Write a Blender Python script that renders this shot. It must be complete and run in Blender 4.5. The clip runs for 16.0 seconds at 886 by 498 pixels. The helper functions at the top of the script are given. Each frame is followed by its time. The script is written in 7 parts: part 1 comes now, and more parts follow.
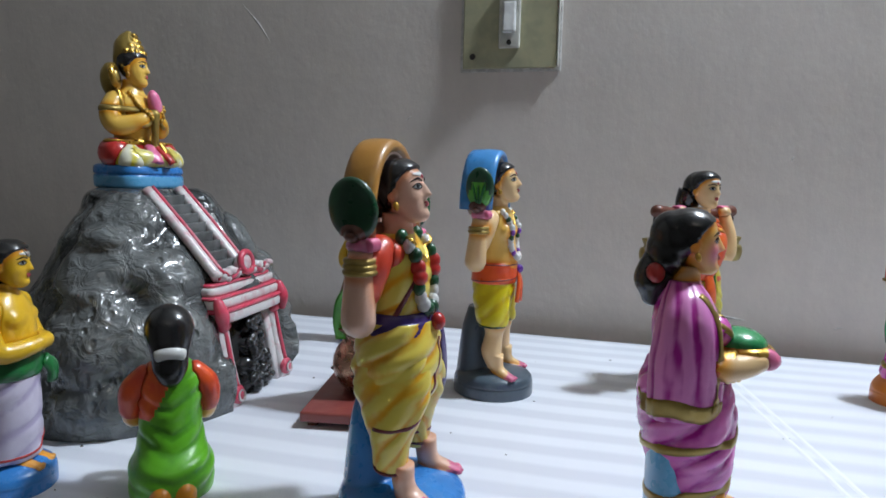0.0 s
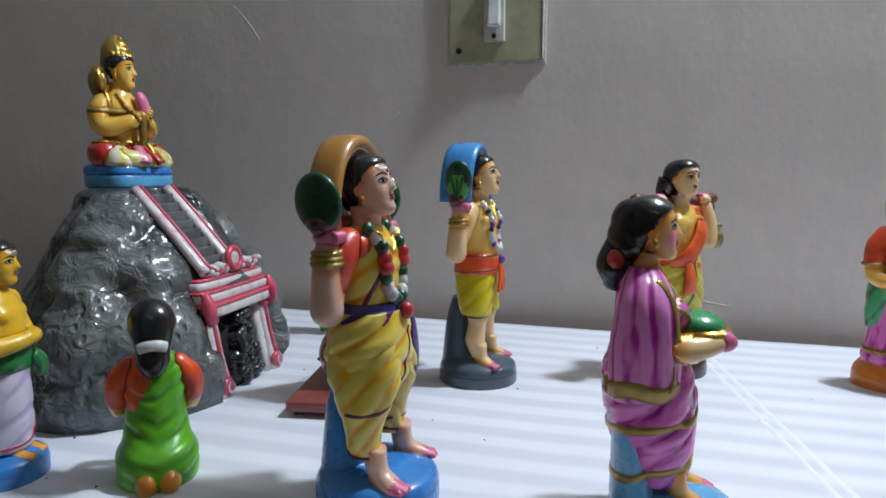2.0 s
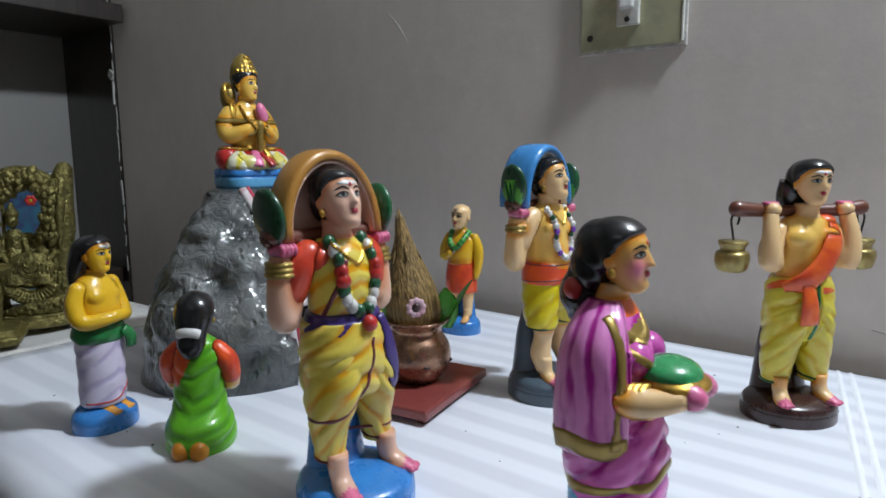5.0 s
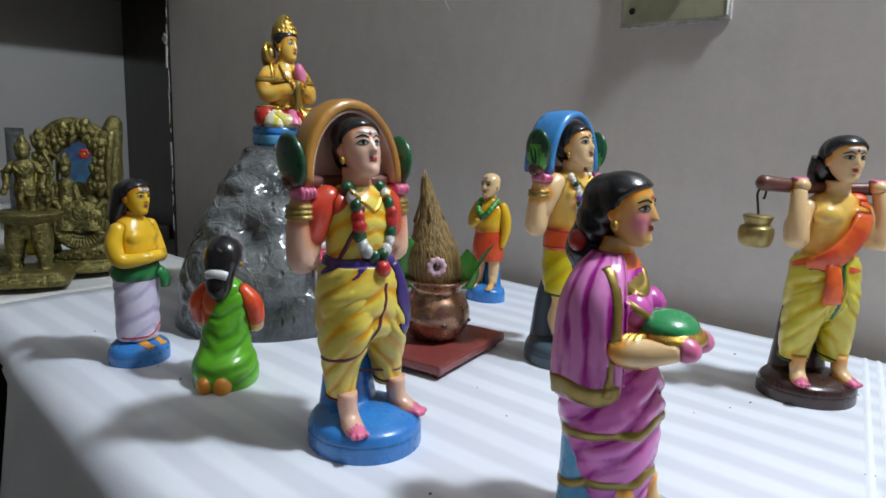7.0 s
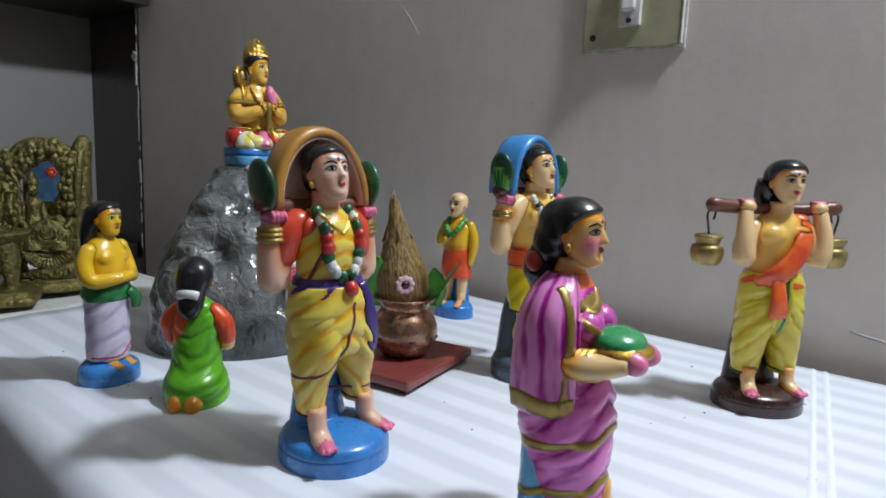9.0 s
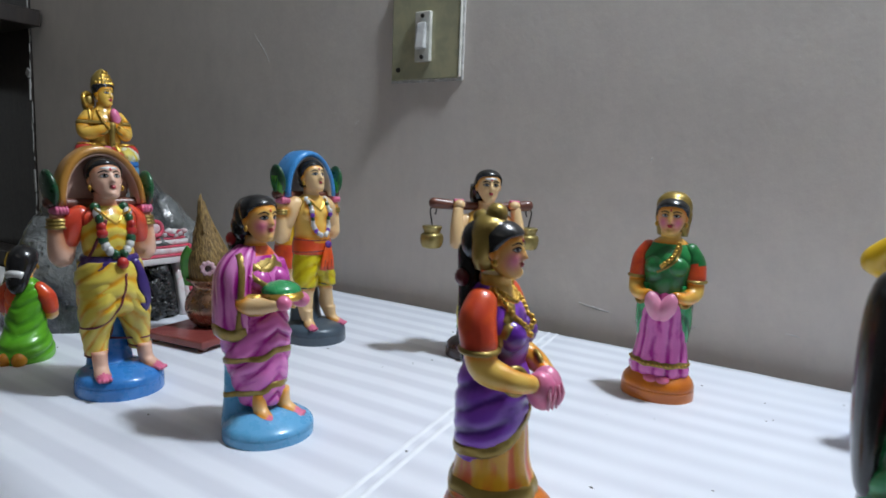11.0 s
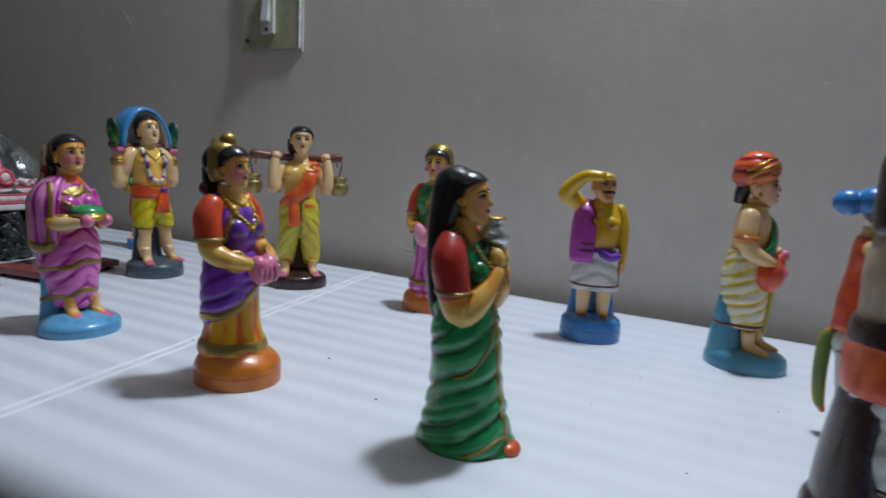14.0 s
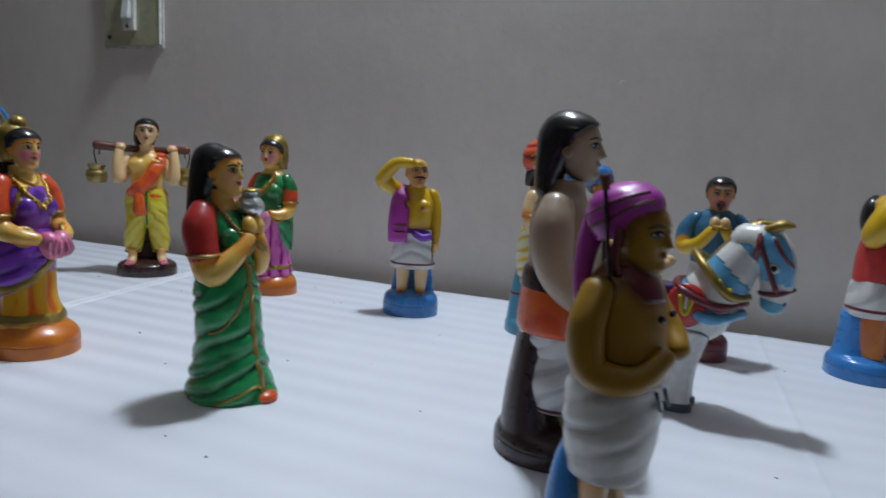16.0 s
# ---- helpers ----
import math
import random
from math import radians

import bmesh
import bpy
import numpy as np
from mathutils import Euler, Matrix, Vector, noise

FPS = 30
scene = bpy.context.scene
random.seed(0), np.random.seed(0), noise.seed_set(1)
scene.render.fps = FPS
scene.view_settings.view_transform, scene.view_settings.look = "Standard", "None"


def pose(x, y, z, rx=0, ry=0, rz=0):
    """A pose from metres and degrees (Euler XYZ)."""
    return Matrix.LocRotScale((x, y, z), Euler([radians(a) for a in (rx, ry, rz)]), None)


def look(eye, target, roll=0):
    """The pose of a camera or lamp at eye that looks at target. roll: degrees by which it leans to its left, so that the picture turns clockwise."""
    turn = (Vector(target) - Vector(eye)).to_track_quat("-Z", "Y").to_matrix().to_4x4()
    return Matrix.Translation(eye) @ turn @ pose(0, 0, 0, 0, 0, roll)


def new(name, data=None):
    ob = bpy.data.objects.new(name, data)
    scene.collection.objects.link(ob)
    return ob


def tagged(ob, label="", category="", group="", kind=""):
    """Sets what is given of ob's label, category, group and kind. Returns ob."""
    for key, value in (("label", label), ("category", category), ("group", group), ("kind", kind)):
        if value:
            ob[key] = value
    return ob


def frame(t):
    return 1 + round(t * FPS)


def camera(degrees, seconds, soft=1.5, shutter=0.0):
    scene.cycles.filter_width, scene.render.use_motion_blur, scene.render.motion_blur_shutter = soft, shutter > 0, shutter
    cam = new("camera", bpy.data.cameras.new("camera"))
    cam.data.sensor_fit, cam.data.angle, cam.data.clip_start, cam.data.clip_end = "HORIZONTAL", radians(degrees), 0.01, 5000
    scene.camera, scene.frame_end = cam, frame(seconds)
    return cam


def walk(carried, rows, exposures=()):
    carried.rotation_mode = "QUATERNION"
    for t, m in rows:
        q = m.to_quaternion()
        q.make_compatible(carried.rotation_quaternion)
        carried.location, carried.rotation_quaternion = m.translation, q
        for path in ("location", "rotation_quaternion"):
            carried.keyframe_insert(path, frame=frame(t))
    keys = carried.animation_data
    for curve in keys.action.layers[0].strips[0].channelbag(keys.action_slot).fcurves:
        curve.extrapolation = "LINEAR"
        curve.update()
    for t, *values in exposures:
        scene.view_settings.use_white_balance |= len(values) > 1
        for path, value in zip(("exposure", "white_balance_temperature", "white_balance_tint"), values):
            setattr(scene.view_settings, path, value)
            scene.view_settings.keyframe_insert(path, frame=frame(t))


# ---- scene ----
cam = camera(70.8, 16.0, 1.6, 0.4)
PATH = [
    (0, (0.139, -0.674, 0.163), (-0.307, 1.261, -0.069), 1.8),
    (0.5, (0.15, -0.676, 0.162), (-0.318, 1.253, -0.081), 1.2),
    (1, (0.159, -0.673, 0.162), (-0.309, 1.255, -0.087), 1.1),
    (1.5, (0.16, -0.673, 0.164), (-0.302, 1.257, -0.085), 1.0),
    (2, (0.16, -0.679, 0.163), (-0.311, 1.248, -0.088), 0.6),
    (2.5, (0.174, -0.685, 0.16), (-0.29, 1.245, -0.085), 0.1),
    (3, (0.171, -0.686, 0.166), (-0.312, 1.24, -0.071), -0.3),
    (3.5, (0.189, -0.675, 0.167), (-0.511, 1.183, -0.072), -1.2),
    (3.7, (0.199, -0.663, 0.174), (-0.632, 1.138, -0.081), -1.5),
    (5.8, (0.292, -0.609, 0.177), (-0.932, 0.937, -0.159), 1.0),
    (6, (0.29, -0.612, 0.172), (-0.951, 0.915, -0.184), 1.3),
    (6.5, (0.293, -0.614, 0.166), (-0.971, 0.89, -0.21), 2.1),
    (7, (0.289, -0.615, 0.164), (-0.97, 0.896, -0.2), 2.4),
    (7.5, (0.29, -0.616, 0.166), (-0.951, 0.912, -0.187), 2.4),
    (8, (0.288, -0.618, 0.169), (-0.943, 0.922, -0.167), 2.3),
    (8.2, (0.29, -0.619, 0.169), (-0.946, 0.919, -0.158), 2.2),
    (10.3, (0.402, -0.64, 0.177), (-0.695, 1.008, -0.11), 3.1),
    (10.5, (0.441, -0.644, 0.182), (-0.648, 1.01, -0.1), 3.0),
    (11, (0.498, -0.648, 0.178), (-0.566, 1.023, -0.097), 2.6),
    (11.5, (0.518, -0.651, 0.17), (-0.538, 1.021, -0.13), 2.7),
    (12, (0.542, -0.653, 0.169), (-0.503, 1.021, -0.155), 2.8),
    (12.5, (0.568, -0.669, 0.157), (-0.407, 1.043, -0.191), 3.0),
    (13, (0.589, -0.675, 0.159), (-0.335, 1.071, -0.15), 3.5),
    (13.5, (0.623, -0.68, 0.16), (-0.287, 1.075, -0.142), 3.6),
    (14, (0.66, -0.685, 0.158), (-0.202, 1.093, -0.156), 3.6),
    (14.5, (0.69, -0.683, 0.162), (-0.079, 1.141, -0.13), 3.5),
    (15, (0.707, -0.679, 0.152), (-0.036, 1.156, -0.13), 3.3),
    (15.5, (0.742, -0.682, 0.155), (0.001, 1.157, -0.111), 3.1),
    (16, (0.777, -0.683, 0.149), (0.09, 1.174, -0.134), 3.6),
]
walk(cam, [(t, look(eye, target, roll)) for t, eye, target, roll in PATH], [(0, 0.47, 6560, 10), (3.5, 0.34, 6560, 10), (6, 0.47, 6740, 10), (8, 0.48, 6740, 10), (10.5, 0.31, 6700, 10), (12.5, -0.05, 6520, 10), (14.5, -0.25, 6500, 10), (16, -0.25, 6500, 10)])

from mathutils.bvhtree import BVHTree
from mathutils.kdtree import KDTree

# ---- light ----
world = bpy.data.worlds.new("world")
world.use_nodes = True
world.node_tree.nodes["Background"].inputs[0].default_value = (1.0, 0.93, 0.86, 1)
world.node_tree.nodes["Background"].inputs[1].default_value = 0.01
scene.world = world


def lamp(name, kind, where, target, watts, colour, size, size_y=None):
    data = bpy.data.lights.new(name, kind)
    data.energy, data.color = watts, colour
    if kind == "AREA":
        data.size = size
        if size_y:
            data.shape, data.size_y = "RECTANGLE", size_y
    else:
        data.shadow_soft_size = size
    ob = new(name, data)
    ob.matrix_world = look(where, target)
    return ob


lamp("bulb_light", "POINT", (0.585, -0.105, 1.09), (0.585, -0.105, 0), 36.5, (0.808, 0.93, 1.07), 0.045)
# fill added to brighten the near sides; no lamp is known there
lamp("fill_light", "AREA", (0.7, -1.9, 1.75), (0.6, -1.2, 0), 1.25, (1.0, 0.95, 0.87), 1.2, 0.12)

# ---- materials ----
MATS = {}


def shader(name, rough=0.5, metal=0.0, coat=0.0):
    m = bpy.data.materials.new(name)
    m.use_nodes = True
    b = m.node_tree.nodes["Principled BSDF"]
    b.inputs["Roughness"].default_value = rough
    b.inputs["Metallic"].default_value = metal
    b.inputs["Coat Weight"].default_value = coat
    b.inputs["Coat Roughness"].default_value = 0.12
    MATS[name] = m
    return m, m.node_tree.nodes, m.node_tree.links, b


def coords(n, l, scale=(1, 1, 1), turn=(0, 0, 0)):
    tc, mp = n.new("ShaderNodeTexCoord"), n.new("ShaderNodeMapping")
    mp.inputs["Scale"].default_value = scale
    mp.inputs["Rotation"].default_value = [radians(a) for a in turn]
    l.new(tc.outputs["Object"], mp.inputs["Vector"])
    return mp.outputs["Vector"]


def noisy(n, l, vec, scale, detail=3.0, rough=0.55, distort=0.0):
    t = n.new("ShaderNodeTexNoise")
    t.inputs["Scale"].default_value, t.inputs["Detail"].default_value = scale, detail
    t.inputs["Roughness"].default_value, t.inputs["Distortion"].default_value = rough, distort
    l.new(vec, t.inputs["Vector"])
    return t.outputs["Fac"]


def ramp(n, l, fac, stops):
    r = n.new("ShaderNodeValToRGB")
    while len(r.color_ramp.elements) < len(stops):
        r.color_ramp.elements.new(0.5)
    for e, (p, c) in zip(r.color_ramp.elements, stops):
        e.position, e.color = p, (*c, 1)
    l.new(fac, r.inputs["Fac"])
    return r.outputs["Color"]


def relief(n, l, b, fac, strength, distance, soft_join=0.0):
    u = n.new("ShaderNodeBump")
    u.inputs["Strength"].default_value, u.inputs["Distance"].default_value = strength, distance
    l.new(fac, u.inputs["Height"])
    if soft_join:
        bev = n.new("ShaderNodeBevel")
        bev.samples = 4
        bev.inputs["Radius"].default_value = soft_join
        l.new(bev.outputs["Normal"], u.inputs["Normal"])
    l.new(u.outputs["Normal"], b.inputs["Normal"])


def mul(c, k):
    return tuple(min(1, v * k) for v in c)


def paint(name, colour, rough=0.3, other=None, scale=90, turn=(0, 0, 0), stretch=(1, 1, 1), lo=0.4, hi=0.62, metal=0.0, coat=0.35):
    """Brushed enamel on clay: one colour that drifts a little, or two that are streaked into one another."""
    m, n, l, b = shader(name, rough, metal, coat)
    vec = coords(n, l, stretch, turn)
    fac = noisy(n, l, vec, scale, 2.5, 0.5, 0.4)
    second = other or mul(colour, 0.82)
    l.new(ramp(n, l, fac, [(lo, colour), (hi, second)]), b.inputs["Base Color"])
    fine = noisy(n, l, coords(n, l), 420, 3)
    relief(n, l, b, fine, 0.12, 0.0006, 0.0016)
    rr = n.new("ShaderNodeMapRange")
    rr.inputs["To Min"].default_value, rr.inputs["To Max"].default_value = rough * 0.75, rough * 1.35
    l.new(noisy(n, l, coords(n, l), 140, 2), rr.inputs["Value"])
    l.new(rr.outputs["Result"], b.inputs["Roughness"])
    return m


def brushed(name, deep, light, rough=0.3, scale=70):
    """Enamel with a second tone stroked along the sculpted folds, a little ragged: the colour itself shades the grooves
    and lightens the ridges.
    """
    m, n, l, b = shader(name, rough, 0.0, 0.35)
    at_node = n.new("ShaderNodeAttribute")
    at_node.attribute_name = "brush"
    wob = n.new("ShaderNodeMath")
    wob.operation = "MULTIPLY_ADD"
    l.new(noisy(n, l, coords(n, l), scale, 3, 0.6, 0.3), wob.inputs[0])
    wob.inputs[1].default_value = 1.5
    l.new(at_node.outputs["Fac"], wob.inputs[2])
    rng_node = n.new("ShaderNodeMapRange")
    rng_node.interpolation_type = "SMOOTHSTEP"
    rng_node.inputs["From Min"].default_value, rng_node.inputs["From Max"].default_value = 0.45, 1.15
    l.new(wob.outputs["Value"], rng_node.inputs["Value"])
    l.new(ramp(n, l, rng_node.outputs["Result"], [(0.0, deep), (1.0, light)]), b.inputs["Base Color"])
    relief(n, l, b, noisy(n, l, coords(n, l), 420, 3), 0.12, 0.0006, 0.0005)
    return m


FLESH = set()


def flesh(name, pale, deep, rough=0.3, pink=(0.72, 0.15, 0.30)):
    """Skin colour with a deeper tone airbrushed towards hair and clothes, and rouge."""
    FLESH.add(name)
    m, n, l, b = shader(name, rough, 0.0, 0.35)
    near, rouge = n.new("ShaderNodeAttribute"), n.new("ShaderNodeAttribute")
    near.attribute_name, rouge.attribute_name = "tint", "rouge"
    wob = n.new("ShaderNodeMath")
    wob.operation = "MULTIPLY_ADD"
    l.new(noisy(n, l, coords(n, l), 60, 3, 0.55, 0.3), wob.inputs[0])
    wob.inputs[1].default_value = 0.5
    l.new(near.outputs["Fac"], wob.inputs[2])
    tone = ramp(n, l, wob.outputs["Value"], [(0.34, pale), (1.0, deep)])
    mix = n.new("ShaderNodeMix")
    mix.data_type = "RGBA"
    l.new(rouge.outputs["Fac"], mix.inputs["Factor"])
    l.new(tone, mix.inputs["A"])
    mix.inputs["B"].default_value = (*pink, 1)
    l.new(mix.outputs["Result"], b.inputs["Base Color"])
    relief(n, l, b, noisy(n, l, coords(n, l), 420, 3), 0.12, 0.0006, 0.002)
    return m


flesh("skin", (0.80, 0.54, 0.27), (0.78, 0.32, 0.03))
flesh("pale_skin", (0.72, 0.44, 0.32), (0.66, 0.27, 0.13))
flesh("gold_skin", (0.82, 0.51, 0.11), (0.76, 0.27, 0.012))
flesh("yellow_skin", (0.74, 0.44, 0.018), (0.62, 0.24, 0.006))
flesh("mustard_skin", (0.66, 0.40, 0.012), (0.46, 0.19, 0.006))
flesh("tan_skin", (0.62, 0.31, 0.11), (0.42, 0.15, 0.03))
flesh("ochre_skin", (0.38, 0.20, 0.010), (0.22, 0.085, 0.006), 0.4)
flesh("dusky_skin", (0.43, 0.32, 0.225), (0.26, 0.16, 0.09), 0.36)
flesh("gilt_skin", (0.80, 0.49, 0.09), (0.70, 0.30, 0.015), 0.2)
paint("black", (0.012, 0.012, 0.013), 0.22)
paint("white", (0.72, 0.72, 0.70), 0.35)
paint("red", (0.55, 0.03, 0.025), 0.3)
paint("lips", (0.50, 0.03, 0.05), 0.3)
paint("orange", (0.78, 0.13, 0.02), 0.3, (0.66, 0.07, 0.02))
paint("vermilion", (0.74, 0.085, 0.014), 0.33, (0.60, 0.05, 0.018))
paint("shirt_blue", (0.035, 0.15, 0.27), 0.33)
paint("toe_pink", (0.78, 0.16, 0.30), 0.3)
paint("rose", (0.75, 0.16, 0.32), 0.3, (0.68, 0.22, 0.36))
paint("blush", (0.74, 0.25, 0.30), 0.35, (0.74, 0.33, 0.28), 60)
paint("blue", (0.035, 0.22, 0.58), 0.27, (0.03, 0.18, 0.50), 30)
paint("sky_blue", (0.12, 0.40, 0.66), 0.27, (0.10, 0.35, 0.60), 30)
paint("teal_blue", (0.07, 0.29, 0.42), 0.3, (0.06, 0.24, 0.36), 30)
paint("slate", (0.07, 0.10, 0.13), 0.3, (0.055, 0.08, 0.105), 30)
paint("umber", (0.045, 0.018, 0.016), 0.28, (0.035, 0.014, 0.012), 30)
paint("brown", (0.16, 0.05, 0.03), 0.35)
paint("wood_red", (0.26, 0.055, 0.045), 0.42, (0.21, 0.04, 0.035), 30)
paint("foot_amber", (0.74, 0.33, 0.012), 0.3, (0.66, 0.24, 0.012), 50)
paint("clay_orange", (0.70, 0.20, 0.012), 0.3, (0.56, 0.14, 0.015), 40)
paint("arch_brown", (0.43, 0.20, 0.035), 0.33, (0.34, 0.145, 0.028), 50)
paint("arch_lining", (0.62, 0.42, 0.33), 0.4, (0.55, 0.36, 0.28), 50)
paint("orange_sash", (0.80, 0.10, 0.012), 0.3, (0.72, 0.07, 0.012), 60)
paint("arch_blue", (0.05, 0.27, 0.62), 0.28)
paint("leaf_green", (0.09, 0.42, 0.035), 0.4, (0.06, 0.32, 0.03))
paint("plate_green", (0.03, 0.30, 0.10), 0.25, (0.025, 0.24, 0.08))
paint("tail_green", (0.16, 0.26, 0.03), 0.4, (0.11, 0.18, 0.025), 40)
paint("bottle_green", (0.012, 0.10, 0.035), 0.28, (0.01, 0.055, 0.025), 60)
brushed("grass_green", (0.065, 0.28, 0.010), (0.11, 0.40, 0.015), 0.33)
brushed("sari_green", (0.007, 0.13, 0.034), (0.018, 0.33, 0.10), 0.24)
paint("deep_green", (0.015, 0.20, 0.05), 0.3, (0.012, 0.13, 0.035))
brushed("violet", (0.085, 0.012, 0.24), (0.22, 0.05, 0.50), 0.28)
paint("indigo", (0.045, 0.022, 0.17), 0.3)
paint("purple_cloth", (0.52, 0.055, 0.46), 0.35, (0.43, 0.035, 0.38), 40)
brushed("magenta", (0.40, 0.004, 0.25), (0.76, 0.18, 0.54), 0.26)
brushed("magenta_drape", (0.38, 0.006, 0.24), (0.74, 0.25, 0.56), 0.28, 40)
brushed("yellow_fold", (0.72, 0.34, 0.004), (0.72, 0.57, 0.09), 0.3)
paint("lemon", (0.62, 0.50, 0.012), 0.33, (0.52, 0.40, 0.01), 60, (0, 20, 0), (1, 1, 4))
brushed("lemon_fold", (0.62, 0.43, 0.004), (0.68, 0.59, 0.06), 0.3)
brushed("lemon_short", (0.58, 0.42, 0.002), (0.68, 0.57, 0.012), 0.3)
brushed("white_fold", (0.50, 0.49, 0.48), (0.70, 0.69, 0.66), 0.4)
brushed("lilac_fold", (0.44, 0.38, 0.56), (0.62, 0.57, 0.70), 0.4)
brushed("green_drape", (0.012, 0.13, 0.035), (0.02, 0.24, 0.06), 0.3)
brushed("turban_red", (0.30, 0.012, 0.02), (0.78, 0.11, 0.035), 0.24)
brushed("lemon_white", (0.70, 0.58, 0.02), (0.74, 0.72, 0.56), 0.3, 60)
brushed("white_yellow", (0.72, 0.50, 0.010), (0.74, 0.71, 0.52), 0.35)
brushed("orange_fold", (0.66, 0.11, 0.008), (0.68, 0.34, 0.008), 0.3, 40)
paint("white_cloth", (0.66, 0.65, 0.62), 0.4, (0.55, 0.54, 0.53), 60, (0, 0, 0), (1, 1, 4))
paint("maroon", (0.17, 0.02, 0.03), 0.35)
paint("gold", (0.62, 0.38, 0.07), 0.28, (0.50, 0.29, 0.05), metal=0.8, coat=0.1)
paint("pot_brass", (0.42, 0.33, 0.12), 0.34, (0.30, 0.23, 0.08), 120, metal=0.7, coat=0.1)
paint("dull_gold", (0.36, 0.25, 0.06), 0.34, (0.28, 0.19, 0.045), metal=0.55, coat=0.1)
paint("silver", (0.74, 0.78, 0.80), 0.16, (0.62, 0.68, 0.72), 120, metal=0.75)
paint("copper", (0.44, 0.25, 0.16), 0.26, (0.27, 0.15, 0.10), 45, metal=0.85, coat=0.0)
paint("petal", (0.78, 0.34, 0.46), 0.32, (0.76, 0.24, 0.40), 60)
paint("sleeve_red", (0.66, 0.07, 0.025), 0.33, (0.58, 0.045, 0.02), 50)
paint("wire", (0.05, 0.045, 0.04), 0.4, metal=0.7)
paint("rock_black", (0.014, 0.015, 0.016), 0.16, (0.03, 0.032, 0.033))
paint("gate_white", (0.68, 0.65, 0.64), 0.3, (0.60, 0.36, 0.39), 130, lo=0.48, hi=0.72)
paint("step_grey", (0.13, 0.135, 0.135), 0.2, (0.07, 0.075, 0.075), 60, coat=0.6)
paint("gate_red", (0.66, 0.05, 0.10), 0.3, (0.60, 0.10, 0.15))
paint("print_blue", (0.03, 0.13, 0.20), 0.4, (0.045, 0.05, 0.13), 60)

# cast brass: darker in the hollows, finely chased
m, n, l, b = shader("brass", 0.36, 0.75)
chase = noisy(n, l, coords(n, l), 190, 4, 0.6, 0.9)
l.new(ramp(n, l, chase, [(0.30, (0.10, 0.083, 0.028)), (0.52, (0.22, 0.188, 0.062)), (0.72, (0.32, 0.275, 0.10))]), b.inputs["Base Color"])
relief(n, l, b, chase, 0.8, 0.0035, 0.0012)

# grey painted rock: lighter on raised lumps, shade brushed nearly black into the hollows
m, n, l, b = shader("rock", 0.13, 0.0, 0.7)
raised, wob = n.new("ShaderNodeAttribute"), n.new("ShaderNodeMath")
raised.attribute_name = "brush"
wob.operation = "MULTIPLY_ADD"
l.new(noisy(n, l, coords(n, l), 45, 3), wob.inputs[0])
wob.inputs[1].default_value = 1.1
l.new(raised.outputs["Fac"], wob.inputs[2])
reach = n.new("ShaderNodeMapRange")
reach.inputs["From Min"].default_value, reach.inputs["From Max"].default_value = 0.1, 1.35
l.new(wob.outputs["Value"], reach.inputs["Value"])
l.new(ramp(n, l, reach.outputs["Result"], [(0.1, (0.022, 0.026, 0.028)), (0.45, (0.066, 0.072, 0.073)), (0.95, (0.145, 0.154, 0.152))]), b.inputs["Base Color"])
pits = n.new("ShaderNodeTexVoronoi")
pits.inputs["Scale"].default_value = 150
l.new(coords(n, l, (1, 1, 0.5), (0, 25, 0)), pits.inputs["Vector"])
dent = n.new("ShaderNodeMapRange")
dent.interpolation_type = "SMOOTHSTEP"
dent.inputs["From Min"].default_value, dent.inputs["From Max"].default_value = 0.12, 0.42
l.new(pits.outputs["Distance"], dent.inputs["Value"])
sumup = n.new("ShaderNodeMath")
sumup.operation = "MULTIPLY_ADD"
l.new(noisy(n, l, coords(n, l), 75, 3, 0.55, 0.8), sumup.inputs[0])
sumup.inputs[1].default_value = 2.0
patch = n.new("ShaderNodeMapRange")
patch.interpolation_type = "SMOOTHSTEP"
patch.inputs["From Min"].default_value, patch.inputs["From Max"].default_value = 0.45, 0.62
l.new(noisy(n, l, coords(n, l), 22, 2), patch.inputs["Value"])
pitted = n.new("ShaderNodeMath")
pitted.operation = "MULTIPLY"
l.new(dent.outputs["Result"], pitted.inputs[0])
l.new(patch.outputs["Result"], pitted.inputs[1])
l.new(pitted.outputs["Value"], sumup.inputs[2])
relief(n, l, b, sumup.outputs["Value"], 0.95, 0.0026)

# coconut husk: fine upright fibres
m, n, l, b = shader("husk", 0.55)
fib = noisy(n, l, coords(n, l, (1, 1, 0.06)), 700, 3, 0.6)
l.new(ramp(n, l, fib, [(0.35, (0.10, 0.055, 0.015)), (0.65, (0.36, 0.23, 0.075))]), b.inputs["Base Color"])
relief(n, l, b, fib, 0.8, 0.002)

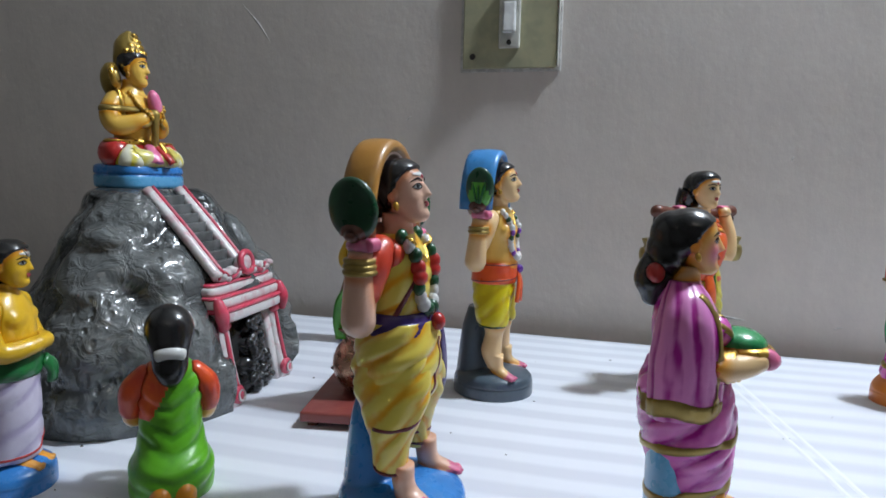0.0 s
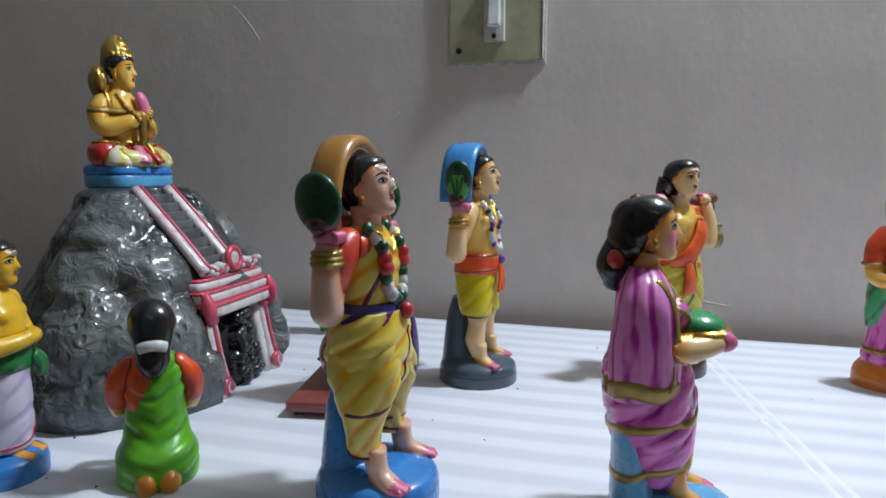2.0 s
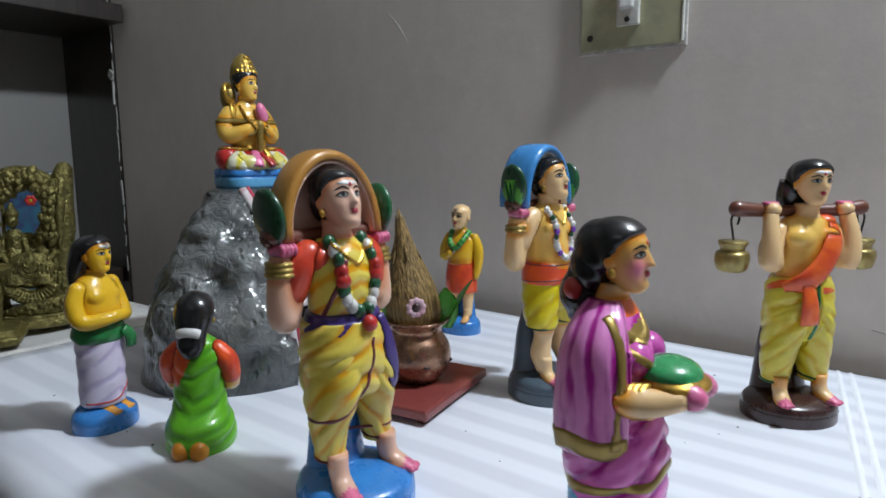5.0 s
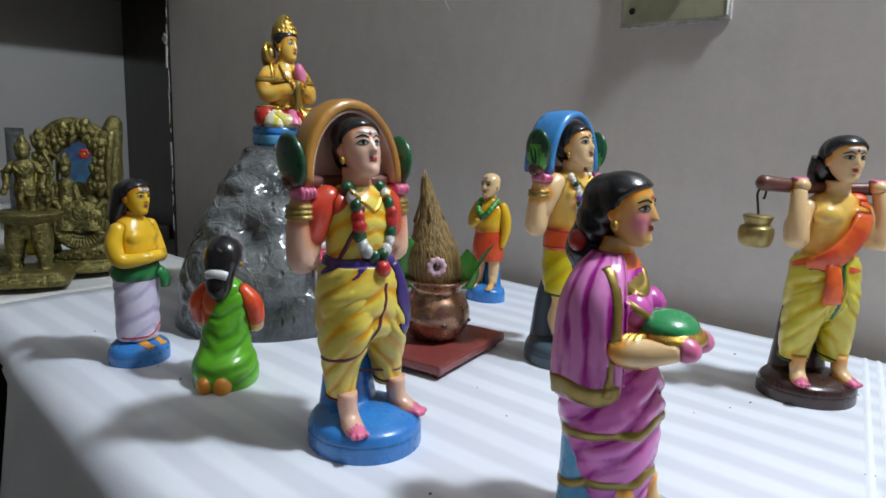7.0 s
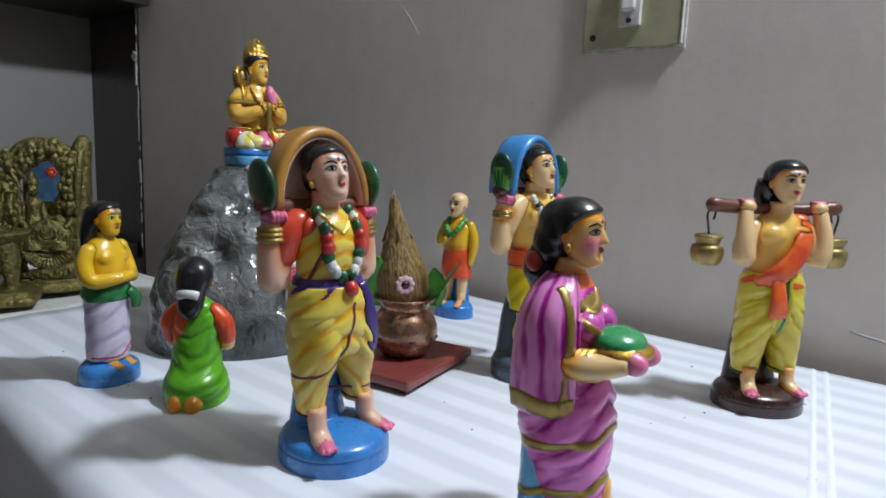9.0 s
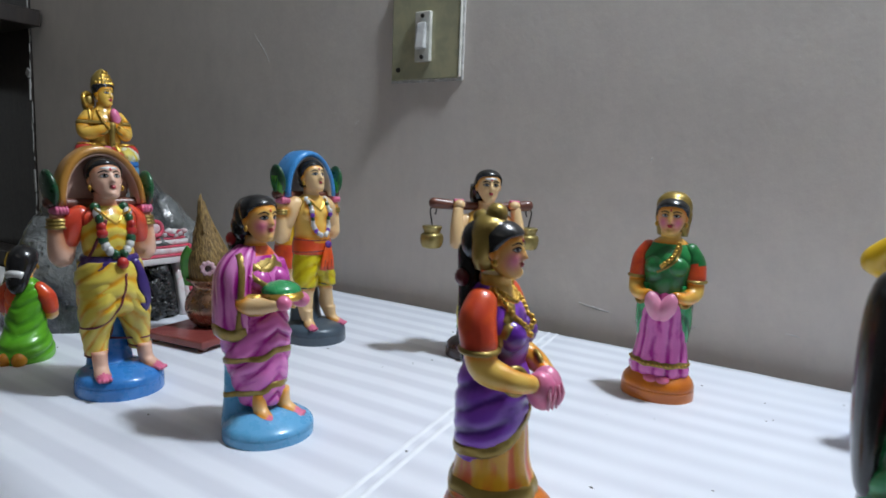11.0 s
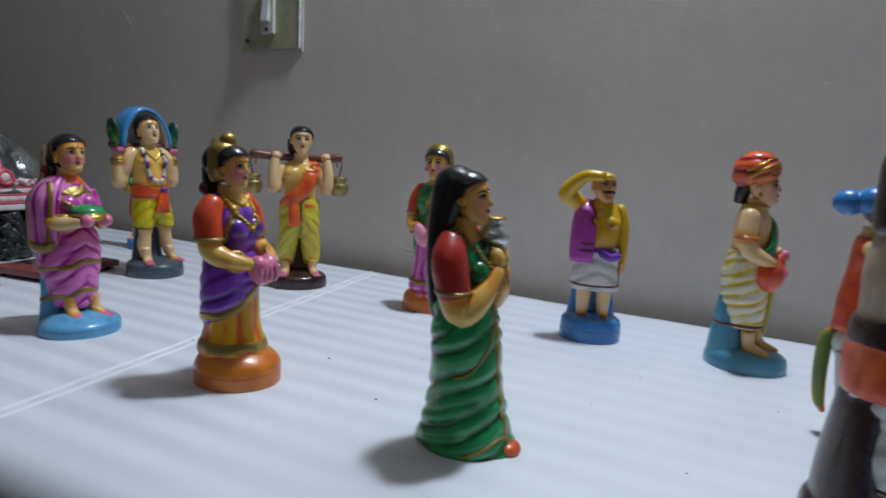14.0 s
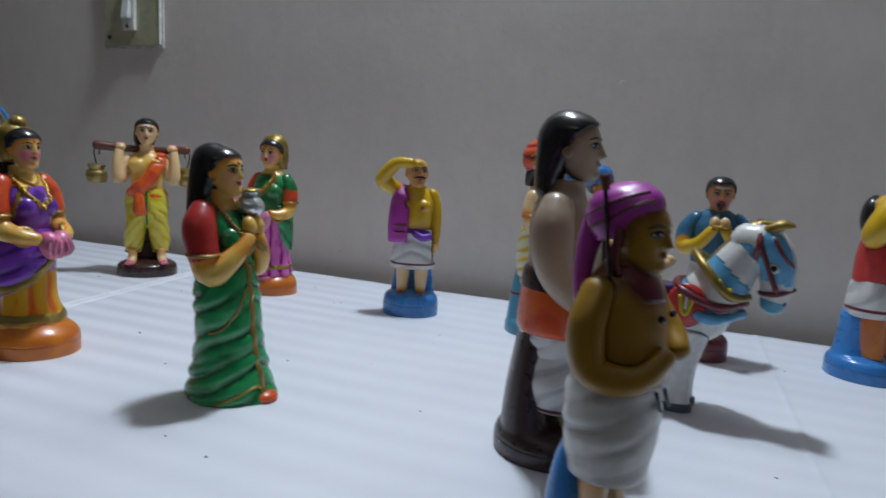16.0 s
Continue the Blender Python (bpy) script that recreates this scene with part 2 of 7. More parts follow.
# tablecloth: woven satin stripes, their sheen put into the colour, soft creases
def cloth(name, striped):
    m, n, l, b = shader(name, 0.62)
    b.inputs["Sheen Weight"].default_value = 0.15
    vec = coords(n, l)
    if striped:
        w = n.new("ShaderNodeTexWave")
        w.wave_type, w.bands_direction, w.wave_profile = "BANDS", "Y", "SIN"
        w.inputs["Scale"].default_value = 11.2
        w.inputs["Distortion"].default_value, w.inputs["Detail"].default_value, w.inputs["Detail Scale"].default_value = 0.5, 1.5, 0.8
        l.new(vec, w.inputs["Vector"])
        # stripe contrast fades in patches towards one end: lamp glare put into the colour
        sep, fade = n.new("ShaderNodeSeparateXYZ"), n.new("ShaderNodeMapRange")
        l.new(vec, sep.inputs["Vector"])
        drift = n.new("ShaderNodeMath")
        drift.operation = "MULTIPLY_ADD"
        l.new(noisy(n, l, vec, 7, 2), drift.inputs[0])
        drift.inputs[1].default_value = 0.5
        l.new(sep.outputs["X"], drift.inputs[2])
        fade.inputs["From Min"].default_value, fade.inputs["From Max"].default_value = 0.38, 0.82
        fade.inputs["To Min"].default_value, fade.inputs["To Max"].default_value = 1.0, 0.15
        l.new(drift.outputs["Value"], fade.inputs["Value"])
        pull = n.new("ShaderNodeMix")
        pull.data_type = "FLOAT"
        l.new(fade.outputs["Result"], pull.inputs["Factor"])
        pull.inputs["A"].default_value = 0.6
        l.new(w.outputs["Fac"], pull.inputs["B"])
        base = ramp(n, l, pull.outputs["Result"], [(0.25, (0.665, 0.687, 0.748)), (0.75, (0.775, 0.80, 0.855))])
    else:
        base = ramp(n, l, noisy(n, l, vec, 14, 2), [(0.3, (0.66, 0.65, 0.62)), (0.7, (0.76, 0.75, 0.72))])
    mix = n.new("ShaderNodeMix")
    mix.data_type, mix.blend_type = "RGBA", "MULTIPLY"
    mix.inputs["Factor"].default_value = 1.0
    l.new(base, mix.inputs["A"])
    l.new(ramp(n, l, noisy(n, l, vec, 9, 3), [(0.3, (0.93, 0.93, 0.94)), (0.7, (1, 1, 1))]), mix.inputs["B"])
    l.new(mix.outputs["Result"], b.inputs["Base Color"])
    add = n.new("ShaderNodeMath")
    add.operation = "MULTIPLY_ADD"
    l.new(noisy(n, l, vec, 900, 2), add.inputs[0])
    add.inputs[1].default_value = 0.12
    l.new(noisy(n, l, vec, 26, 2), add.inputs[2])
    relief(n, l, b, add.outputs["Value"], 0.35, 0.0025)
    return m


cloth("striped_cloth", True)
cloth("plain_cloth", False)
paint("seam_white", (0.82, 0.84, 0.88), 0.6, (0.78, 0.80, 0.84), 60, coat=0.0)

# wall: old distemper, brush marks, blisters and stains
m, n, l, b = shader("wall_paint", 0.62)
vec = coords(n, l)
tone = n.new("ShaderNodeMix")
tone.data_type, tone.blend_type = "RGBA", "MULTIPLY"
tone.inputs["Factor"].default_value = 1.0
l.new(ramp(n, l, noisy(n, l, vec, 3.2, 5, 0.6), [(0.3, (0.60, 0.541, 0.488)), (0.7, (0.69, 0.627, 0.566))]), tone.inputs["A"])
l.new(ramp(n, l, noisy(n, l, coords(n, l, (1, 1, 0.5)), 45, 4, 0.7), [(0.25, (0.93, 0.93, 0.94)), (0.6, (1, 1, 1))]), tone.inputs["B"])
l.new(tone.outputs["Result"], b.inputs["Base Color"])
add = n.new("ShaderNodeMath")
add.operation = "MULTIPLY_ADD"
l.new(noisy(n, l, coords(n, l, (1, 1, 0.7)), 150, 4), add.inputs[0])
add.inputs[1].default_value = 0.35
l.new(noisy(n, l, vec, 14, 3), add.inputs[2])
relief(n, l, b, add.outputs["Value"], 0.3, 0.003)
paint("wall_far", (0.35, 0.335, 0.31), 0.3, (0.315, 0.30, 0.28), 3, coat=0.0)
paint("unseen_wall_paint", (0.27, 0.25, 0.24), 0.6, (0.22, 0.20, 0.19), 3)
paint("plaster_white", (0.62, 0.60, 0.57), 0.6, (0.45, 0.43, 0.40), 180)
paint("dark_wood", (0.022, 0.015, 0.012), 0.35, (0.035, 0.024, 0.018), 30, (0, 0, 0), (4, 4, 0.4))
paint("plate_cream", (0.44, 0.42, 0.26), 0.4, (0.36, 0.35, 0.23), 60)
paint("switch_white", (0.66, 0.65, 0.58), 0.35)
paint("floor_tile", (0.12, 0.11, 0.07), 0.4, (0.09, 0.08, 0.05), 8)
paint("unseen_ceiling_paint", (0.34, 0.33, 0.31), 0.7, (0.30, 0.29, 0.27), 4)
paint("speck", (0.06, 0.05, 0.04), 0.8)


# ---- mesh tools ----
def spline(rows, steps):
    """Rows of numbers, with smooth steps between them."""
    a = np.array(rows, float)
    if steps < 2 or len(a) < 2:
        return a
    p = np.vstack([2 * a[0] - a[1], a, 2 * a[-1] - a[-2]])
    t = np.linspace(0, 1, steps, endpoint=False)[:, None]
    out = []
    for i in range(1, len(p) - 2):
        p0, p1, p2, p3 = p[i - 1 : i + 3]
        out.append(0.5 * (2 * p1 + (p2 - p0) * t + (2 * p0 - 5 * p1 + 4 * p2 - p3) * t**2 + (3 * p1 - p0 - 3 * p2 + p3) * t**3))
    return np.vstack(out + [a[-1:]])


class Clay:
    """Collects shapes, in centimetres, into one mesh with several paints. Front is -y."""

    def __init__(self):
        self.v, self.f, self.p, self.t, self.mats, self.count = [], [], [], [], [], 0
        self.m = Matrix()
        self.skip, self.cheeks = [], []

    def slot(self, mat):
        if mat not in self.mats:
            self.mats.append(mat)
        return self.mats.index(mat)

    def rings(self, rings, mat, rule=None, close=True, loop=False):
        """Skins rings of equal length; rule(x, y, z) may name another paint for a face."""
        n = len(rings[0])
        base = self.count
        pts = np.vstack(rings)
        turned = pts @ np.array(self.m.to_3x3()).T + np.array(self.m.translation)
        self.v.extend(map(tuple, turned))
        self.count += len(pts)
        self.t.extend([0.0] * (self.count - len(self.t)))
        faces = []
        k = len(rings)
        for i in range(k if loop else k - 1):
            a, c = i * n, ((i + 1) % k) * n
            for j in range(n):
                q = (j + 1) % n
                faces.append((a + j, a + q, c + q, c + j))
        if close and not loop:
            faces.append(tuple(range(n - 1, -1, -1)))
            faces.append(tuple((k - 1) * n + j for j in range(n)))
        s = self.slot(mat)
        for f in faces:
            self.f.append(tuple(base + i for i in f))
            got = rule(*pts[list(f)].mean(0)) if rule else None
            self.p.append(self.slot(got) if got else s)
        return self

    def loft(self, mat, secs, n=32, steps=6, folds=(), rule=None, box=2.0):
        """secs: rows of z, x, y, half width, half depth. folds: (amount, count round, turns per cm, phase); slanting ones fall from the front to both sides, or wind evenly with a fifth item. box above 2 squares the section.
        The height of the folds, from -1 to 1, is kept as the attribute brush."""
        th = np.linspace(0, 2 * np.pi, n, endpoint=False)
        cc, ss = np.cos(th), np.sin(th)
        if box != 2.0:
            cc, ss = np.sign(cc) * np.abs(cc) ** (2 / box), np.sign(ss) * np.abs(ss) ** (2 / box)
        rings, tone = [], []
        rows = spline(secs, steps)
        total = sum(f[0] for f in folds) or 1
        for z, x, y, rx, ry in rows:
            k = np.ones(n)
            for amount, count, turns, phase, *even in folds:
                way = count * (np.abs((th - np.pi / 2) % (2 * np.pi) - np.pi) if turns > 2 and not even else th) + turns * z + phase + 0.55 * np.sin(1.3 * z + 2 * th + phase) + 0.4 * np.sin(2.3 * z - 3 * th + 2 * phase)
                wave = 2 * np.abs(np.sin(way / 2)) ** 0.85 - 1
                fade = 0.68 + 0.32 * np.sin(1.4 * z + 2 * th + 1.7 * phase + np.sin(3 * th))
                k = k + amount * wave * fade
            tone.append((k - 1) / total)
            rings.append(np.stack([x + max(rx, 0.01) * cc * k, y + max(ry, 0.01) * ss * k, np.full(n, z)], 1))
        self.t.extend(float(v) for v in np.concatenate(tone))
        return self.rings(rings, mat, rule)

    def tube(self, mat, pts, radii, n=12, steps=5, flat=1.0, rule=None, up=(0, 0, 1), loop=False):
        """A limb, cord or strip along pts. flat: the thickness across, as a share of the radius."""
        rows = [(*p, r) for p, r in zip(pts, radii if hasattr(radii, "__len__") else [radii] * len(pts))]
        if loop:
            rows = rows + rows[:1]
        a = spline(rows, steps)
        if loop:
            a = a[:-1]
        th = np.linspace(0, 2 * np.pi, n, endpoint=False)
        rings, side = [], None
        for i in range(len(a)):
            d = (a[(i + 1) % len(a)] - a[i - 1])[:3] if loop else (a[min(i + 1, len(a) - 1)] - a[max(i - 1, 0)])[:3]
            d = d / (np.linalg.norm(d) + 1e-9)
            fresh = np.cross(d, np.array(up, float))
            if side is None or (flat != 1.0 and np.linalg.norm(fresh) > 0.3):
                if np.linalg.norm(fresh) < 0.15:
                    fresh = np.cross(d, (1, 0.2, 0.1))
                if side is not None and fresh @ side < 0:
                    fresh = -fresh
                side = fresh
            side = side - d * (side @ d)
            side = side / (np.linalg.norm(side) + 1e-9)
            over = np.cross(side, d)
            rings.append(a[i, :3] + a[i, 3] * (np.cos(th)[:, None] * side + flat * np.sin(th)[:, None] * over))
        if not loop and flat == 1.0 and a[0, 3] > 0.25:
            # rounded ends
            for k in (0, -1):
                d = (a[0] - a[1])[:3] if k == 0 else (a[-1] - a[-2])[:3]
                d = d / (np.linalg.norm(d) + 1e-9)
                mid, r = a[k, :3], a[k, 3]
                rim = rings[k]
                caps = [mid + (rim - mid) * w + d * r * h for w, h in ((0.87, 0.42), (0.55, 0.72), (0.12, 0.86))]
                rings = caps[::-1] + rings if k == 0 else rings + caps
        return self.rings(rings, mat, rule, True, loop)

    def ball(self, mat, c, r, n=18, turn=(0, 0, 0), rule=None):
        r = (r, r, r) if not hasattr(r, "__len__") else r
        e = np.array(Euler([radians(t) for t in turn]).to_matrix())
        th = np.linspace(0, 2 * np.pi, n, endpoint=False)
        rings = []
        for a in np.linspace(-np.pi / 2 + 0.06, np.pi / 2 - 0.06, max(6, n * 2 // 3)):
            ring = np.stack([r[0] * np.cos(a) * np.cos(th), r[1] * np.cos(a) * np.sin(th), np.full(n, r[2] * np.sin(a))], 1)
            rings.append(ring @ e.T + np.array(c))
        return self.rings(rings, mat, rule)

    def ground(self, track, axis, steps):
        """Points of the skin so far, met from outside at angles (degrees, -90 is the front) and heights round an upright axis."""
        tree = BVHTree.FromPolygons(self.v, self.f)
        turn = self.m.to_3x3()
        out = []
        for ang, z in spline(track, steps):
            d = Vector((math.cos(radians(ang)), math.sin(radians(ang)), 0))
            hit, nor, _, _ = tree.ray_cast(self.m @ (Vector((axis[0], axis[1], z)) + 7 * d), (turn @ -d).normalized(), 8.0 * turn.median_scale)
            if hit is not None:
                nor = nor if nor.dot(turn @ d) > 0 else -nor
                out.append((np.array(hit), np.array(nor)))
        return out

    def band(self, mat, track, w=0.1, h=0.05, axis=(0, 0), steps=9):
        """A painted cord or border that lies on the skin."""
        got = self.ground(track, axis, steps)
        if len(got) < 3:
            return self
        pts = np.array([g[0] for g in got])
        pts[1:-1] = (pts[:-2] + 2 * pts[1:-1] + pts[2:]) / 4
        keep, self.m = self.m, Matrix()
        th = np.linspace(0, 2 * np.pi, 8, endpoint=False)
        rings = []
        for i, (p, nor) in enumerate(got):
            d = pts[min(i + 1, len(pts) - 1)] - pts[max(i - 1, 0)]
            side = np.cross(nor, d)
            side = side / (np.linalg.norm(side) + 1e-9)
            lift = np.cross(d, side)
            lift = lift / (np.linalg.norm(lift) + 1e-9)
            rings.append(pts[i] + w * np.cos(th)[:, None] * side + h * np.sin(th)[:, None] * lift)
        self.rings(rings, mat)
        self.m = keep
        return self

    def string(self, track, colours, r, gap, axis=(0, 0), flat=0.75):
        """Beads or blossoms laid on the skin, each touching the next."""
        got = self.ground(track, axis, 14)
        keep, self.m = self.m, Matrix()
        last, k = None, 0
        for p, nor in got:
            if last is None or np.linalg.norm(p - last) >= gap:
                self.ball(colours[k % len(colours)], tuple(p + nor * r * 0.35), (r, r * flat, r), 10, (0, 0, 37 * k))
                last, k = p, k + 1
        self.m = keep
        return self

    def airbrush(self):
        """How near each spot of skin paint lies to hair or clothes, and the rouge on the cheeks."""
        n = len(self.v)
        tint, rouge = np.zeros(n), np.zeros(n)
        skin = np.zeros(n, bool)
        ids = {i for i, mname in enumerate(self.mats) if mname in FLESH}
        plain = {i for i, mname in enumerate(self.mats) if mname in FLESH or mname in ("white", "lips", "gold", "rose", "toe_pink", "silver", "blush")}
        other = np.zeros(n, bool)
        for f, p in zip(self.f, self.p):
            if p in ids:
                skin[list(f)] = True
            elif p not in plain:
                other[list(f)] = True
        for a, b in self.skip:
            other[a:b] = False
        other &= ~skin
        pts = np.array(self.v)
        if skin.any() and other.any():
            where = np.nonzero(other)[0]
            tree = KDTree(len(where))
            for i, j in enumerate(where):
                tree.insert(self.v[j], i)
            tree.balance()
            for j in np.nonzero(skin)[0]:
                tint[j] = math.exp(-((tree.find(self.v[j])[2] / 0.26) ** 1.5))
            for at_cm, r, much in self.cheeks:
                d = np.linalg.norm(pts - np.array(at_cm), axis=1)
                rouge = np.maximum(rouge, much * np.exp(-((d / r) ** 2)))
        return tint, rouge

    def mesh(self, name, scale=0.01):
        me = bpy.data.meshes.new(name)
        me.from_pydata([tuple(scale * q for q in p) for p in self.v], [], self.f)
        for s in self.mats:
            me.materials.append(MATS[s])
        me.polygons.foreach_set("material_index", self.p)
        me.polygons.foreach_set("use_smooth", [len(f) < 5 for f in self.f])
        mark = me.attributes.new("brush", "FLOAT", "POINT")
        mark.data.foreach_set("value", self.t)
        if FLESH & set(self.mats):
            for key, values in zip(("tint", "rouge"), self.airbrush()):
                me.attributes.new(key, "FLOAT", "POINT").data.foreach_set("value", values)
        me.update()
        return me

    def done(self, name, label, category, m=None, group="", parent=None, scale=0.01, kind=""):
        ob = new(name, self.mesh(name, scale))
        if parent:
            ob.parent = parent
        if m is not None:
            ob.matrix_basis = m
        tagged(ob, label, category, group, kind)
        return ob


def part(name, bm, material, parent, label=""):
    me = bpy.data.meshes.new(name)
    bm.to_mesh(me)
    bm.free()
    me.materials.append(MATS[material])
    ob = new(name, me)
    if parent:
        ob.parent = parent
    return tagged(ob, label)


def box_bm(lo, hi, bevel=0.0, segments=2):
    bm = bmesh.new()
    bmesh.ops.create_cube(bm, size=1)
    for v in bm.verts:
        v.co = [lo[i] + (v.co[i] + 0.5) * (hi[i] - lo[i]) for i in range(3)]
    if bevel:
        bmesh.ops.bevel(bm, geom=bm.edges[:], offset=bevel, segments=segments, profile=0.5, affect="EDGES")
    return bm


# ---- room ----
def slab(name, lo, hi, mat, bevel=0.0):
    return tagged(part(name, box_bm(lo, hi, bevel), mat, None), kind="structure")


slab("wall_north", (-0.932, 0.0, -0.75), (3.0, 0.12, 2.0), "wall_paint")
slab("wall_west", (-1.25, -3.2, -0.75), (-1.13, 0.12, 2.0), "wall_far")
# unseen walls and ceiling, added to close the room; dim paint trims the bounce
slab("wall_east", (3.0, -3.2, -0.75), (3.12, 0.12, 2.0), "unseen_wall_paint")
slab("wall_south", (-1.25, -3.32, -0.75), (3.0, -3.2, 2.0), "unseen_wall_paint")
slab("floor", (-1.13, -3.2, -0.87), (3.0, 0.0, -0.75), "floor_tile")
slab("ceiling", (-1.25, -3.2, 2.0), (3.0, 0.12, 2.1), "unseen_ceiling_paint")


def sheet(name, rows_fn, us, vs, mat, rule=None):
    """A cloth skin over a grid of u and v; rule(u, v) may name a second paint."""
    me = bpy.data.meshes.new(name)
    verts = [rows_fn(u, v) for v in vs for u in us]
    nu = len(us)
    faces, slots = [], []
    for j in range(len(vs) - 1):
        for i in range(nu - 1):
            faces.append((j * nu + i, j * nu + i + 1, (j + 1) * nu + i + 1, (j + 1) * nu + i))
            slots.append(1 if rule and rule((us[i] + us[i + 1]) / 2, (vs[j] + vs[j + 1]) / 2) else 0)
    me.from_pydata(verts, [], faces)
    me.materials.append(MATS[mat])
    me.materials.append(MATS["seam_white"])
    me.polygons.foreach_set("material_index", slots)
    me.polygons.foreach_set("use_smooth", [True] * len(faces))
    me.update()
    ob = new(name, me)
    thick = ob.modifiers.new("thickness", "SOLIDIFY")
    thick.thickness, thick.offset = 0.0012, -1
    return ob


# display table under a striped cloth with a pair of pressed creases
FRONT, BACK = -0.512, -0.031


def seam_x(y):
    return 0.250 + 0.124 * (-0.03 - y)


def cloth_point(u, v):
    """u runs along the table, v from the back hem over the top and down the front."""
    x = u + (seam_x(BACK - max(0, min(v, 0.48))) - 0.28) * math.exp(-(((u - 0.28) / 0.15) ** 2))
    edge = max(-0.51, -0.474 - 0.085 * (x + 0.15))
    top = BACK - edge
    if v < 0:
        y, z = BACK, v
    elif v <= top:
        y, z = BACK - v, 0.0
    else:
        a = (v - top) / 0.022
        if a < 1.57:
            y, z = edge - 0.022 * math.sin(a), -0.022 * (1 - math.cos(a))
        else:
            d = v - top - 0.0345
            hang = min(1.0, d / 0.12)
            y, z = edge - 0.022 - hang * (0.018 + 0.007 * math.sin(x * 34) + 0.004 * math.sin(x * 81 + 1)), -0.022 - d
    if v > top + 0.03:
        x = max(x, -0.21 - 0.02 * (v - top))
    if v >= 0:
        z += 0.0007 * noise.noise((x * 9, y * 9, 3)) + 0.0005 * noise.noise((x * 28, y * 28, 8))
        for off in (-0.0045, 0.0045):
            z += 0.0009 * math.exp(-(((u - 0.28 - off) / 0.0012) ** 2))
        for far in (0.86, -0.25):
            z += 0.0006 * math.exp(-(((u - far) / 0.002) ** 2))
    return (x, y, z)


us = sorted(set([round(-0.345 + 0.02 * i, 4) for i in range(108)] + [round(0.266 + 0.0007 * i, 4) for i in range(40)] + [round(0.85 + 0.001 * i, 4) for i in range(20)]))
vs = [-0.05, -0.01, -0.003] + [0.0] + [0.012 * i for i in range(1, 38)] + [0.43 + 0.006 * i for i in range(1, 23)] + [0.57 + 0.02 * i for i in range(20)]
vs = sorted(set(round(v, 4) for v in vs))
tablecloth = sheet("tablecloth", cloth_point, us, vs, "striped_cloth", lambda u, v: 0.0 < v < 0.5 and 0.003 < abs(u - 0.28) < 0.0062)
tagged(tablecloth, "white tablecloth with woven satin stripes and pressed creases", "tablecloth")

table = tagged(new("table"), "long wooden table hidden under a striped white cloth", "table")
part("tabletop", box_bm((-0.345, -0.455, -0.03), (1.78, -0.035, -0.0022), 0.003), "dark_wood", table)
for x in (-0.3, 1.72):
    for y in (-0.42, -0.08):
        part("leg", box_bm((x - 0.025, y - 0.025, -0.75), (x + 0.025, y + 0.025, -0.03), 0.003), "dark_wood", table)


def far_cloth(u, v):
    y = -0.235 - v
    z = -0.004 + 0.004 * noise.noise((u * 7, v * 9, 1)) + 0.004 * math.exp(-(((u + 0.36) / 0.012) ** 2))
    if v > 0.265:
        z -= (v - 0.265) * 3.0
        y = -0.50 - 0.01 * math.sin(u * 40) * min(1, (v - 0.265) * 9)
    if u > -0.349:
        z -= (u + 0.349) * 6
    return (u, y, z)


side_cloth = sheet("side_tablecloth", far_cloth, [-1.12 + 0.02 * i for i in range(38)] + [-0.365, -0.358, -0.354, -0.350, -0.3475], [0.02 * i for i in range(14)] + [0.265 + 0.015 * i for i in range(10)], "plain_cloth")
tagged(side_cloth, "plain off-white cloth rumpled over a second table", "tablecloth")
side_table = tagged(new("side_table"), "second table under a plain cloth beside the display", "table")
part("tabletop", box_bm((-1.12, -0.49, -0.05), (-0.35, -0.24, -0.018), 0.003), "dark_wood", side_table)
for x in (-1.08, -0.4):
    for y in (-0.46, -0.27):
        part("leg", box_bm((x - 0.02, y - 0.02, -0.75), (x + 0.02, y + 0.02, -0.05), 0.003), "dark_wood", side_table)

# dark end panel and shelf in the corner, chipped plaster along the edge
slab("corner_panel", (-1.129, -0.004, -0.75), (-0.935, 0.12, 2.0), "dark_wood")
slab("corner_shelf", (-1.129, -1.2, 0.408), (-0.88, -0.006, 0.44), "dark_wood", 0.002)
slab("corner_ledge", (-1.129, -0.06, -0.075), (-0.95, -0.006, -0.045), "dark_wood", 0.002)
for i in range(26):
    rng = random.Random(i)
    z = -0.05 + 0.022 * i + rng.uniform(-0.008, 0.008)
    w, h = rng.uniform(0.0006, 0.0022), rng.uniform(0.003, 0.018)
    c = Clay()
    c.ball("plaster_white", (-93.4 + rng.uniform(-0.25, 0.15), -0.42, z * 100), (w * 100, 0.1, h * 100), 8, (0, rng.uniform(-8, 8), 0))
    c.done("plaster_chip", "", "", kind="structure")
for lo, hi, tip in (((-0.0075, -0.0015, -0.0075), (0.0075, 0.0015, 0.0075), (-0.9395, -0.0065, 0.322, 0, 38, 0)), ((-0.002, -0.0015, -0.021), (0.002, 0.0015, 0.021), (-0.9345, -0.0065, 0.288, 0, 1, 0)), ((-0.003, -0.001, -0.02), (0.003, 0.001, 0.025), (-0.931, -0.006, 0.10, 0, -3, 0))):
    bm = box_bm(lo, hi, 0.0006)
    bm.transform(pose(*tip))
    tagged(part("plaster_chip", bm, "plaster_white", None), kind="structure")


